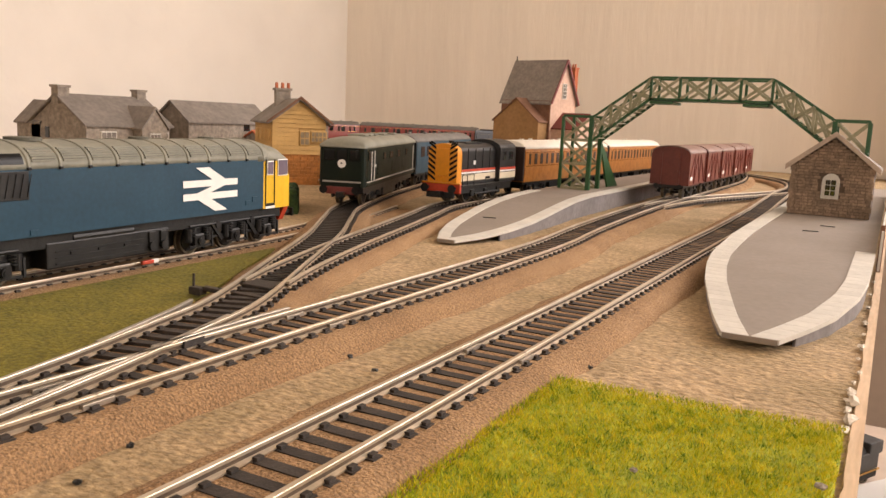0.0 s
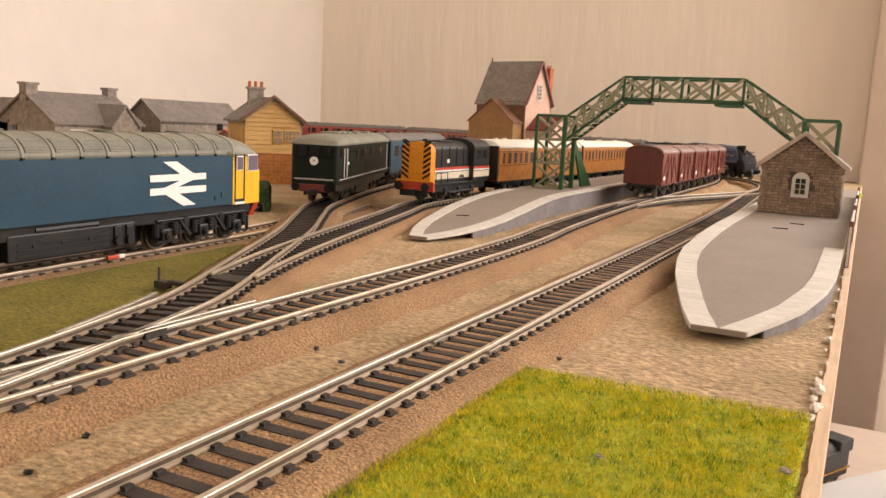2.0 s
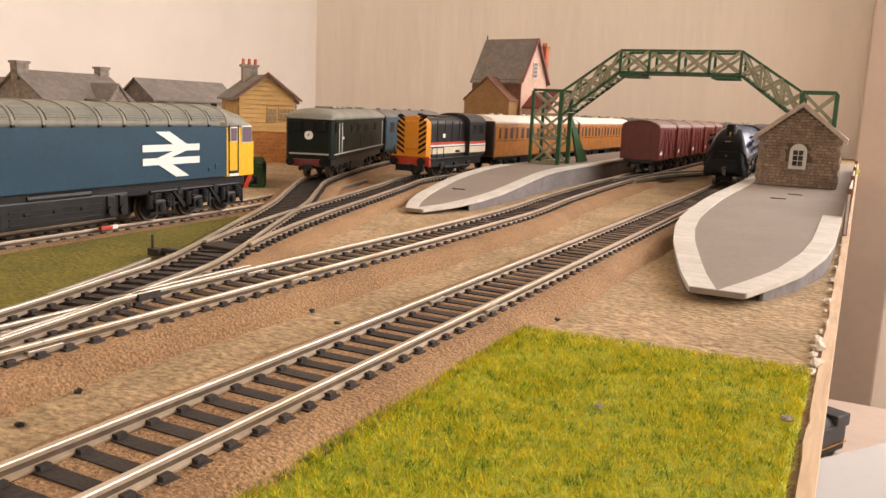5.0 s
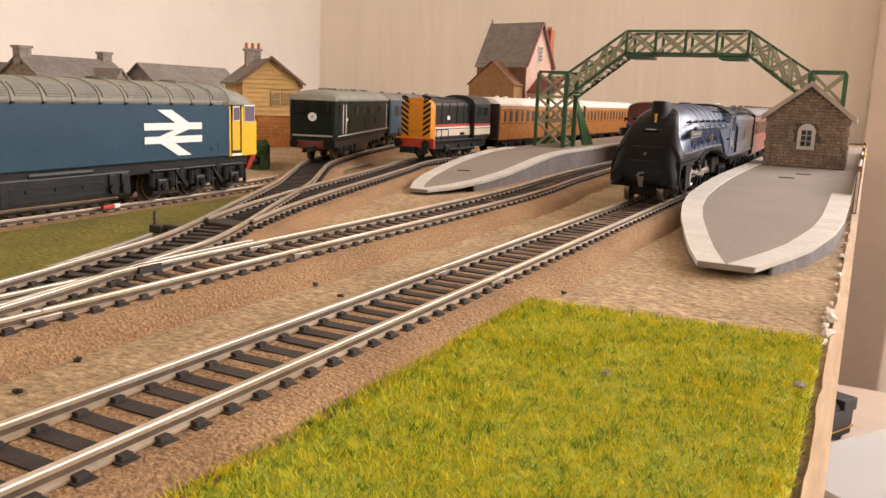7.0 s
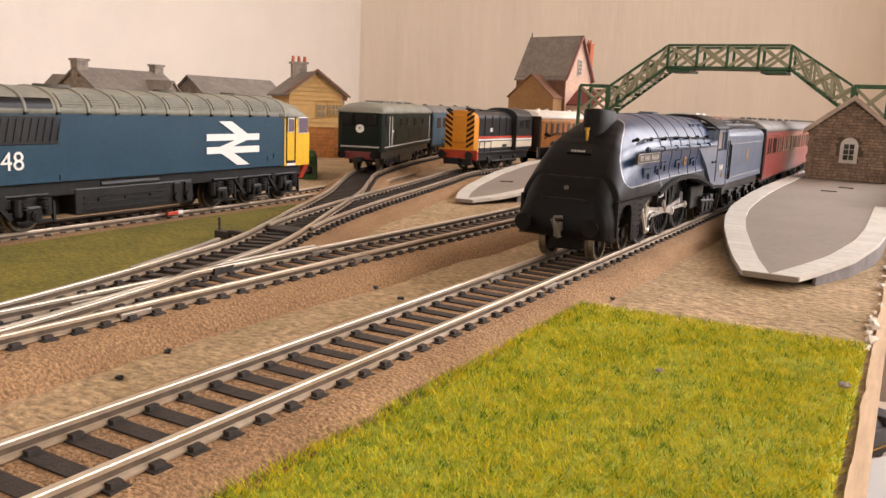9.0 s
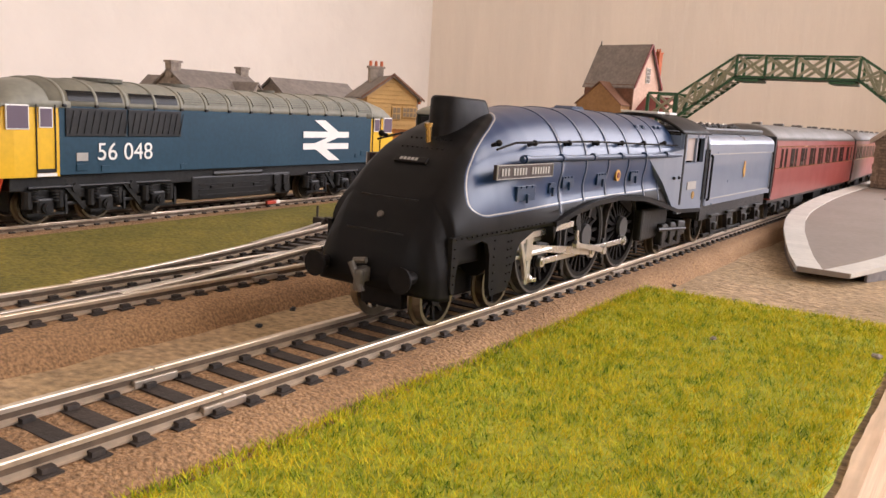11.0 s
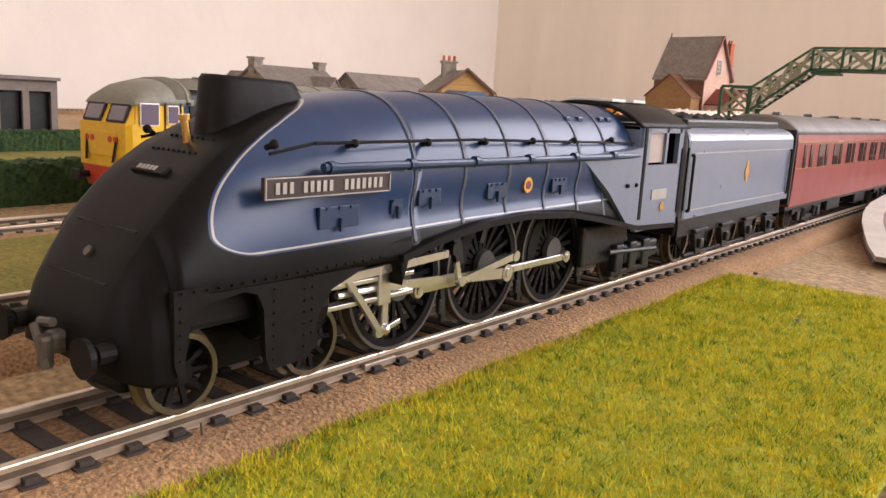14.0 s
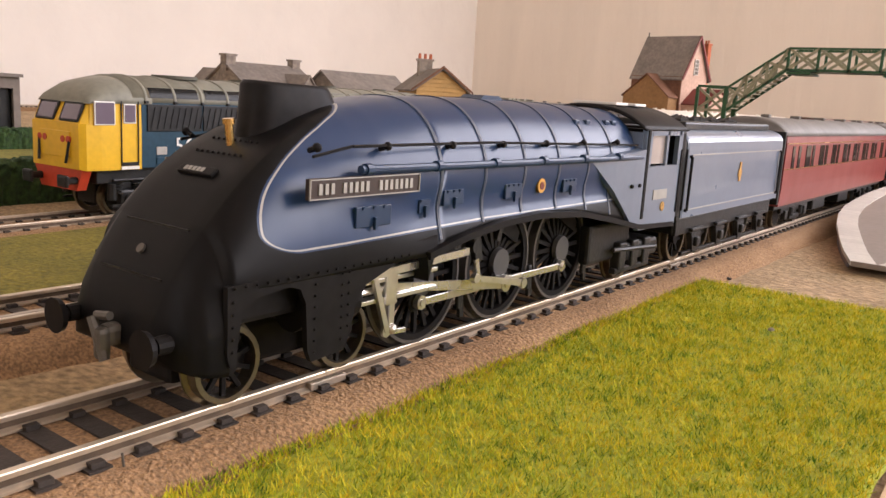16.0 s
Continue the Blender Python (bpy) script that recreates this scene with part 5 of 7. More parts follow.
        for sx in (-1, 1):
            bm = B()
            yb = e * (L / 2 - 0.001)
            cyl(bm, (sx * 0.0118, yb, 0.0150), (sx * 0.0118, yb + e * 0.0050, 0.0150), 0.0015, n=10)
            box(bm, sx * 0.0118, yb + e * 0.0055, 0.0150, 0.0068, 0.0012, 0.0048, 0.0008)
            part("buffer", bm, M_MATT, cab)
    # double arrow, white, made of plain bars
    for sgn in (-1, 1):
        bm = B()
        Y, Z, u, v = 0.0590, 0.0322, 0.0042, 0.0027
        def quad(pts):
            prism(bm, [(Y + a * u, Z + b * v) for a, b in pts], sgn * 0.0002, "x", sgn * (w + 0.0002))
        quad([(-4.6, 0.55), (4.6, 0.55), (4.6, 1.75), (-4.6, 1.75)])
        quad([(-4.6, -1.75), (4.6, -1.75), (4.6, -0.55), (-4.6, -0.55)])
        quad([(-2.6, 4.0), (-0.4, 4.0), (2.4, 1.75), (0.2, 1.75)])
        quad([(0.1, 0.55), (2.3, 0.55), (-0.2, -0.55), (-2.4, -0.55)])
        quad([(-2.2, -1.75), (0.0, -1.75), (2.8, -4.0), (0.6, -4.0)])
        part("double_arrow", bm, M_WHITE, th, "large white double arrow sign")
    text_mesh("56 048", 0.0098, th, Matrix.Translation((w + 0.0003, -0.0705, 0.0248)) @ pose(0, 0, 0, 90, 0, 90), M_WHITE)
    for y, z, a, b in ((-0.0905, 0.0262, 0.0050, 0.0032), (-0.0905, 0.0222, 0.0050, 0.0026), (-0.0800, 0.0215, 0.0040, 0.0022), (-0.0400, 0.0212, 0.0035, 0.0022), (0.0870, 0.0235, 0.0035, 0.0022), (0.0925, 0.0250, 0.0040, 0.0026)):
        bm = B()
        box(bm, w + 0.0002, y, z, 0.0004, a, b, 0.0001)
        part("data_panel", bm, M_GREYLINE if z > 0.0253 else M_RAILBLUE, th)
    # underframe and bogies
    bm = B()
    box(bm, 0, 0, 0.0165, 0.030, L * 0.94, 0.006, 0.0005)
    box(bm, 0, 0, 0.0105, 0.012, L * 0.90, 0.0120, 0.0005)
    part("underframe", bm, M_MATT, th)
    bm = B()
    box(bm, 0, 0.0, 0.0105, 0.031, 0.066, 0.011, 0.0008)
    for sgn in (-1, 1):
        for z in (0.0070, 0.0095, 0.0120):
            box(bm, sgn * 0.0156, -0.006, z, 0.0006, 0.046, 0.0006)
        cyl(bm, (sgn * 0.0135, -0.020, 0.0168), (sgn * 0.0135, 0.012, 0.0168), 0.0022, n=12)
        for y in (0.022, 0.029):
            cyl(bm, (sgn * 0.0150, y, 0.0085), (sgn * 0.0172, y, 0.0085), 0.0022, n=12)
            box(bm, sgn * 0.0150, y, 0.0125, 0.003, 0.0040, 0.0050, 0.0004)
        for k in (-1, 0, 1):
            box(bm, sgn * 0.0158, -0.006 + 0.014 * k, 0.0108, 0.0006, 0.0040, 0.0012)
    part("fuel_tank", bm, M_MATT, th, "black underfloor tank and gear")
    for yc in (-0.079, 0.079):
        bm = B()
        for sgn in (-1, 1):
            box(bm, sgn * 0.0136, yc, 0.0118, 0.0022, 0.068, 0.0040, 0.0006)
            box(bm, sgn * 0.0144, yc, 0.0080, 0.0016, 0.060, 0.0014, 0.0004)
            for k in (-0.0265, 0, 0.0265):
                box(bm, sgn * 0.0150, yc + k, 0.0075, 0.0036, 0.0070, 0.0068, 0.0010)
                cyl(bm, (sgn * 0.0164, yc + k, 0.0072), (sgn * 0.0180, yc + k, 0.0072), 0.0020, n=12)
                for d in (-0.0065, 0.0065):
                    cyl(bm, (sgn * 0.0152, yc + k + d, 0.0070), (sgn * 0.0152, yc + k + d, 0.0135), 0.0019, n=10)
            cyl(bm, (sgn * 0.0160, yc - 0.033, 0.0148), (sgn * 0.0160, yc + 0.033, 0.0148), 0.0006, n=8)
            for k in (-0.0265, 0, 0.0265):
                for d in (-0.0042, 0.0042):
                    for q in range(4):
                        cyl(bm, (sgn * 0.0160, yc + k + d, 0.0095 + 0.0012 * q), (sgn * 0.0160, yc + k + d, 0.0101 + 0.0012 * q), 0.0016, n=10)
                beam(bm, (sgn * 0.0166, yc + k - 0.0075, 0.0048), (sgn * 0.0166, yc + k + 0.0075, 0.0048), 0.0008, 0.0010)
                cyl(bm, (sgn * 0.0180, yc + k, 0.0072), (sgn * 0.0184, yc + k, 0.0072), 0.0012, n=10)
                beam(bm, (sgn * 0.0164, yc + k + 0.0085, 0.0042), (sgn * 0.0160, yc + k + 0.0085, 0.0120), 0.0010, 0.0016)
            for k in (-0.0133, 0.0133):
                beam(bm, (sgn * 0.0155, yc + k - 0.004, 0.0150), (sgn * 0.0155, yc + k + 0.004, 0.0060), 0.0014, 0.0018)
                cyl(bm, (sgn * 0.0150, yc + k, 0.0140), (sgn * 0.0168, yc + k, 0.0140), 0.0018, n=10)
        box(bm, 0, yc, 0.0090, 0.014, 0.064, 0.005, 0.0005)
        part("bogie", bm, M_MATT, th)
        for k in (-0.0265, 0, 0.0265):
            wheelset("wheelset", th, yc + k, 0.0073, 0, M_MATT, M_TYRE, boss=0.8)
    return th


DIESEL = big_diesel()
DIESEL.matrix_basis = pose(-0.2077, 0.0190, SIDING_Z, 0, 0, 3.4)


def green_diesel():
    th = empty("green_diesel_locomotive", None, "dark green diesel locomotive with grey roof and white headcode disc", "locomotive")
    L, w, zb, zc, zt = 0.196, 0.0176, 0.0150, 0.0430, 0.0508
    bm = B()
    rg = []
    for y, ww in ((0.0, 0.0140), (0.0010, 0.0158), (0.003, 0.0171), (0.0065, w), (L - 0.005, w), (L, 0.0165)):
        rg.append([(ww, y, zb), (ww, y, zc), (-ww, y, zc), (-ww, y, zb)])
    loft(bm, rg)
    part("body", bm, M_GREEN, th, "dark green body")
    bm = B()
    rg = []
    for y, k in ((-0.0004, 0.35), (0.003, 0.72), (0.010, 0.95), (0.02, 1.0), (L - 0.01, 1.0), (L, 0.7)):
        rg.append([(w * 1.01 * math.cos(a) * (0.94 if k < 0.5 else 1), y, zc - 0.0003 + (zt - zc) * k * math.sin(a) ** 0.75) for a in np.linspace(0, math.pi, 25)])
    loft(bm, rg)
    rf = part("roof", bm, M_ROOFGREY, th, "dusty grey roof", True)
    for y in (0.045, 0.062, 0.079, 0.11, 0.15):
        bm = B()
        box(bm, 0, y, zt + 0.0003, 0.014, 0.011, 0.0014, 0.0004)
        part("roof_hatch", bm, M_ROOFGREY, rf)
    for x in (-0.0092, 0.0, 0.0092):
        bm = B()
        box(bm, x, -0.0002, 0.0375, 0.0078, 0.0006, 0.0078, 0.0006)
        part("windscreen", bm, M_DARKPANE, th, "dark cab window")
    bm = B()
    cyl(bm, (0, -0.0004, 0.0315), (0, -0.0012, 0.0315), 0.0030, n=24)
    d = part("headcode_disc", bm, M_WHITE, th, "white round headcode disc")
    bm = B()
    cyl(bm, (0, -0.0012, 0.0318), (0, -0.0014, 0.0318), 0.0006, n=16)
    part("disc_mark", bm, M_GREEN, d)
    bm = B()
    for sgn in (-1, 1):
        box(bm, sgn * (w + 0.0002), L / 2, 0.0185, 0.0004, L * 0.97, 0.0008)
    box(bm, 0, -0.0003, 0.0185, 0.0284, 0.0005, 0.0011)
    part("white_band", bm, M_GREYLINE, th)
    for sgn in (-1, 1):
        for y in (0.0145, 0.0235, L - 0.016):
            bm = B()
            cyl(bm, (sgn * (w + 0.0008), y, 0.0195), (sgn * (w + 0.0008), y, 0.0405), 0.00035, n=6)
            part("door_handrail", bm, M_WHITE, th)
        bm = B()
        box(bm, sgn * (w + 0.0001), 0.019, 0.030, 0.0004, 0.0075, 0.023, 0.0002)
        part("cab_door", bm, M_GREEN, th)
        side_windows(th, sgn, w, [(0.0085, 0.0375, 0.006, 0.0075), (0.06, 0.036, 0.008, 0.006), (0.085, 0.036, 0.012, 0.006), (0.115, 0.036, 0.012, 0.006), (0.15, 0.036, 0.008, 0.006)], M_GREEN, M_DARKPANE)
        for y, ww in ((0.045, 0.016), (0.10, 0.022), (0.14, 0.016)):
            bm = B()
            for k in range(5):
                box(bm, sgn * (w + 0.0002), y, 0.0232 + 0.0017 * k, 0.0005, ww, 0.0008)
            part("body_louvre", bm, M_GREEN, th)
        bm = B()
        box(bm, sgn * (w + 0.0002), 0.0300, 0.0295, 0.0003, 0.0040, 0.0020)
        part("number_bar", bm, M_WHITE, th)
    bm = B()
    box(bm, 0, 0.0005, 0.0122, 0.0225, 0.003, 0.0054, 0.0004)
    part("buffer_beam", bm, M_DARKRED, th, "dull red buffer beam")
    buffer_pair(th, 0.0, 0.0130, -0.0055, 0.0118)
    bm = B()
    box(bm, 0, L / 2, 0.0125, 0.030, L * 0.96, 0.0052, 0.0005)
    box(bm, 0, L / 2, 0.0075, 0.029, 0.05, 0.008, 0.0008)
    box(bm, 0, -0.002, 0.0095, 0.006, 0.006, 0.004, 0.0006)
    part("underframe", bm, M_MATT, th)
    for y in (0.045, L - 0.045):
        bogie(th, y, 0.036, 0.0072)
    return th


def on_way(th, way, x, y, dz=0.0, back=True, length=0.0):
    """Set a vehicle on a way: its front nearest to a plan point, its rear end up the way."""
    d2 = ((way.p - np.array([x, y])) ** 2).sum(1)
    s = way.s[int(d2.argmin())]
    a, b = way.at(s + length * 0.17), way.at(s + length * 0.83)
    d = (b - a) / np.linalg.norm(b - a)
    o = a - d * length * 0.17
    th.matrix_basis = pose(o[0], o[1], dz, 0, 0, math.degrees(math.atan2(d[1], d[0])) - 90)
    return s


G24 = green_diesel()
s24 = on_way(G24, BRANCH, -0.2455, 0.262, 0, True, 0.196)
BC = coach("blue passenger coach behind the green diesel", M_COACHBLUE, M_COACHROOF, 0.235, [(0.02 + 0.022 * k, 0.013) for k in range(10)], "stabled stock", vents=8)
p = BRANCH.at(s24 + 0.206)
on_way(BC, BRANCH, p[0], p[1], 0, True, 0.235)


def shunter():
    th = empty("diesel_shunter", None, "small diesel shunter with orange wasp-striped front and red beam", "locomotive")
    L = 0.112
    # front radiator
    bm = B()
    arch = [(-0.0127, 0.0155), (0.0127, 0.0155), (0.0127, 0.0395)] + [(0.0127 * math.cos(a), 0.0395 + 0.0080 * math.sin(a) ** 0.75) for a in np.linspace(0.25, math.pi - 0.25, 11)] + [(-0.0127, 0.0395)]
    prism(bm, arch, 0.008, "y", 0.0)
    part("radiator_front", bm, M_ORANGE, th, "orange front with black stripes")
    bm = B()
    box(bm, 0, -0.0006, 0.0330, 0.0118, 0.0014, 0.0215, 0.0006)
    part("radiator_door", bm, M_ORANGE, th, "plain orange radiator door")
    for sgn in (-1, 1):
        for k in range(8):
            z = 0.0180 + 0.0041 * k
            bm = B()
            prism(bm, [(sgn * 0.0062, z), (sgn * 0.0125, z + 0.0040), (sgn * 0.0125, z + 0.0060), (sgn * 0.0062, z + 0.0020)] if z < 0.043 else [(sgn * 0.0070, z - 0.001), (sgn * 0.0112, z + 0.0012), (sgn * 0.0108, z + 0.0024), (sgn * 0.0066, z + 0.0006)], 0.0003, "y", -0.0003)
            part("wasp_stripe", bm, M_BLACK, th)
    bm = B()
    rg = []
    for y in (0.008, 0.074):
        rg.append([(0.0122, y, 0.0155), (0.0122, y, 0.0405)] + [(0.0122 * math.cos(a), y, 0.0405 + 0.0072 * math.sin(a) ** 0.8) for a in np.linspace(0.15, math.pi - 0.15, 12)] + [(-0.0122, y, 0.0405), (-0.0122, y, 0.0155)])
    loft(bm, rg)
    part("bonnet", bm, M_SHUNTBLACK, th, "glossy black bonnet")
    bm = B()
    rg = []
    for y in (0.074, L - 0.004):
        rg.append([(0.0168, y, 0.0155), (0.0168, y, 0.0420)] + [(0.0168 * math.cos(a), y, 0.0420 + 0.0088 * math.sin(a) ** 0.8) for a in np.linspace(0.15, math.pi - 0.15, 12)] + [(-0.0168, y, 0.0420), (-0.0168, y, 0.0155)])
    loft(bm, rg)
    part("cab", bm, M_SHUNTBLACK, th, "black cab")
    for sgn in (-1, 1):
        side_windows(th, sgn, 0.0168, [(0.083, 0.0375, 0.0070, 0.0080), (0.097, 0.0375, 0.0090, 0.0080)], M_GREYLOCO, M_GLASS)
        for name, z, h, m in (("red_band", 0.0265, 0.0018, M_RED), ("white_band", 0.0247, 0.0012, M_WHITE), ("cream_band", 0.0208, 0.0052, M_CREAM)):
            bm = B()
            box(bm, sgn * 0.0126, 0.041, z, 0.0006, 0.066, h)
            box(bm, sgn * 0.0171, 0.091, z, 0.0004, 0.034, h)
            part(name, bm, m, th)
        bm = B()
        for y in (0.020, 0.034, 0.048, 0.062):
            box(bm, sgn * 0.0124, y, 0.0360, 0.0006, 0.0004, 0.016)
        part("bonnet_door_seam", bm, M_MATT, th)
        bm = B()
        box(bm, sgn * 0.0126, 0.032, 0.0325, 0.0004, 0.0040, 0.0032)
        part("depot_mark", bm, M_WHITE, th)
        bm = B()
        box(bm, sgn * 0.0128, 0.0585, 0.0195, 0.0004, 0.009, 0.0020)
        part("number_bar", bm, M_BLACK, th)
        bm = B()
        box(bm, sgn * 0.0145, 0.050, 0.0148, 0.006, 0.100, 0.0010, 0.0002)
        box(bm, sgn * 0.0128, 0.055, 0.0110, 0.0020, 0.104, 0.0058, 0.0005)
        for y in (0.026, 0.052, 0.078):
            box(bm, sgn * 0.0140, y, 0.0085, 0.0022, 0.006, 0.0055, 0.0006)
        cyl(bm, (sgn * 0.0145, 0.03, 0.0075), (sgn * 0.0145, 0.078, 0.0075), 0.0010, n=8)
        part("outside_frame", bm, M_MATT, th)
        bm = B()
        for y in (0.003, 0.012, 0.024):
            cyl(bm, (sgn * 0.0165, y, 0.0150), (sgn * 0.0165, y, 0.0235), 0.0003, n=6)
        cyl(bm, (sgn * 0.0165, 0.003, 0.0235), (sgn * 0.0165, 0.024, 0.0235), 0.0003, n=6)
        part("handrail", bm, M_MATT, th)
    bm = B()
    box(bm, 0, 0.0000, 0.0128, 0.0335, 0.0030, 0.0072, 0.0005)
    part("buffer_beam", bm, M_RED, th, "bright red buffer beam")
    bm = B()
    box(bm, 0, -0.0006, 0.0168, 0.0335, 0.0034, 0.0009)
    part("beam_edge", bm, M_ORANGE, th)
    buffer_pair(th, -0.001, 0.0128, -0.0055, 0.0118, M_MATT, big=0.0034)
    bm = B()
    box(bm, 0, L / 2, 0.0110, 0.024, L * 0.92, 0.006, 0.0004)
    box(bm, 0, -0.0015, 0.0075, 0.024, 0.003, 0.0048, 0.0006)
    box(bm, 0, -0.005, 0.0085, 0.006, 0.006, 0.004, 0.0006)
    part("chassis", bm, M_MATT, th)
    bm = B()
    cyl(bm, (0, 0.014, 0.047), (0, 0.014, 0.0495), 0.0022, n=12)
    box(bm, 0, 0.045, 0.0478, 0.010, 0.030, 0.0012, 0.0003)
    part("exhaust", bm, M_MATT, th)
    for y in (0.026, 0.052, 0.078):
        wheelset("wheelset", th, y, 0.0090, 0, M_MATT, M_TYRE, boss=0.7)
    return th


SH = shunter()
s08 = on_way(SH, SHUNT, -0.209, 0.345, 0, True, 0.112)
TW = [(0.010 + 0.0133 * k, 0.0062 if k % 3 else 0.0040) for k in range(17)]
for k in range(2):
    c = coach("varnished teak passenger coach with a white roof", M_TEAK, M_ROOFWHITE, 0.226, TW, "teak coaches", end=M_DKBROWN, lining=(M_BRASS, 0.0270, 0.0395), name="teak_coach", wmat=M_DKBROWN, vents=6)
    p = SHUNT.at(s08 + 0.124 + 0.236 * k)
    on_way(c, SHUNT, p[0], p[1], 0, True, 0.226)


def van():
    th = empty("goods_van", None, "bauxite brown goods van with cross-braced sides", "van", "row of goods vans")
    L, w, zb, zc, zt = 0.0780, 0.0175, 0.0140, 0.0440, 0.0505
    bm = B()
    rg = []
    for y in (0, L):
        rg.append([(w, y, zb), (w, y, zc)] + [(w * math.cos(a), y, zc + (zt - zc) * math.sin(a)) for a in np.linspace(0.2, math.pi - 0.2, 10)] + [(-w, y, zc), (-w, y, zb)])
    loft(bm, rg)
    part("body", bm, M_BAUX, th, "brown planked van body")
    bm = B()
    rg = []
    for y in (-0.0012, L + 0.0012):
        o = [(w * 1.04 * math.cos(a), y, zc + 0.0002 + (zt - zc) * math.sin(a)) for a in np.linspace(0.02, math.pi - 0.02, 16)]
        i = [(w * 1.04 * math.cos(a), y, zc + 0.0010 + (zt - zc) * math.sin(a)) for a in np.linspace(math.pi - 0.02, 0.02, 16)]
        rg.append(o + i)
    loft(bm, rg)
    part("roof", bm, M_VANROOF, th, "faded brown curved roof")
    for sgn in (-1, 1):
        X = sgn * (w + 0.0004)
        bars = [((y, zb), (y, zc), 0.0016) for y in (0.0008, L * 0.33, L * 0.67, L - 0.0008)]
        bars += [((L * 0.02, zb + 0.001), (L * 0.32, zc - 0.001), 0.0014), ((L * 0.98, zb + 0.001), (L * 0.68, zc - 0.001), 0.0014)]
        bars += [((L * 0.34, zb + 0.001), (L * 0.5, zc - 0.001), 0.0010), ((L * 0.66, zb + 0.001), (L * 0.5, zc - 0.001), 0.0010)]
        bars += [((0, z), (L, z), 0.0012) for z in (zb + 0.0006, zc - 0.0006)]
        for (ya, za), (yb, zbb), hh in bars:
            bm = B()
            beam(bm, (X, ya, za), (X, yb, zbb), 0.0009, hh)
            part("side_brace", bm, M_BAUX, th)
        for k in range(6):
            bm = B()
            box(bm, sgn * (w + 0.0001), L / 2, zb + 0.003 + 0.0047 * k, 0.0004, L * 0.97, 0.0042, 0.0001)
            part("plank", bm, M_BAUX, th)
        bm = B()
        box(bm, sgn * (w + 0.0005), L * 0.16, zb + 0.0065, 0.0003, 0.010, 0.0034)
        part("data_bar", bm, M_WHITE, th)
        bm = B()
        beam(bm, (sgn * 0.0150, L * 0.22, 0.0060), (sgn * 0.0165, L * 0.62, 0.0100), 0.0006, 0.0010)
        for y in (L * 0.25, L * 0.75):
            prism(bm, [(y - 0.004, 0.0125), (y + 0.004, 0.0125), (y + 0.0015, 0.0050), (y - 0.0015, 0.0050)], 0.0012 * sgn, "x", 0.0120 * sgn)
            box(bm, sgn * 0.0136, y, 0.0068, 0.0024, 0.0034, 0.0030, 0.0005)
        part("axle_guard", bm, M_MATT, th)
    for x in (-0.0085, 0.0085):
        bm = B()
        box(bm, x, -0.0005, 0.0300, 0.0016, 0.0010, 0.0310, 0.0002)
        part("end_stanchion", bm, M_BAUX, th)
    bm = B()
    box(bm, 0, L / 2, 0.0125, 0.027, L, 0.0032, 0.0003)
    box(bm, 0, -0.004, 0.0085, 0.005, 0.007, 0.0035, 0.0006)
    part("underframe", bm, M_MATT, th)
    for y, o in ((0, -0.0045), (L, 0.0045)):
        buffer_pair(th, y, 0.0128, o, 0.0112, M_MATT, big=0.0024)
    for y in (L * 0.25, L * 0.75):
        wheelset("wheelset", th, y, 0.0062, 0, M_MATT, M_TYRE, boss=0.8)
    return th


V0 = van()
sv = on_way(V0, SECOND, -0.087, 0.572, 0, True, 0.0780)
for k in range(1, 5):
    a, b = SECOND.at(sv + 0.0890 * k + 0.012), SECOND.at(sv + 0.0890 * k + 0.064)
    d = (b - a) / np.linalg.norm(b - a)
    o = a - d * 0.012
    copy_thing(V0, pose(o[0], o[1], 0, 0, 0, math.degrees(math.atan2(d[1], d[0])) - 90))


# ---- platforms ----
def outline_sheet(bm, left, right, thick):
    """Deck between a left and a right edge, both lists of (x, y, z) of equal length."""
    rings = []
    for a, b in zip(left, right):
        rings.append([a, b, (b[0], b[1], b[2] - thick), (a[0], a[1], a[2] - thick)])
    loft(bm, rings)


def edge_at(tab, y):
    return [float(np.interp(y, [r[0] for r in tab], [r[k] for r in tab])) for k in (1, 2, 3)]


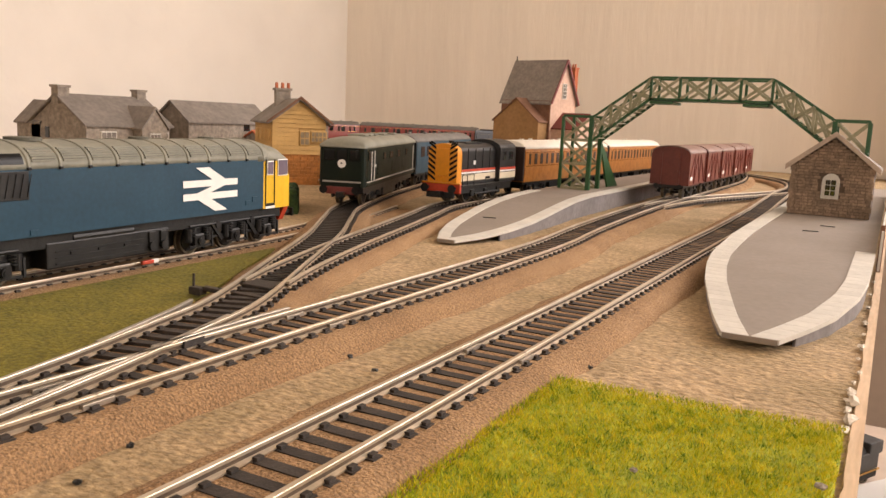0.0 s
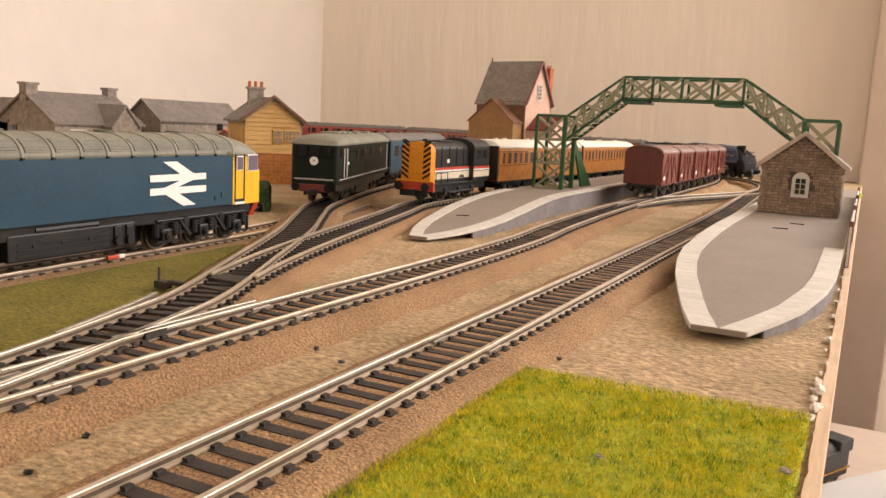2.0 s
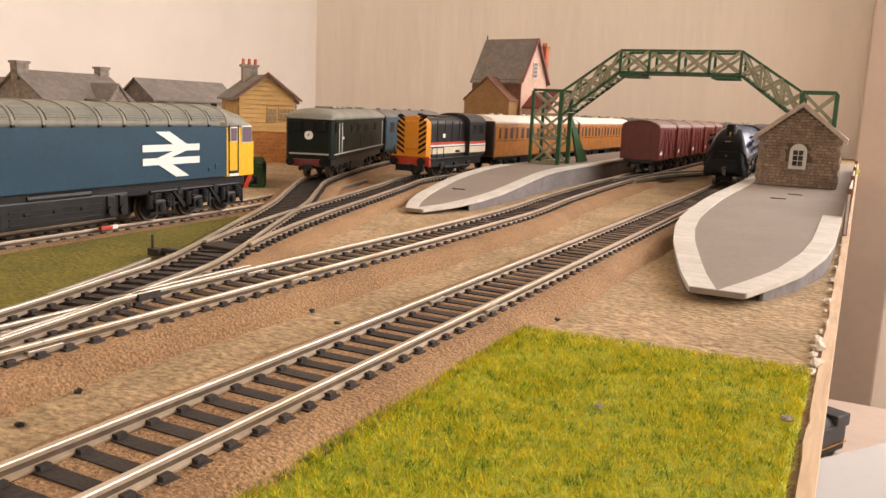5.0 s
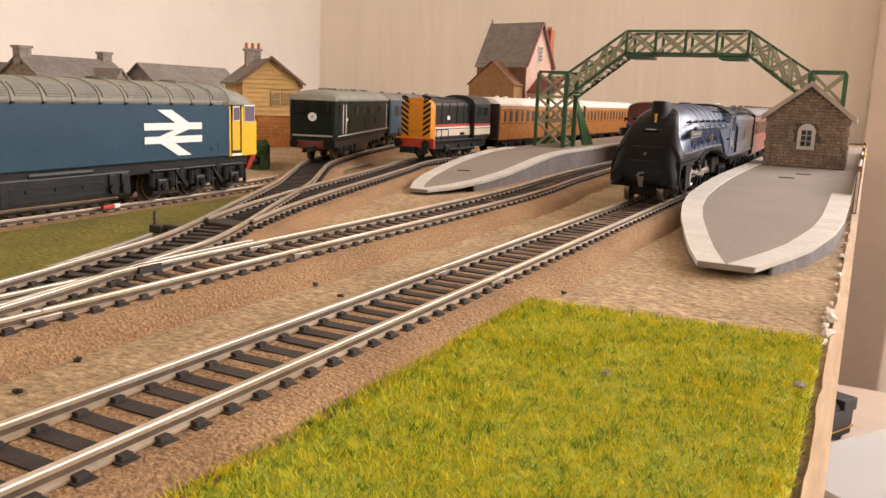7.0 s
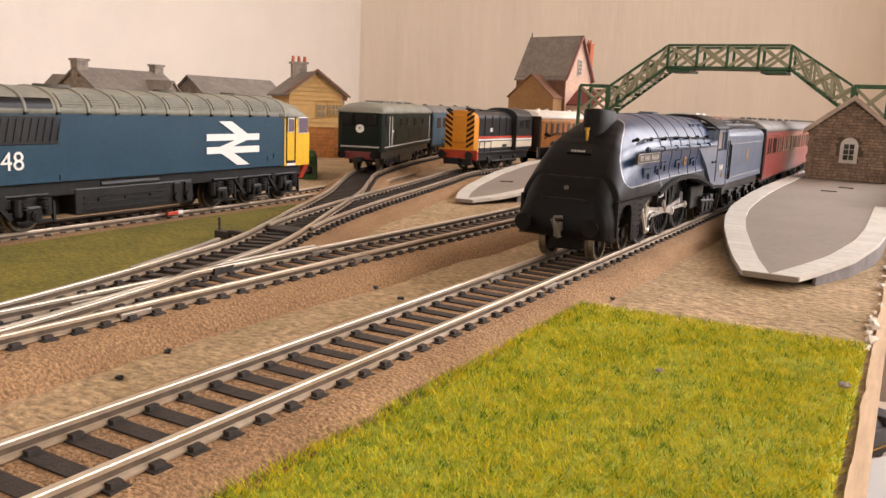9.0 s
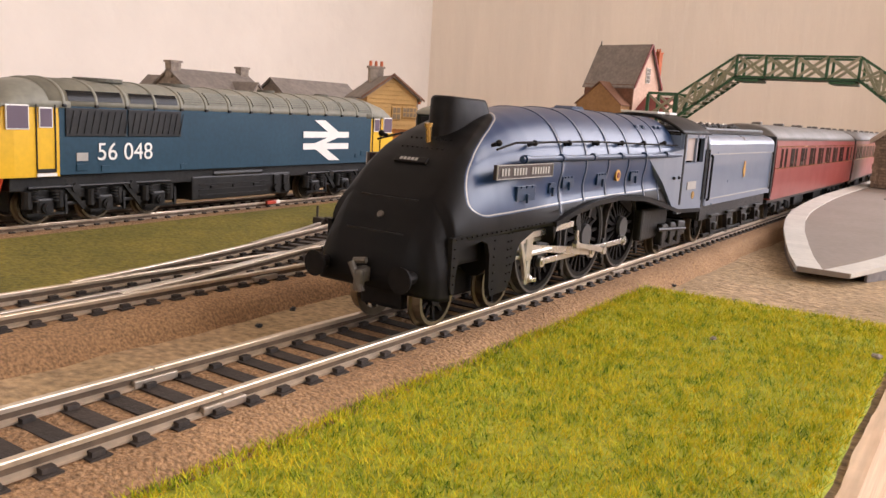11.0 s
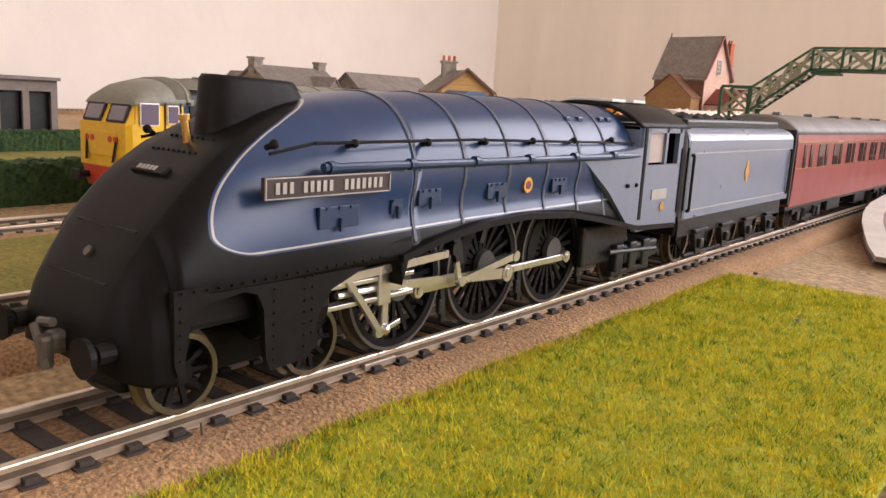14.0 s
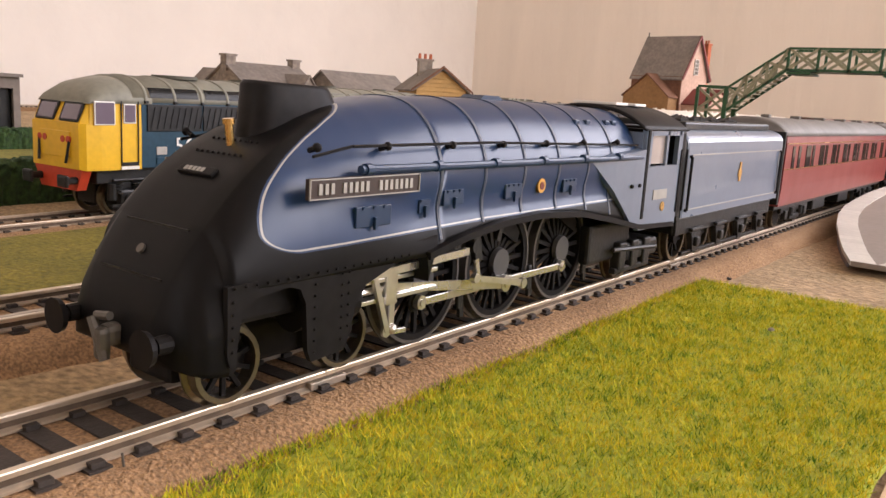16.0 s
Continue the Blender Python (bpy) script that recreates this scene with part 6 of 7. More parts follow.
def platform(name, label, tab, y0, y1, cope_l, cope_r, wall_dir):
    """tab rows: y, x of left edge, x of right edge, z of the top."""
    th = empty(name, None, label, "platform")
    ys = [y for y in np.linspace(y0, y1, 60)]
    bm = B()
    E = [edge_at(tab, y) for y in ys]
    outline_sheet(bm, [(e[0], y, e[2] - 0.0003) for e, y in zip(E, ys)], [(e[1], y, e[2] - 0.0003) for e, y in zip(E, ys)], 0.0016)
    part("deck", bm, M_CARD, th, "grey-brown card platform surface")
    for k, (width, yend) in enumerate((cope_l, cope_r)):
        if not width:
            continue
        y = y0 - 0.0004
        while y < min(yend, y1):
            e0, e1 = edge_at(tab, y), edge_at(tab, y + 0.0072)
            bm = B()
            s = 1 if k == 0 else -1
            def inner(e, yy):
                lim = (e[0] + e[1]) / 2 if e[1] - e[0] < 2 * width else None
                x = e[k] + s * width
                return x if lim is None else (min(x, lim) if s > 0 else max(x, lim))
            q = [(e0[k] - s * 0.0003, y), (e1[k] - s * 0.0003, y + 0.0069), (inner(e1, y), y + 0.0069), (inner(e0, y), y)]
            zz = [e0[2], e1[2], e1[2], e0[2]]
            v0 = [bm.verts.new((a, b, z - 0.0016)) for (a, b), z in zip(q, zz)]
            v1 = [bm.verts.new((a, b, z + 0.0002)) for (a, b), z in zip(q, zz)]
            fs = [bm.faces.new(v0), bm.faces.new(v1)] + [bm.faces.new((v0[i], v0[(i + 1) % 4], v1[(i + 1) % 4], v1[i])) for i in range(4)]
            bmesh.ops.recalc_face_normals(bm, faces=fs)
            part("coping_slab", bm, M_COPING, th)
            y += 0.0072
    e = edge_at(tab, y0)
    bm = B()
    box(bm, (e[0] + e[1]) / 2, y0 - 0.0009, e[2] - 0.0009, e[1] - e[0] - 0.0004, 0.0006, 0.0020)
    part("front_edge", bm, M_CARD, th, "cut brown card edge of the ramp")
    for k in (0, 1):
        bm = B()
        s = 1 if k == 0 else -1
        yy = [y for y in ys if edge_at(tab, y)[2] > -0.0035]
        rg = []
        for y in yy:
            e = edge_at(tab, y)
            rg.append([(e[k] + s * 0.001, y, e[2] - 0.0016), (e[k] + s * 0.002, y, e[2] - 0.0016), (e[k] + s * 0.002, y, -0.0095), (e[k] + s * 0.001, y, -0.0095)])
        if len(rg) > 1:
            loft(bm, rg)
            part("face_wall", bm, M_PLATWALL, th, "grey card platform face")
    return th


T_R = [(0.081, 0.0510, 0.0700, -0.0036), (0.10, 0.0445, 0.0775, -0.0024), (0.122, 0.0385, 0.0849, -0.0010), (0.158, 0.0295, 0.0915, 0.0014), (0.187, 0.0242, 0.0938, 0.0033), (0.216, 0.0210, 0.0942, 0.0050), (0.25, 0.0200, 0.0944, 0.0064), (0.29, 0.0195, 0.0945, 0.0076), (0.33, 0.0195, 0.0945, 0.0082), (0.9, 0.0190, 0.0945, 0.0082)]
platform("end_platform", "grey card station platform with white slabbed edges", T_R, 0.081, 0.88, (0.0092, 0.9), (0.0092, 0.265), 1)
T_I = [(0.212, -0.139, -0.127, -0.0052), (0.235, -0.150, -0.1185, -0.0040), (0.265, -0.160, -0.1145, -0.0024), (0.30, -0.168, -0.1140, -0.0004), (0.335, -0.1745, -0.1160, 0.0020), (0.37, -0.178, -0.1185, 0.0045), (0.41, -0.180, -0.1215, 0.0068), (0.45, -0.181, -0.1235, 0.0078), (0.55, -0.1815, -0.1250, 0.0080), (0.75, -0.1835, -0.131, 0.0080), (1.05, -0.184, -0.138, 0.0080)]
platform("island_platform", "grey card island platform with ramped white edges", T_I, 0.212, 1.04, (0.0085, 0.45), (0.0085, 1.1), -1)
for x, y, rz in ((0.057, 0.335, 8), (0.064, 0.375, -6), (-0.146, 0.298, 20)):
    bm = B()
    box(bm, 0, 0, 0, 0.009, 0.0009, 0.0005)
    zz = 0.0083 if x > 0 else edge_at(T_I, y)[2] + 0.0001
    tagged(link("slot_mark", bm, M_MATT), "dark slot in the platform card", "slot").matrix_basis = pose(x, y, zz, 0, 0, rz)

# low fence along the board edge
def back_fence():
    th = empty("platform_fence", None, "white card fence at the back of the platform", "fence")
    bm = B()
    box(bm, 0.0968, 0.50, 0.0085, 0.0012, 0.47, 0.021)
    part("panel", bm, M_COPING, th)
    for y in (0.27, 0.40, 0.53, 0.66):
        bm = B()
        box(bm, 0.0968, y, 0.0095, 0.0022, 0.0022, 0.025, 0.0003)
        part("post", bm, M_BROWNBRICK, th)


back_fence()


# ---- footbridge ----
def footbridge():
    th = empty("footbridge", None, "green and cream lattice station footbridge over the tracks", "footbridge")
    y0, y1 = 0.500, 0.528
    g, c = M_BRIDGEGREEN, M_BRIDGECREAM

    def bar(name, a, b, w, m, parent=th):
        bm = B()
        beam(bm, a, b, w, w)
        return part(name, bm, m, parent)

    xl0, xl1, xt0, xt1, xr0, xr1 = -0.1720, -0.1450, -0.0940, 0.0050, 0.0535, 0.0780
    zb, ztow, zlow, zhi = 0.0080, 0.0735, 0.0915, 0.1100
    for y in (y0, y1):
        # left and right towers
        for xa, xb, zt in ((xl0, xl1, ztow), (xr0, xr1, 0.0785)):
            for x in (xa, xb):
                bar("tower_post", (x, y, zb), (x, y, zt), 0.0036 if x in (xl1, xr0) else 0.0026, g)
            lev = [zb, zb + (zt - zb) * 0.34, zb + (zt - zb) * 0.67, zt]
            for i, z in enumerate(lev):
                bar("tower_rail", (xa, y, z + 0.0008), (xb, y, z + 0.0008), 0.0022, g if i == 3 else c)
            for z0, z1 in zip(lev, lev[1:]):
                bar("tower_brace", (xa, y, z0), (xb, y, z1), 0.0021, c)
                bar("tower_brace", (xb, y + 0.0006, z0), (xa, y + 0.0006, z1), 0.0021, c)
        # flights and span
        for a, b, n in (((xl1, 0.0520, ztow), (xt0, zlow, zhi), 3), ((xt0, zlow, zhi), (xt1, zlow, zhi), 4), ((xt1, zlow, zhi), (xr0, 0.0560, 0.0785), 3)):
            bar("bottom_chord", (a[0], y, a[1]), (b[0], y, b[1]), 0.0022, g)
            bar("top_chord", (a[0], y, a[2]), (b[0], y, b[2]), 0.0019, g)
            for k in range(n + 1):
                u = k / n
                x, zl, zh = a[0] + (b[0] - a[0]) * u, a[1] + (b[1] - a[1]) * u, a[2] + (b[2] - a[2]) * u
                if n == 4 or 0 < k < n:
                    bar("vertical", (x, y, zl), (x, y, zh), 0.0022, g if n == 4 else c)
                if k < n:
                    u2 = (k + 1) / n
                    x2, zl2, zh2 = a[0] + (b[0] - a[0]) * u2, a[1] + (b[1] - a[1]) * u2, a[2] + (b[2] - a[2]) * u2
                    bar("lattice_bar", (x, y, zl), (x2, y, zh2), 0.0022, c)
                    bar("lattice_bar", (x, y + 0.0006, zh), (x2, y + 0.0006, zl2), 0.0022, c)
            if n == 3:
                bar("mid_rail", (a[0], y, (a[1] + a[2]) / 2), (b[0], y, (b[1] + b[2]) / 2), 0.0010, c)
    bm = B()
    box(bm, (xt0 + xt1) / 2, (y0 + y1) / 2, zlow - 0.0002, xt1 - xt0, y1 - y0, 0.0016)
    part("span_deck", bm, g, th)
    for x in (xt0 + 0.010, xt1 - 0.012):
        bm = B()
        box(bm, x, (y0 + y1) / 2, zlow - 0.0028, 0.020, y1 - y0 + 0.004, 0.0022, 0.0003)
        part("span_bearer", bm, g, th)
    for (xa, za), (xb, zb2) in (((xl1, 0.0530), (xt0, zlow)), ((xr0, 0.0570), (xt1, zlow))):
        n = 11
        for k in range(n):
            u = (k + 0.5) / n
            bm = B()
            box(bm, xa + (xb - xa) * u, (y0 + y1) / 2, za + (zb2 - za) * u + 0.0006, abs(xb - xa) / n * 1.05, y1 - y0 - 0.002, 0.0009)
            part("tread", bm, c, th)
    # rear stair wing down to the platform
    for x0 in (-0.1460, 0.0560):
        bm = B()
        prism(bm, [(y1, 0.0500), (y1 + 0.006, 0.0500), (y1 + 0.062, 0.0080), (y1 + 0.030, 0.0080)], 0.0016, "x", x0)
        part("stair_wing", bm, g, th, "dark green stair side")


footbridge()


# ---- stone hut on the platform ----
def stone_hut():
    th = empty("stone_hut", pose(0.0585, 0.449, 0.0082), "small brown stone platform hut with arched window", "hut")
    W, D, ze, zp = 0.0555, 0.060, 0.0370, 0.0575
    bm = B()
    prism(bm, [(-W / 2, 0), (W / 2, 0), (W / 2, ze), (0, zp), (-W / 2, ze)], D, "y", 0.0008)
    part("wall", bm, M_MORTAR, th, "brown stone walls")
    rnd = random.Random(5)
    # stones on the gable that faces out
    h = 0.00225
    z = 0.0002
    row = 0
    while z < zp - 0.002:
        half = W / 2 if z < ze else W / 2 * (zp - z - 0.0016) / (zp - ze)
        x = -half
        while x < half - 0.0012:
            wl = min(rnd.uniform(0.0030, 0.0062), half - x)
            cx = x + wl / 2
            inwin = abs(cx) < 0.0062 + wl / 2 - 0.0008 and 0.0128 < z + h / 2 < 0.0315
            if not inwin and wl > 0.001:
                bm = B()
                box(bm, cx, 0.0005, z + h / 2, wl - 0.00035, 0.0010 + rnd.uniform(0, 0.0004), h - 0.0003)
                part("stone", bm, M_HUTSTONE, th)
            x += wl
        z += h
        row += 1
    # window
    bm = B()
    ring = [(-0.0060, 0.0130), (0.0060, 0.0130)] + [(0.0060 * math.cos(a), 0.0255 + 0.0062 * math.sin(a)) for a in np.linspace(0, math.pi, 12)]
    prism(bm, ring, 0.0014, "y", -0.0004)
    wn = part("window_surround", bm, M_COPING, th, "pale arched window surround")
    for cx in (-0.0019, 0.0019):
        for cz in (0.0172, 0.0212, 0.0252):
            bm = B()
            box(bm, cx, -0.0006, cz, 0.0031, 0.0008, 0.0034)
            part("pane", bm, M_GLASS, wn)
    for x in (-W / 2 + 0.0012, W / 2 - 0.0012):
        for k in range(8):
            bm = B()
            box(bm, x, 0.0004, 0.0024 + 0.0046 * k, 0.0040 if k % 2 else 0.0026, 0.0020, 0.0042, 0.0002)
            part("quoin", bm, M_HUTSTONE, th)
    for sgn in (-1, 1):
        bm = B()
        ov = 0.0042
        sl = (zp - ze) / (W / 2)
        prism(bm, [(0, zp), (sgn * (W / 2 + ov), ze - ov * sl), (sgn * (W / 2 + ov), ze - ov * sl + 0.0020), (0, zp + 0.0024)], D + 0.006, "y", -0.002)
        part("roof_slope", bm, M_SLATE, th, "grey slate roof")
        bm = B()
        prism(bm, [(0, zp + 0.0012), (sgn * (W / 2 + ov), ze - ov * sl - 0.0012), (sgn * (W / 2 + ov), ze - ov * sl + 0.0030), (0, zp + 0.0048)], 0.0018, "y", -0.0042)
        part("barge_board", bm, mat("barge_paint", (0.48, 0.38, 0.30), 0.7), th, "pale barge board")


stone_hut()


# ---- buildings beyond ----
def window_unit(th, m, w, h, nx=2, nz=2, frame_mat=None, pane=None):
    bm = B()
    box(bm, 0, 0, 0, w, 0.0016, h, 0.0002)
    fr = part("window", bm, frame_mat or M_COPING, th)
    fr.matrix_basis = m
    for i in range(nx):
        for j in range(nz):
            bm = B()
            pw, ph = (w - 0.0012) / nx, (h - 0.0012) / nz
            box(bm, -w / 2 + 0.0006 + pw * (i + 0.5), -0.0006, -h / 2 + 0.0006 + ph * (j + 0.5), pw - 0.0007, 0.0010, ph - 0.0007)
            part("pane", bm, pane or M_GREYPANE, fr)


def gable_block(th, name, x0, x1, y0, y1, zb, ze, zp, wallm, roofm, ridge="x", ov=0.003):
    """Walls with a pitched roof; the ridge runs along x or y."""
    bm = B()
    if ridge == "y":
        prism(bm, [(x0, zb), (x1, zb), (x1, ze), ((x0 + x1) / 2, zp), (x0, ze)], y1 - y0, "y", y0)
    else:
        prism(bm, [(y0, zb), (y1, zb), (y1, ze), ((y0 + y1) / 2, zp), (y0, ze)], x1 - x0, "x", x0)
    part(name, bm, wallm, th)
    a0, a1 = (x0, x1) if ridge == "y" else (y0, y1)
    l0, l1 = (y0, y1) if ridge == "y" else (x0, x1)
    mid, sl = (a0 + a1) / 2, (zp - ze) / ((a1 - a0) / 2)
    for e in (a0 - ov, a1 + ov):
        bm = B()
        prism(bm, [(mid, zp + 0.0002), (e, ze - ov * sl), (e, ze - ov * sl + 0.0016), (mid, zp + 0.0022)], l1 - l0 + 2 * ov, "y" if ridge == "y" else "x", l0 - ov)
        part("roof_slope", bm, roofm, th)


def chimney(th, x, y, z0, z1, w, m, pots=0, potm=None):
    bm = B()
    box(bm, x, y, (z0 + z1) / 2, w, w * 0.8, z1 - z0)
    box(bm, x, y, z1 - 0.001, w * 1.2, w, 0.002)
    c = part("chimney", bm, m, th)
    for k in range(pots):
        bm = B()
        cyl(bm, (x + (k - (pots - 1) / 2) * w * 0.42, y, z1), (x + (k - (pots - 1) / 2) * w * 0.42, y, z1 + 0.005), 0.0016, 0.0013, n=10)
        part("chimney_pot", bm, potm or M_TERRA, c)


ZG = -0.0085


def set_back(th, k, right=0.0, up=0.0, eye=(0.100, -0.225, 0.053)):
    """Stands a building k times further off from the board's near corner, and as much larger."""
    p = th.matrix_basis.translation
    d = Vector((p.x - eye[0], p.y - eye[1], 0)).normalized()
    side = Vector((d.y, -d.x, 0)) * right + Vector((0, 0, up))
    th.matrix_basis = Matrix.Translation(side) @ Matrix.Translation(eye) @ Matrix.Scale(k, 4) @ Matrix.Translation([-a for a in eye]) @ th.matrix_basis


def cottage():
    th = empty("stone_cottage", pose(-0.50, 0.282, 0, 0, 0, 90), "grey stone model cottage with slate roof and two chimneys", "cottage")
    # front faces local -y; local x runs along the front
    gable_block(th, "wall", -0.046, 0.044, 0.0, 0.072, ZG, 0.0515, 0.0745, M_STONE, M_SLATE, "x")
    gable_block(th, "porch_wing", 0.002, 0.030, -0.012, 0.02, ZG, 0.0500, 0.0665, M_STONE, M_SLATE, "y", 0.002)
    gable_block(th, "rear_wing", -0.046, -0.010, 0.060, 0.092, ZG, 0.0510, 0.0680, M_STONE, M_SLATE, "y", 0.002)
    chimney(th, -0.043, 0.036, 0.068, 0.0835, 0.0110, M_STONE)
    chimney(th, 0.040, 0.036, 0.068, 0.0835, 0.0100, M_STONE)
    for x, y, z, w, h in ((-0.024, -0.0004, 0.040, 0.016, 0.012), (0.016, -0.0124, 0.040, 0.012, 0.010), (0.038, -0.0004, 0.040, 0.008, 0.011), (-0.024, -0.0004, 0.012, 0.016, 0.013), (0.016, -0.0124, 0.010, 0.010, 0.02)):
        window_unit(th, pose(x, y, z), w, h, 3 if w > 0.01 else 2, 2)
    bm = B()
    box(bm, 0, 0, 0, 0.005, 0.001, 0.009)
    o = part("window", bm, M_GLASS, th)
    o.matrix_basis = pose(-0.0463, 0.050, 0.043, 0, 0, 90)
    set_back(th, 1.2, 0.008, -0.0075)


def barn():
    th = empty("stone_barn", pose(-0.50, 0.408, 0, 0, 0, 90), "plain grey stone barn with slate roof", "barn")
    gable_block(th, "wall", -0.056, 0.058, 0.0, 0.045, ZG, 0.0530, 0.0700, M_STONE, M_SLATE, "x")
    bm = B()
    box(bm, 0.024, -0.0003, 0.0475, 0.008, 0.001, 0.007)
    part("window", bm, M_GLASS, th)
    gable_block(th, "lean_to", 0.022, 0.062, -0.020, -0.001, ZG, 0.0380, 0.0435, M_STONE, M_TERRA, "x", 0.002)
    bm = B()
    rg = [(0.030, 0.0), (0.030, 0.026)] + [(0.041 - 0.011 * math.cos(a), 0.026 + 0.007 * math.sin(a)) for a in np.linspace(0.2, math.pi - 0.2, 8)] + [(0.052, 0.026), (0.052, 0.0)]
    prism(bm, rg, 0.001, "y", -0.0208)
    part("arched_door", bm, M_MATT, th)
    set_back(th, 1.2, 0.006, -0.003)


cottage()
barn()


def signal_box():
    th = empty("signal_box", pose(-0.3555, 0.352, 0, 0, 0, 52), "timber signal box on an orange brick base", "signal box")
    W, D = 0.047, 0.080
    gable_block(th, "brick_base", -W / 2, W / 2, 0.0, D, ZG, 0.0265, 0.0268, M_ORANGEBRICK, M_ORANGEBRICK, "y", 0.0)
    rnd = random.Random(3)
    z = ZG + 0.001
    r = 0
    while z < 0.0255:
        x = -W / 2 - (0.003 if r % 2 else 0)
        while x < W / 2:
            a, b = max(x, -W / 2), min(x + 0.0062, W / 2)
            if b - a > 0.001:
                bm = B()
                box(bm, (a + b) / 2, -0.0002, z + 0.0014, b - a - 0.0004, 0.0012, 0.0026)
                part("brick", bm, M_ORANGEBRICK, th)
            x += 0.0062
        z += 0.0030
        r += 1
    gable_block(th, "timber_wall", -W / 2, W / 2, 0.0, D, 0.0266, 0.0560, 0.0735, M_PLANK, M_SLATE, "y", 0.004)
    z = 0.0275
    while z < 0.072:
        half = W / 2 if z < 0.056 else W / 2 * (0.0735 - z) / (0.0735 - 0.056)
        if half > 0.003:
            for a, b in (((-half, half),) if not 0.034 < z < 0.0495 else ((-half, -0.0005), (0.0245, half))):
                if b - a > 0.002:
                    bm = B()
                    prism(bm, [(-0.0004, z), (-0.0016, z), (-0.0009, z + 0.0036), (-0.0004, z + 0.0036)], b - a, "x", a)
                    part("weatherboard", bm, M_PLANK, th)
        z += 0.0038
    window_unit(th, pose(0.0045, -0.0012, 0.0415), 0.009, 0.0125, 2, 2, M_PLANK, M_TANPANE)
    window_unit(th, pose(0.0170, -0.0012, 0.0430), 0.0145, 0.0100, 4, 2, M_PLANK, M_TANPANE)
    for sgn in (-1, 1):
        bm = B()
        prism(bm, [(0, 0.0752), (sgn * (W / 2 + 0.006), 0.0532), (sgn * (W / 2 + 0.006), 0.0552), (0, 0.0775)], 0.0014, "y", -0.0058)
        part("barge_board", bm, M_BROWNBRICK, th)
        for k in range(4):
            bm = B()
            window_unit(th, pose(sgn * (W / 2 + 0.0004), 0.012 + 0.018 * k, 0.043, 0, 0, 90), 0.014, 0.010, 3, 2, M_PLANK, M_TANPANE)
            bm.free()
    chimney(th, -0.003, 0.057, 0.060, 0.0850, 0.0130, M_STONE, 3, M_TERRA)
    gable_block(th, "rear_wing", W / 2 - 0.004, W / 2 + 0.016, 0.050, 0.085, ZG, 0.053, 0.062, M_STONE, M_TERRA, "y", 0.002)
    set_back(th, 1.18, -0.004, 0.0)


signal_box()


def station_house():
    th = empty("station_house", pose(-0.3731, 0.8815, 0, 0, 0, -14), "tall pink-rendered station house with steep slate roof", "house")
    gable_block(th, "wall", -0.046, 0.042, 0.0, 0.060, ZG, 0.0975, 0.1540, M_PINK, M_SLATE, "x", 0.003)
    bm = B()
    box(bm, -0.002, -0.0006, 0.045, 0.0876, 0.0012, 0.105)
    part("brick_front", bm, M_BROWNBRICK, th)
    gable_block(th, "front_wing", -0.042, 0.038, -0.022, 0.0, ZG, 0.0680, 0.0985, M_TAN, M_BROWNBRICK, "y", 0.002)
    window_unit(th, pose(0.0425, 0.030, 0.112, 0, 0, 90), 0.010, 0.022, 2, 4)
    window_unit(th, pose(0.0425, 0.030, 0.060, 0, 0, 90), 0.012, 0.022, 2, 4)
    for s, e in ((-1, 0.0), (1, 0.060)):
        bm = B()
        beam(bm, (0.0458, 0.030, 0.1555), (0.0458, 0.030 + s * 0.034, 0.0935), 0.0016, 0.0030)
        part("barge_board", bm, M_DARKRED, th, "dark red barge board")
    chimney(th, 0.032, 0.066, 0.09, 0.148, 0.010, M_TERRA, 2)
    bm = B()
    beam(bm, (-0.046, 0.030, 0.155), (-0.046, 0.030, 0.162), 0.0012, 0.0012)
    part("finial", bm, M_MATT, th)
    gable_block(th, "side_wing", 0.042, 0.086, 0.005, 0.055, ZG, 0.060, 0.080, M_PINK, M_DARKRED, "x", 0.002)


station_house()


def garage():
    th = empty("double_garage", pose(-0.52, 0.012, 0, 0, 0, 90), "grey concrete double garage with dark open bays", "garage")
    concrete = mat("garage_concrete", (0.20, 0.165, 0.14), 0.85, 0, 0.1, 200)
    for nm, *dims in [("pillar", x, 0.0015, 0.010, 0.005, 0.003, 0.052) for x in (-0.0215, 0.0, 0.0215)] + \
            [("side_wall", x, 0.0315, 0.018, 0.002, 0.057, 0.053) for x in (-0.023, 0.023)] + \
            [("back_wall", 0, 0.061, 0.018, 0.048, 0.002, 0.053), ("lintel", 0, 0.0015, 0.0405, 0.048, 0.003, 0.009)]:
        bm = B()
        box(bm, *dims)
        part(nm, bm, concrete, th)
    bm = B()
    box(bm, 0, 0.029, 0.0456, 0.050, 0.066, 0.0024)
    part("roof", bm, M_SLATE, th)
    # the bays stand open: a black sheet in each paints the shade inside
    for x in (-0.0108, 0.0108):
        bm = B()
        box(bm, x, 0.006, 0.0135, 0.0165, 0.001, 0.044)
        part("door", bm, M_MATT, th, "dark sheet for the shade in an open bay")


garage()


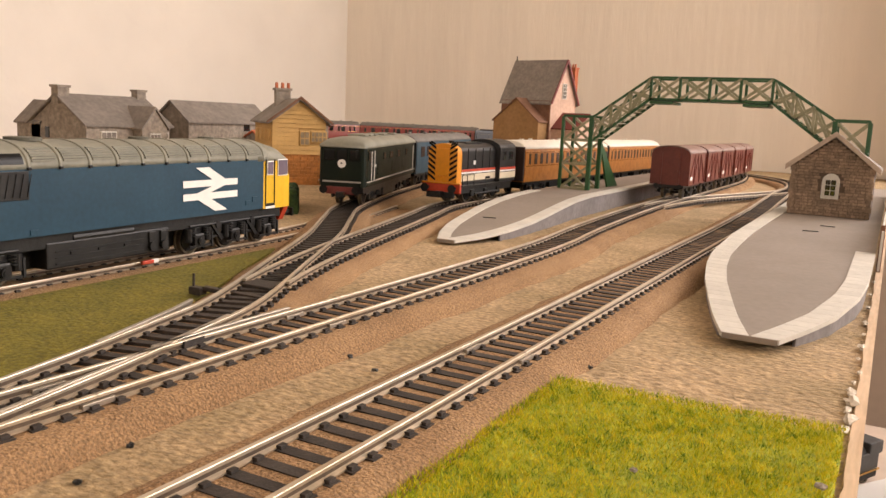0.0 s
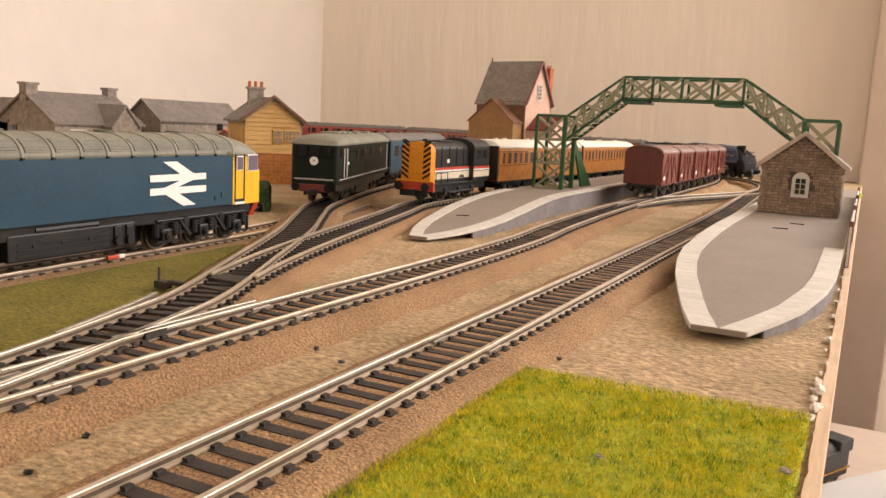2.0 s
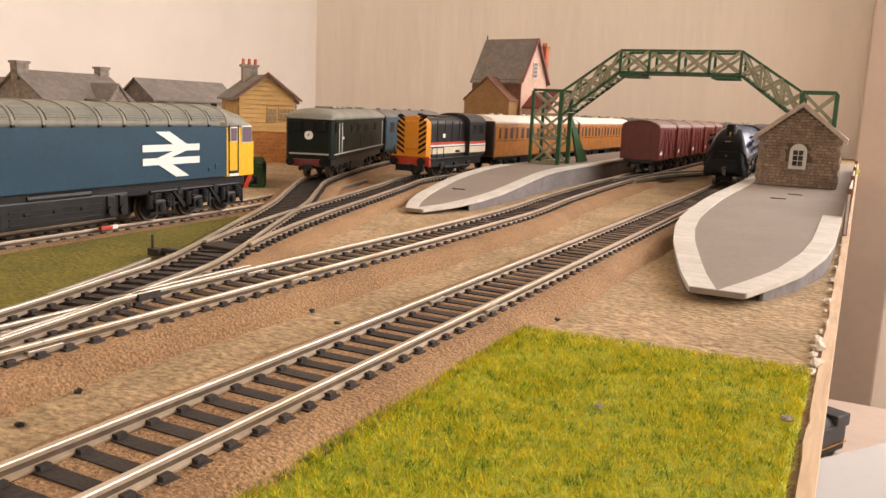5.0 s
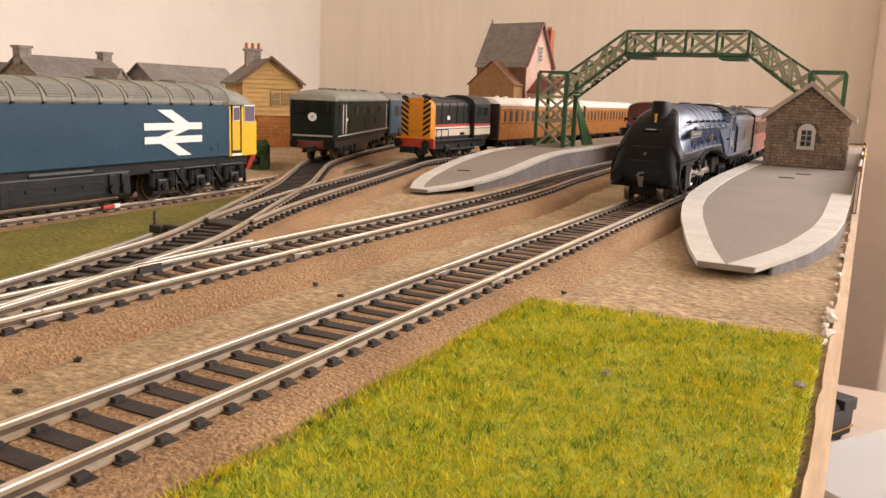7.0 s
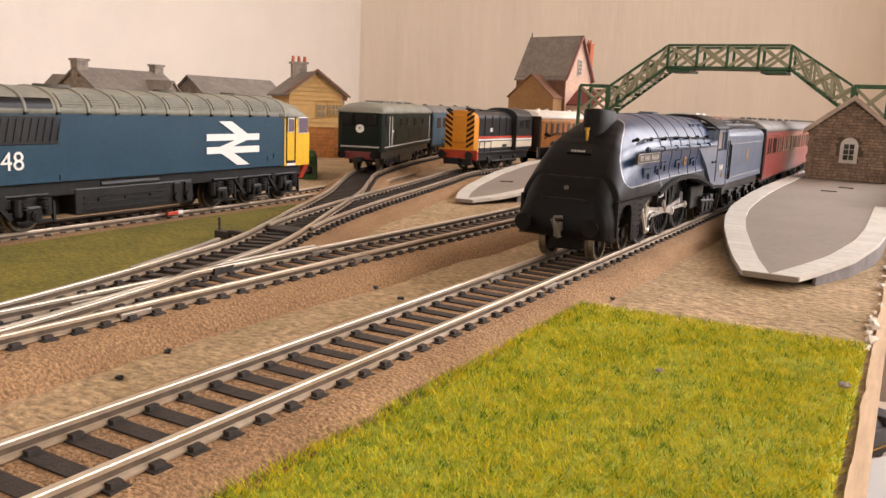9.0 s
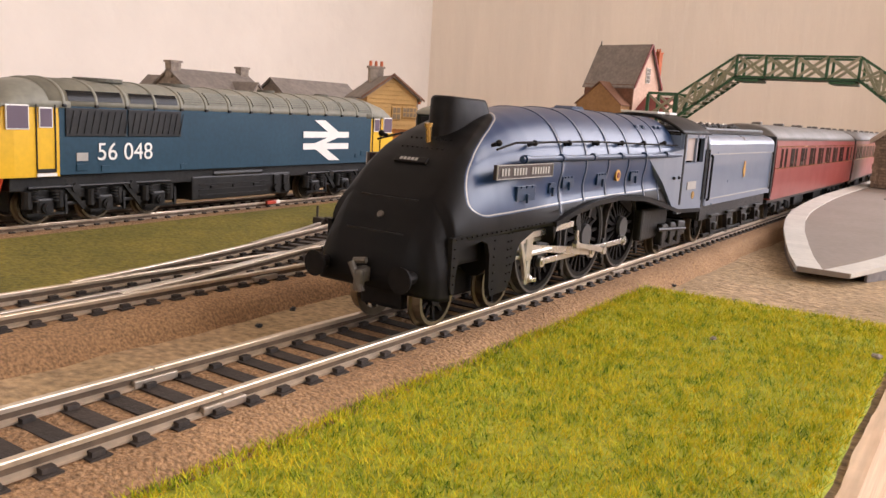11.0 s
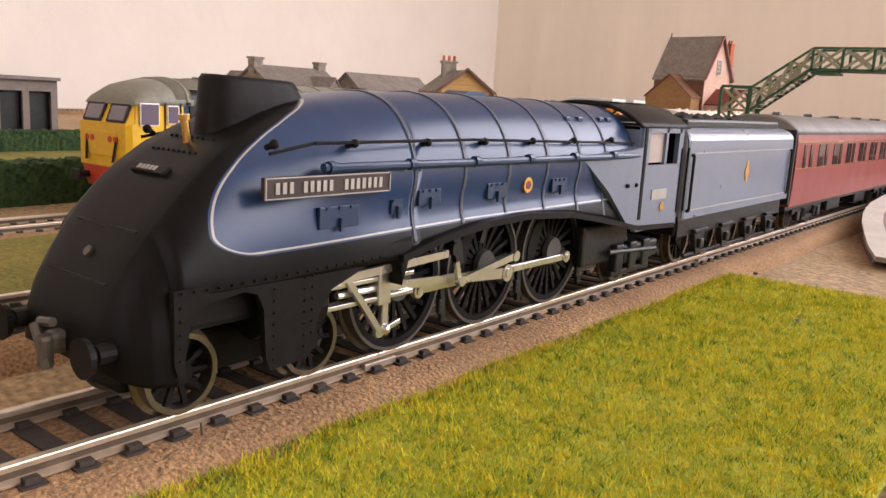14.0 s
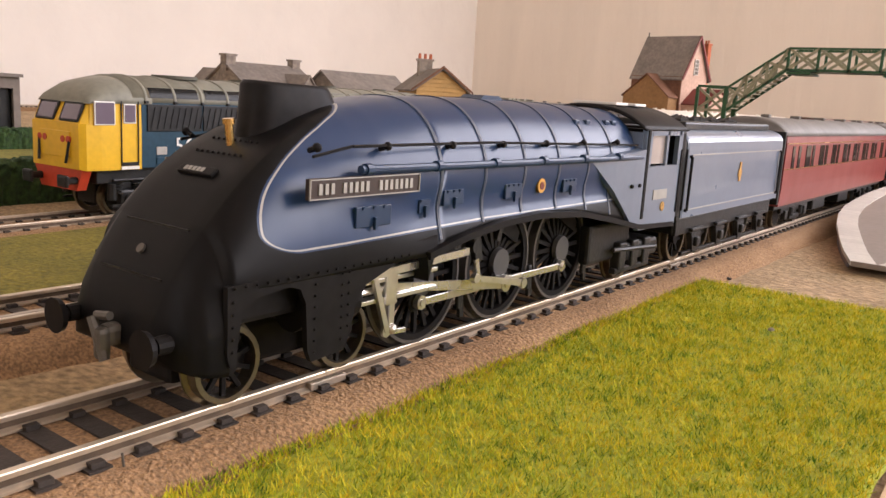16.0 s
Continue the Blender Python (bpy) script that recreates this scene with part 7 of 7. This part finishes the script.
# ---- hedges, lawns, road ----
def hedge(pts, w, h, zb, label):
    way = Way(pts, 0.004)
    bm = B()
    rg = []
    n = max(3, int(way.length / 0.0022))
    rnd = random.Random(int(abs(pts[0][0]) * 1000))
    for i in range(n + 1):
        s = way.length * i / n
        p, d = way.at(s), way.dir(s)
        r = np.array([d[1], -d[0]])
        ring = []
        for k in range(14):
            a = k / 13 * math.pi
            x = math.copysign(abs(math.cos(a)) ** 0.35, math.cos(a)) * w / 2 + rnd.uniform(-0.0010, 0.0010)
            z = zb + h * abs(math.sin(a)) ** 0.35 + rnd.uniform(-0.0009, 0.0009)
            q = p + x * r
            ring.append((q[0], q[1], z))
        rg.append(ring)
    loft(bm, rg)
    ob = link("hedge", bm, M_HEDGE)
    return tagged(ob, label, "hedge")


hedge([(-0.252, -0.30), (-0.258, -0.125), (-0.262, -0.03)], 0.014, 0.022, ZG - 0.002, "dark green foam hedge beside the siding")
hedge([(-0.50, -0.12), (-0.50, 0.06), (-0.49, 0.10)], 0.012, 0.019, ZG - 0.002, "dark green foam hedge before the garage")
hedge([(-0.290, 0.255), (-0.330, 0.305)], 0.014, 0.020, ZG - 0.002, "dark green foam hedge below the signal box")


def flat(name, poly, z, m, label, cat, kind="structure", thick=0.0012):
    bm = B()
    prism(bm, poly, thick, "z", z - thick)
    return tagged(link(name, bm, m), label, cat, "", kind)


flat("lawn", [(-0.495, -0.4), (-0.42, -0.4), (-0.40, 0.0), (-0.41, 0.12), (-0.495, 0.12)], ZG + 0.0016, mat("lawn_mat", (0.22, 0.20, 0.035), 0.95, 0, 0.3, 500), "yellow-green lawn mat strip", "lawn")
flat("road", [(-0.415, -0.4), (-0.275, -0.4), (-0.285, 0.0), (-0.31, 0.2), (-0.40, 0.2), (-0.405, 0.0)], ZG + 0.0012, M_ROAD, "pale grey model road", "road")
_l = [SIDING.at(s) + 0.0245 * np.array([SIDING.dir(s)[1], -SIDING.dir(s)[0]]) for s in np.linspace(0.02, SIDING.length * 0.73, 16)]
_r = []
for y in np.linspace(0.105, -0.48, 20):
    k = int(np.abs(BRANCH.p[:, 1] - y).argmin())
    x = BRANCH.p[k, 0] if y > -0.19 else -0.067
    _r.append((x - 0.0235, y))
_poly = [tuple(p) for p in _l] + [p for p in _r if p[0] > np.interp(p[1], [q[1] for q in _l], [q[0] for q in _l]) + 0.003]
flat("olive_turf", _poly, ZG + 0.0022, M_TURF_D, "olive green turf mat between the tracks", "turf", "stuff")


# ---- grass mat in the foreground ----
GX0, GX1, GY0, GY1 = 0.0205, 0.0948, -0.52, -0.0005


def grass_mat():
    bm = B()
    nx, ny = 26, 120
    g = []
    for j in range(ny + 1):
        row = []
        for i in range(nx + 1):
            x = GX0 + (GX1 - GX0) * i / nx
            y = GY0 + (GY1 - GY0) * j / ny + (noise.noise((x * 90, 0, 7)) * 0.0012 if j == ny else 0)
            x += noise.noise((0, y * 70, 3)) * 0.0008 * (i in (0, nx))
            y += 0.006 * (x - GX0) / (GX1 - GX0) * (j / ny)
            e = min(i, nx - i, ny - j)
            row.append(bm.verts.new((x, y, -0.0052 - (0.0022 if e == 0 else 0) + noise.noise((x * 60, y * 60, 5)) * 0.0004)))
        g.append(row)
    for j in range(ny):
        for i in range(nx):
            bm.faces.new((g[j][i], g[j][i + 1], g[j + 1][i + 1], g[j + 1][i]))
    ob = link("grass_mat", bm, M_TURF, None, "", True)
    tagged(ob, "bright yellow-green static grass mat", "grass", "", "stuff")
    # blades
    rs = np.random.RandomState(11)
    N = 140000
    x = rs.uniform(GX0 - 0.0004, GX1 + 0.0002, N)
    y = GY1 + 0.006 * (x - GX0) / (GX1 - GX0) - (GY1 + 0.40) * rs.uniform(0, 1, N)
    az = rs.uniform(0, 2 * np.pi, N)
    ln = rs.uniform(0.0008, 0.0021, N)
    lean = rs.uniform(0.2, 1.2, N)
    la = rs.uniform(0, 2 * np.pi, N)
    wd = 0.00013
    base = np.stack([x, y, np.full(N, -0.0055)], 1)
    side = np.stack([np.cos(az), np.sin(az), np.zeros(N)], 1) * wd
    tip = base + np.stack([np.cos(la) * lean, np.sin(la) * lean, np.ones(N)], 1) * ln[:, None]
    V = np.empty((N * 3, 3))
    V[0::3], V[1::3], V[2::3] = base - side, base + side, tip
    me = bpy.data.meshes.new("grass_blades")
    me.vertices.add(N * 3)
    me.vertices.foreach_set("co", V.ravel())
    me.loops.add(N * 3)
    me.loops.foreach_set("vertex_index", np.arange(N * 3))
    me.polygons.add(N)
    me.polygons.foreach_set("loop_start", np.arange(0, N * 3, 3))
    me.update(calc_edges=True)
    me.materials.append(M_BLADE)
    tagged(new("grass_blades", me), "short yellow and green static grass fibres", "grass", "", "stuff")


def blade_material():
    m = bpy.data.materials.new("grass_fibre")
    m.use_nodes = True
    nt = m.node_tree
    b = nt.nodes["Principled BSDF"]
    b.inputs["Roughness"].default_value = 0.8
    b.inputs["Specular IOR Level"].default_value = 0.15
    geo = nt.nodes.new("ShaderNodeNewGeometry")
    tc = nt.nodes.new("ShaderNodeTexCoord")
    n = nt.nodes.new("ShaderNodeTexNoise")
    n.inputs["Scale"].default_value = 330
    n.inputs["Detail"].default_value = 3
    nt.links.new(tc.outputs["Object"], n.inputs["Vector"])
    ad = nt.nodes.new("ShaderNodeMath")
    ad.operation = "MULTIPLY_ADD"
    ad.inputs[1].default_value = 0.75
    nt.links.new(geo.outputs["Random Per Island"], ad.inputs[0])
    s2 = nt.nodes.new("ShaderNodeMath")
    s2.operation = "MULTIPLY_ADD"
    s2.inputs[1].default_value, s2.inputs[2].default_value = 2.0, -0.84
    nt.links.new(n.outputs["Fac"], s2.inputs[0])
    nt.links.new(s2.outputs[0], ad.inputs[2])
    cr = nt.nodes.new("ShaderNodeValToRGB")
    el = cr.color_ramp.elements
    el[0].position, el[0].color = 0.0, (0.075, 0.17, 0.018, 1)
    el[1].position, el[1].color = 1.0, (0.74, 0.66, 0.045, 1)
    for p, c in ((0.3, (0.34, 0.41, 0.022, 1)), (0.6, (0.61, 0.57, 0.024, 1)), (0.85, (0.76, 0.53, 0.028, 1))):
        e = el.new(p)
        e.color = c
    nt.links.new(ad.outputs[0], cr.inputs[0])
    nt.links.new(cr.outputs[0], b.inputs["Base Color"])
    return m


M_BLADE = blade_material()
grass_mat()


# ---- small things ----
def crumb(x, y, z, r, m, label, cat, seed, name="crumb", sq=(1, 1, 0.6)):
    rnd = random.Random(seed)
    bm = B()
    bmesh.ops.create_icosphere(bm, subdivisions=2, radius=r)
    for v in bm.verts:
        v.co *= 1 + rnd.uniform(-0.42, 0.42)
        v.co = Vector((v.co.x * sq[0], v.co.y * sq[1], v.co.z * sq[2]))
    ob = link(name, bm, m)
    ob.location = (x, y, z)
    return tagged(ob, label, cat)


for i, (x, y) in enumerate(((-0.037, -0.116), (-0.043, -0.098), (-0.044, -0.013), (0.022, 0.023), (-0.030, -0.02))):
    crumb(x, y, ZG + 0.0006, 0.0009, M_MATT, "dark crumb lying on the sandy ground", "crumb", i)
crumb(0.058, -0.055, -0.0034, 0.0008, M_STONE, "grey fluff caught in the grass", "fluff", 21, "fluff")
crumb(0.0925, -0.040, -0.0036, 0.0010, M_STONE, "grey fluff caught in the grass", "fluff", 22, "fluff")
rnd = random.Random(8)
for i, (y, r) in enumerate(((0.010, 0.0015), (0.019, 0.0026), (0.027, 0.0018), (0.036, 0.0030), (0.046, 0.0020), (0.056, 0.0011), (0.070, 0.0013), (0.088, 0.0010), (0.106, 0.0021), (0.128, 0.0012), (0.150, 0.0019), (0.185, 0.0013), (0.22, 0.0012), (0.26, 0.0015))):
    crumb(0.0955 + rnd.uniform(-0.0008, 0.0008) - 0.2 * r, y, ZG + 0.0014, r, M_PLASTER, "torn pale flake of filler at the board edge", "filler flake", 40 + i, "filler_flake", (0.62, 1.45, 0.42))
bm = B()
cyl(bm, (0.0128, -0.2105, -0.004), (0.0122, -0.2105, -0.0012), 0.00018, n=6)
cyl(bm, (0.0128, -0.2105, -0.004), (0.0145, -0.2120, -0.0042), 0.00022, n=6)
tagged(link("track_wire", bm, M_GUNMETAL), "thin bent wire end beside the rail", "wire")
bm = B()
box(bm, 0, 0, 0, 0.0016, 0.007, 0.0018, 0.0004)
o = tagged(link("track_pin", bm, M_RED), "small red and white clip on the siding rail", "clip")
o.matrix_basis = pose(-0.1975, 0.043, SIDING_Z + 0.0002, 0, 0, 4)
bm = B()
box(bm, 0, 0, 0, 0.0015, 0.004, 0.0019, 0.0004)
o2 = part("white_end", bm, M_WHITE, o)
o2.location = (0, 0.0045, 0)
# green scatter at the far end of the board
for i in range(14):
    crumb(0.014 + 0.006 * i, 0.985 + rnd.uniform(-0.03, 0.03), ZG + 0.003, rnd.uniform(0.005, 0.009), M_TURF, "tuft of green scatter at the far board end", "scatter", 90 + i, "scatter_tuft")


# ---- lower table with a spare engine and papers ----
def lower_table():
    zt = -0.35
    bm = B()
    box(bm, 0.46, 0.30, zt - 0.012, 0.86, 1.6, 0.024, 0.002)
    th = empty("side_table", None, "low brown side table beside the layout", "table")
    part("tabletop", bm, M_PANEL, th)
    for x, y in ((0.06, -0.46), (0.86, -0.46), (0.06, 1.06), (0.86, 1.06)):
        bm = B()
        box(bm, x, y, (zt - 0.024 + ROOM["z0"]) / 2, 0.04, 0.04, zt - 0.024 - ROOM["z0"])
        part("leg", bm, M_PANEL, th)
    for k, (x, y, rz) in enumerate(((0.24, 0.60, -20), (0.213, 0.797, -34.8))):
        bm = B()
        n = 12
        g = [[bm.verts.new((-0.105 + 0.21 * i / n, -0.1485 + 0.297 * j / n, 0.002 + 0.010 * (i / n - 0.5) ** 2 * (1 + k))) for i in range(n + 1)] for j in range(n + 1)]
        fs = [bm.faces.new((g[j][i], g[j][i + 1], g[j + 1][i + 1], g[j + 1][i])) for j in range(n) for i in range(n)]
        bmesh.ops.solidify(bm, geom=fs, thickness=-0.0012)
        p = tagged(link("paper_sheet", bm, M_PAPER), "white sheet of paper lying on the side table", "paper")
        p.matrix_basis = pose(x, y, zt + 0.001 + 0.004 * k, 0, 0, rz)
    th = empty("spare_engine", pose(0.068, 0.803, zt, 0, 0, -27), "small grey tank engine standing on the side table", "locomotive")
    bm = B()
    box(bm, 0, 0.05, 0.030, 0.030, 0.085, 0.022, 0.002)
    box(bm, 0, 0.085, 0.045, 0.030, 0.03, 0.016, 0.002)
    part("body", bm, M_GREYLOCO, th)
    bm = B()
    cyl(bm, (0, 0.012, 0.038), (0, 0.07, 0.038), 0.011, n=20)
    cyl(bm, (0, 0.020, 0.046), (0, 0.020, 0.058), 0.0035, 0.004, n=14)
    part("boiler", bm, M_GREYLOCO, th)
    bm = B()
    box(bm, 0, 0.006, 0.0155, 0.033, 0.003, 0.006, 0.0005)
    part("buffer_beam", bm, M_BRASS, th, "brass-yellow lined buffer beam")
    for sgn in (-1, 1):
        bm = B()
        box(bm, sgn * 0.0160, 0.05, 0.0182, 0.0012, 0.088, 0.0024, 0.0003)
        part("footplate_edge", bm, M_BRASS, th, "yellow-lined footplate edge")
    buffer_pair(th, 0.006, 0.0155, -0.006, 0.0118, M_BRASS)
    bm = B()
    box(bm, 0, 0.05, 0.012, 0.026, 0.09, 0.010, 0.001)
    part("chassis", bm, M_MATT, th)
    for y in (0.025, 0.05, 0.075):
        wheelset("wheelset", th, y, 0.009, 8, M_MATT, M_TYRE)


lower_table()


# ---- everything that moves ----
BASE = 0.545                    # distance along the main way of the plan's y = 0


def front_axle(t):
    """How far up the main way the engine's leading axle stands."""
    T = [0.0, 0.8, 1.6, 2.5, 3.4, 4.2, 5.0, 5.7, 6.3, 6.6, 7.0, 7.5, 8.0, 8.5, 9.0, 9.5, 10.0, 11.0, 12.0, 12.5, 13.0, 13.4, 13.8, 14.3, 14.8, 15.2, 15.6, 16.0]
    S = [1.565, 1.402, 1.228, 1.035, 0.848, 0.687, 0.527, 0.392, 0.290, 0.257, 0.2150, 0.1712, 0.1280, 0.0855, 0.0440, 0.0030, -0.0365, -0.106, -0.164, -0.1860, -0.2030, -0.2095, -0.2110, -0.2110, -0.2085, -0.2040, -0.1970, -0.1892]
    return BASE + pchip(T, S, t)


def pchip(X, Y, x):
    X, Y = np.array(X), np.array(Y)
    h, d = np.diff(X), np.diff(Y) / np.diff(X)
    m = np.zeros(len(X))
    for i in range(1, len(X) - 1):
        if d[i - 1] * d[i] > 0:
            w1, w2 = 2 * h[i] + h[i - 1], h[i] + 2 * h[i - 1]
            m[i] = (w1 + w2) / (w1 / d[i - 1] + w2 / d[i])
    m[0], m[-1] = d[0], d[-1]
    i = int(min(max(np.searchsorted(X, x) - 1, 0), len(h) - 1))
    u = (x - X[i]) / h[i]
    return (2 * u ** 3 - 3 * u ** 2 + 1) * Y[i] + (u ** 3 - 2 * u ** 2 + u) * h[i] * m[i] + (-2 * u ** 3 + 3 * u ** 2) * Y[i + 1] + (u ** 3 - u ** 2) * h[i] * m[i + 1]


def vehicle_pose(s, a, b):
    """A vehicle whose origin is at s, carried at a and b behind its origin."""
    p, q = MAIN.at(s + a), MAIN.at(s + b)
    d = (q - p) / np.linalg.norm(q - p)
    o = p - d * a
    return pose(o[0], o[1], 0, 0, 0, math.degrees(math.atan2(d[1], d[0])) - 90)


def motions():
    times = [k * 0.2 for k in range(81)]
    fine = [k / 15 for k in range(241)]
    cars = [(ENGINE, 0.0, 0.02, 0.12), (TENDER, 0.1695, 0.02, 0.09)]
    off = 0.1695 + 0.108 + 0.0065
    for c in EXPRESS:
        cars.append((c, off, 0.258 * 0.17, 0.258 * 0.83))
        off += 0.258 + 0.009
    for ob, o, a, b in cars:
        walk(ob, [(t, vehicle_pose(front_axle(t) + o, a, b)) for t in times])
    stop = front_axle(14.0)
    th0 = radians(-22)
    for ob, y, r in ENGINE_WHEELS + TENDER_WHEELS:
        walk(ob, [(t, Matrix.Translation((0, y, r)) @ Matrix.Rotation(th0 + (stop - front_axle(t)) / r, 4, "X")) for t in fine])
    for kind, ob, sgn in RODS:
        rows = []
        for t in fine:
            a = th0 + (stop - front_axle(t)) / RW
            if sgn < 0:
                a += math.pi / 2
            py, pz = CRANK * math.cos(a), CRANK * math.sin(a)
            if kind == "coupling":
                m = Matrix.Translation((0, 0.0472 + py, RW + pz))
            else:
                by, bz = 0.0763 + py, RW + pz
                zc = 0.0146
                dz = bz - zc
                hy = by - math.sqrt(0.042 ** 2 - dz ** 2)
                if kind == "eccentric":
                    ey, ez = 0.0763 + 0.0048 * math.cos(a + 0.95), RW + 0.0048 * math.sin(a + 0.95)
                    slope = math.asin((ez - 0.0130) / 0.020)
                    m = Matrix.Translation((0, ey, ez)) @ Matrix.Rotation(slope, 4, "X")
                elif kind == "connecting":
                    m = Matrix.Translation((0, by, bz)) @ Matrix.Rotation(math.asin(dz / 0.042), 4, "X")
                elif kind == "crosshead":
                    m = Matrix.Translation((0, hy, zc))
                else:
                    m = Matrix.Translation((0, hy - 0.0012, zc - 0.0080)) @ Matrix.Rotation((hy - 0.0345) * 55, 4, "X")
            rows.append((t, m))
        walk(ob, rows)


motions()
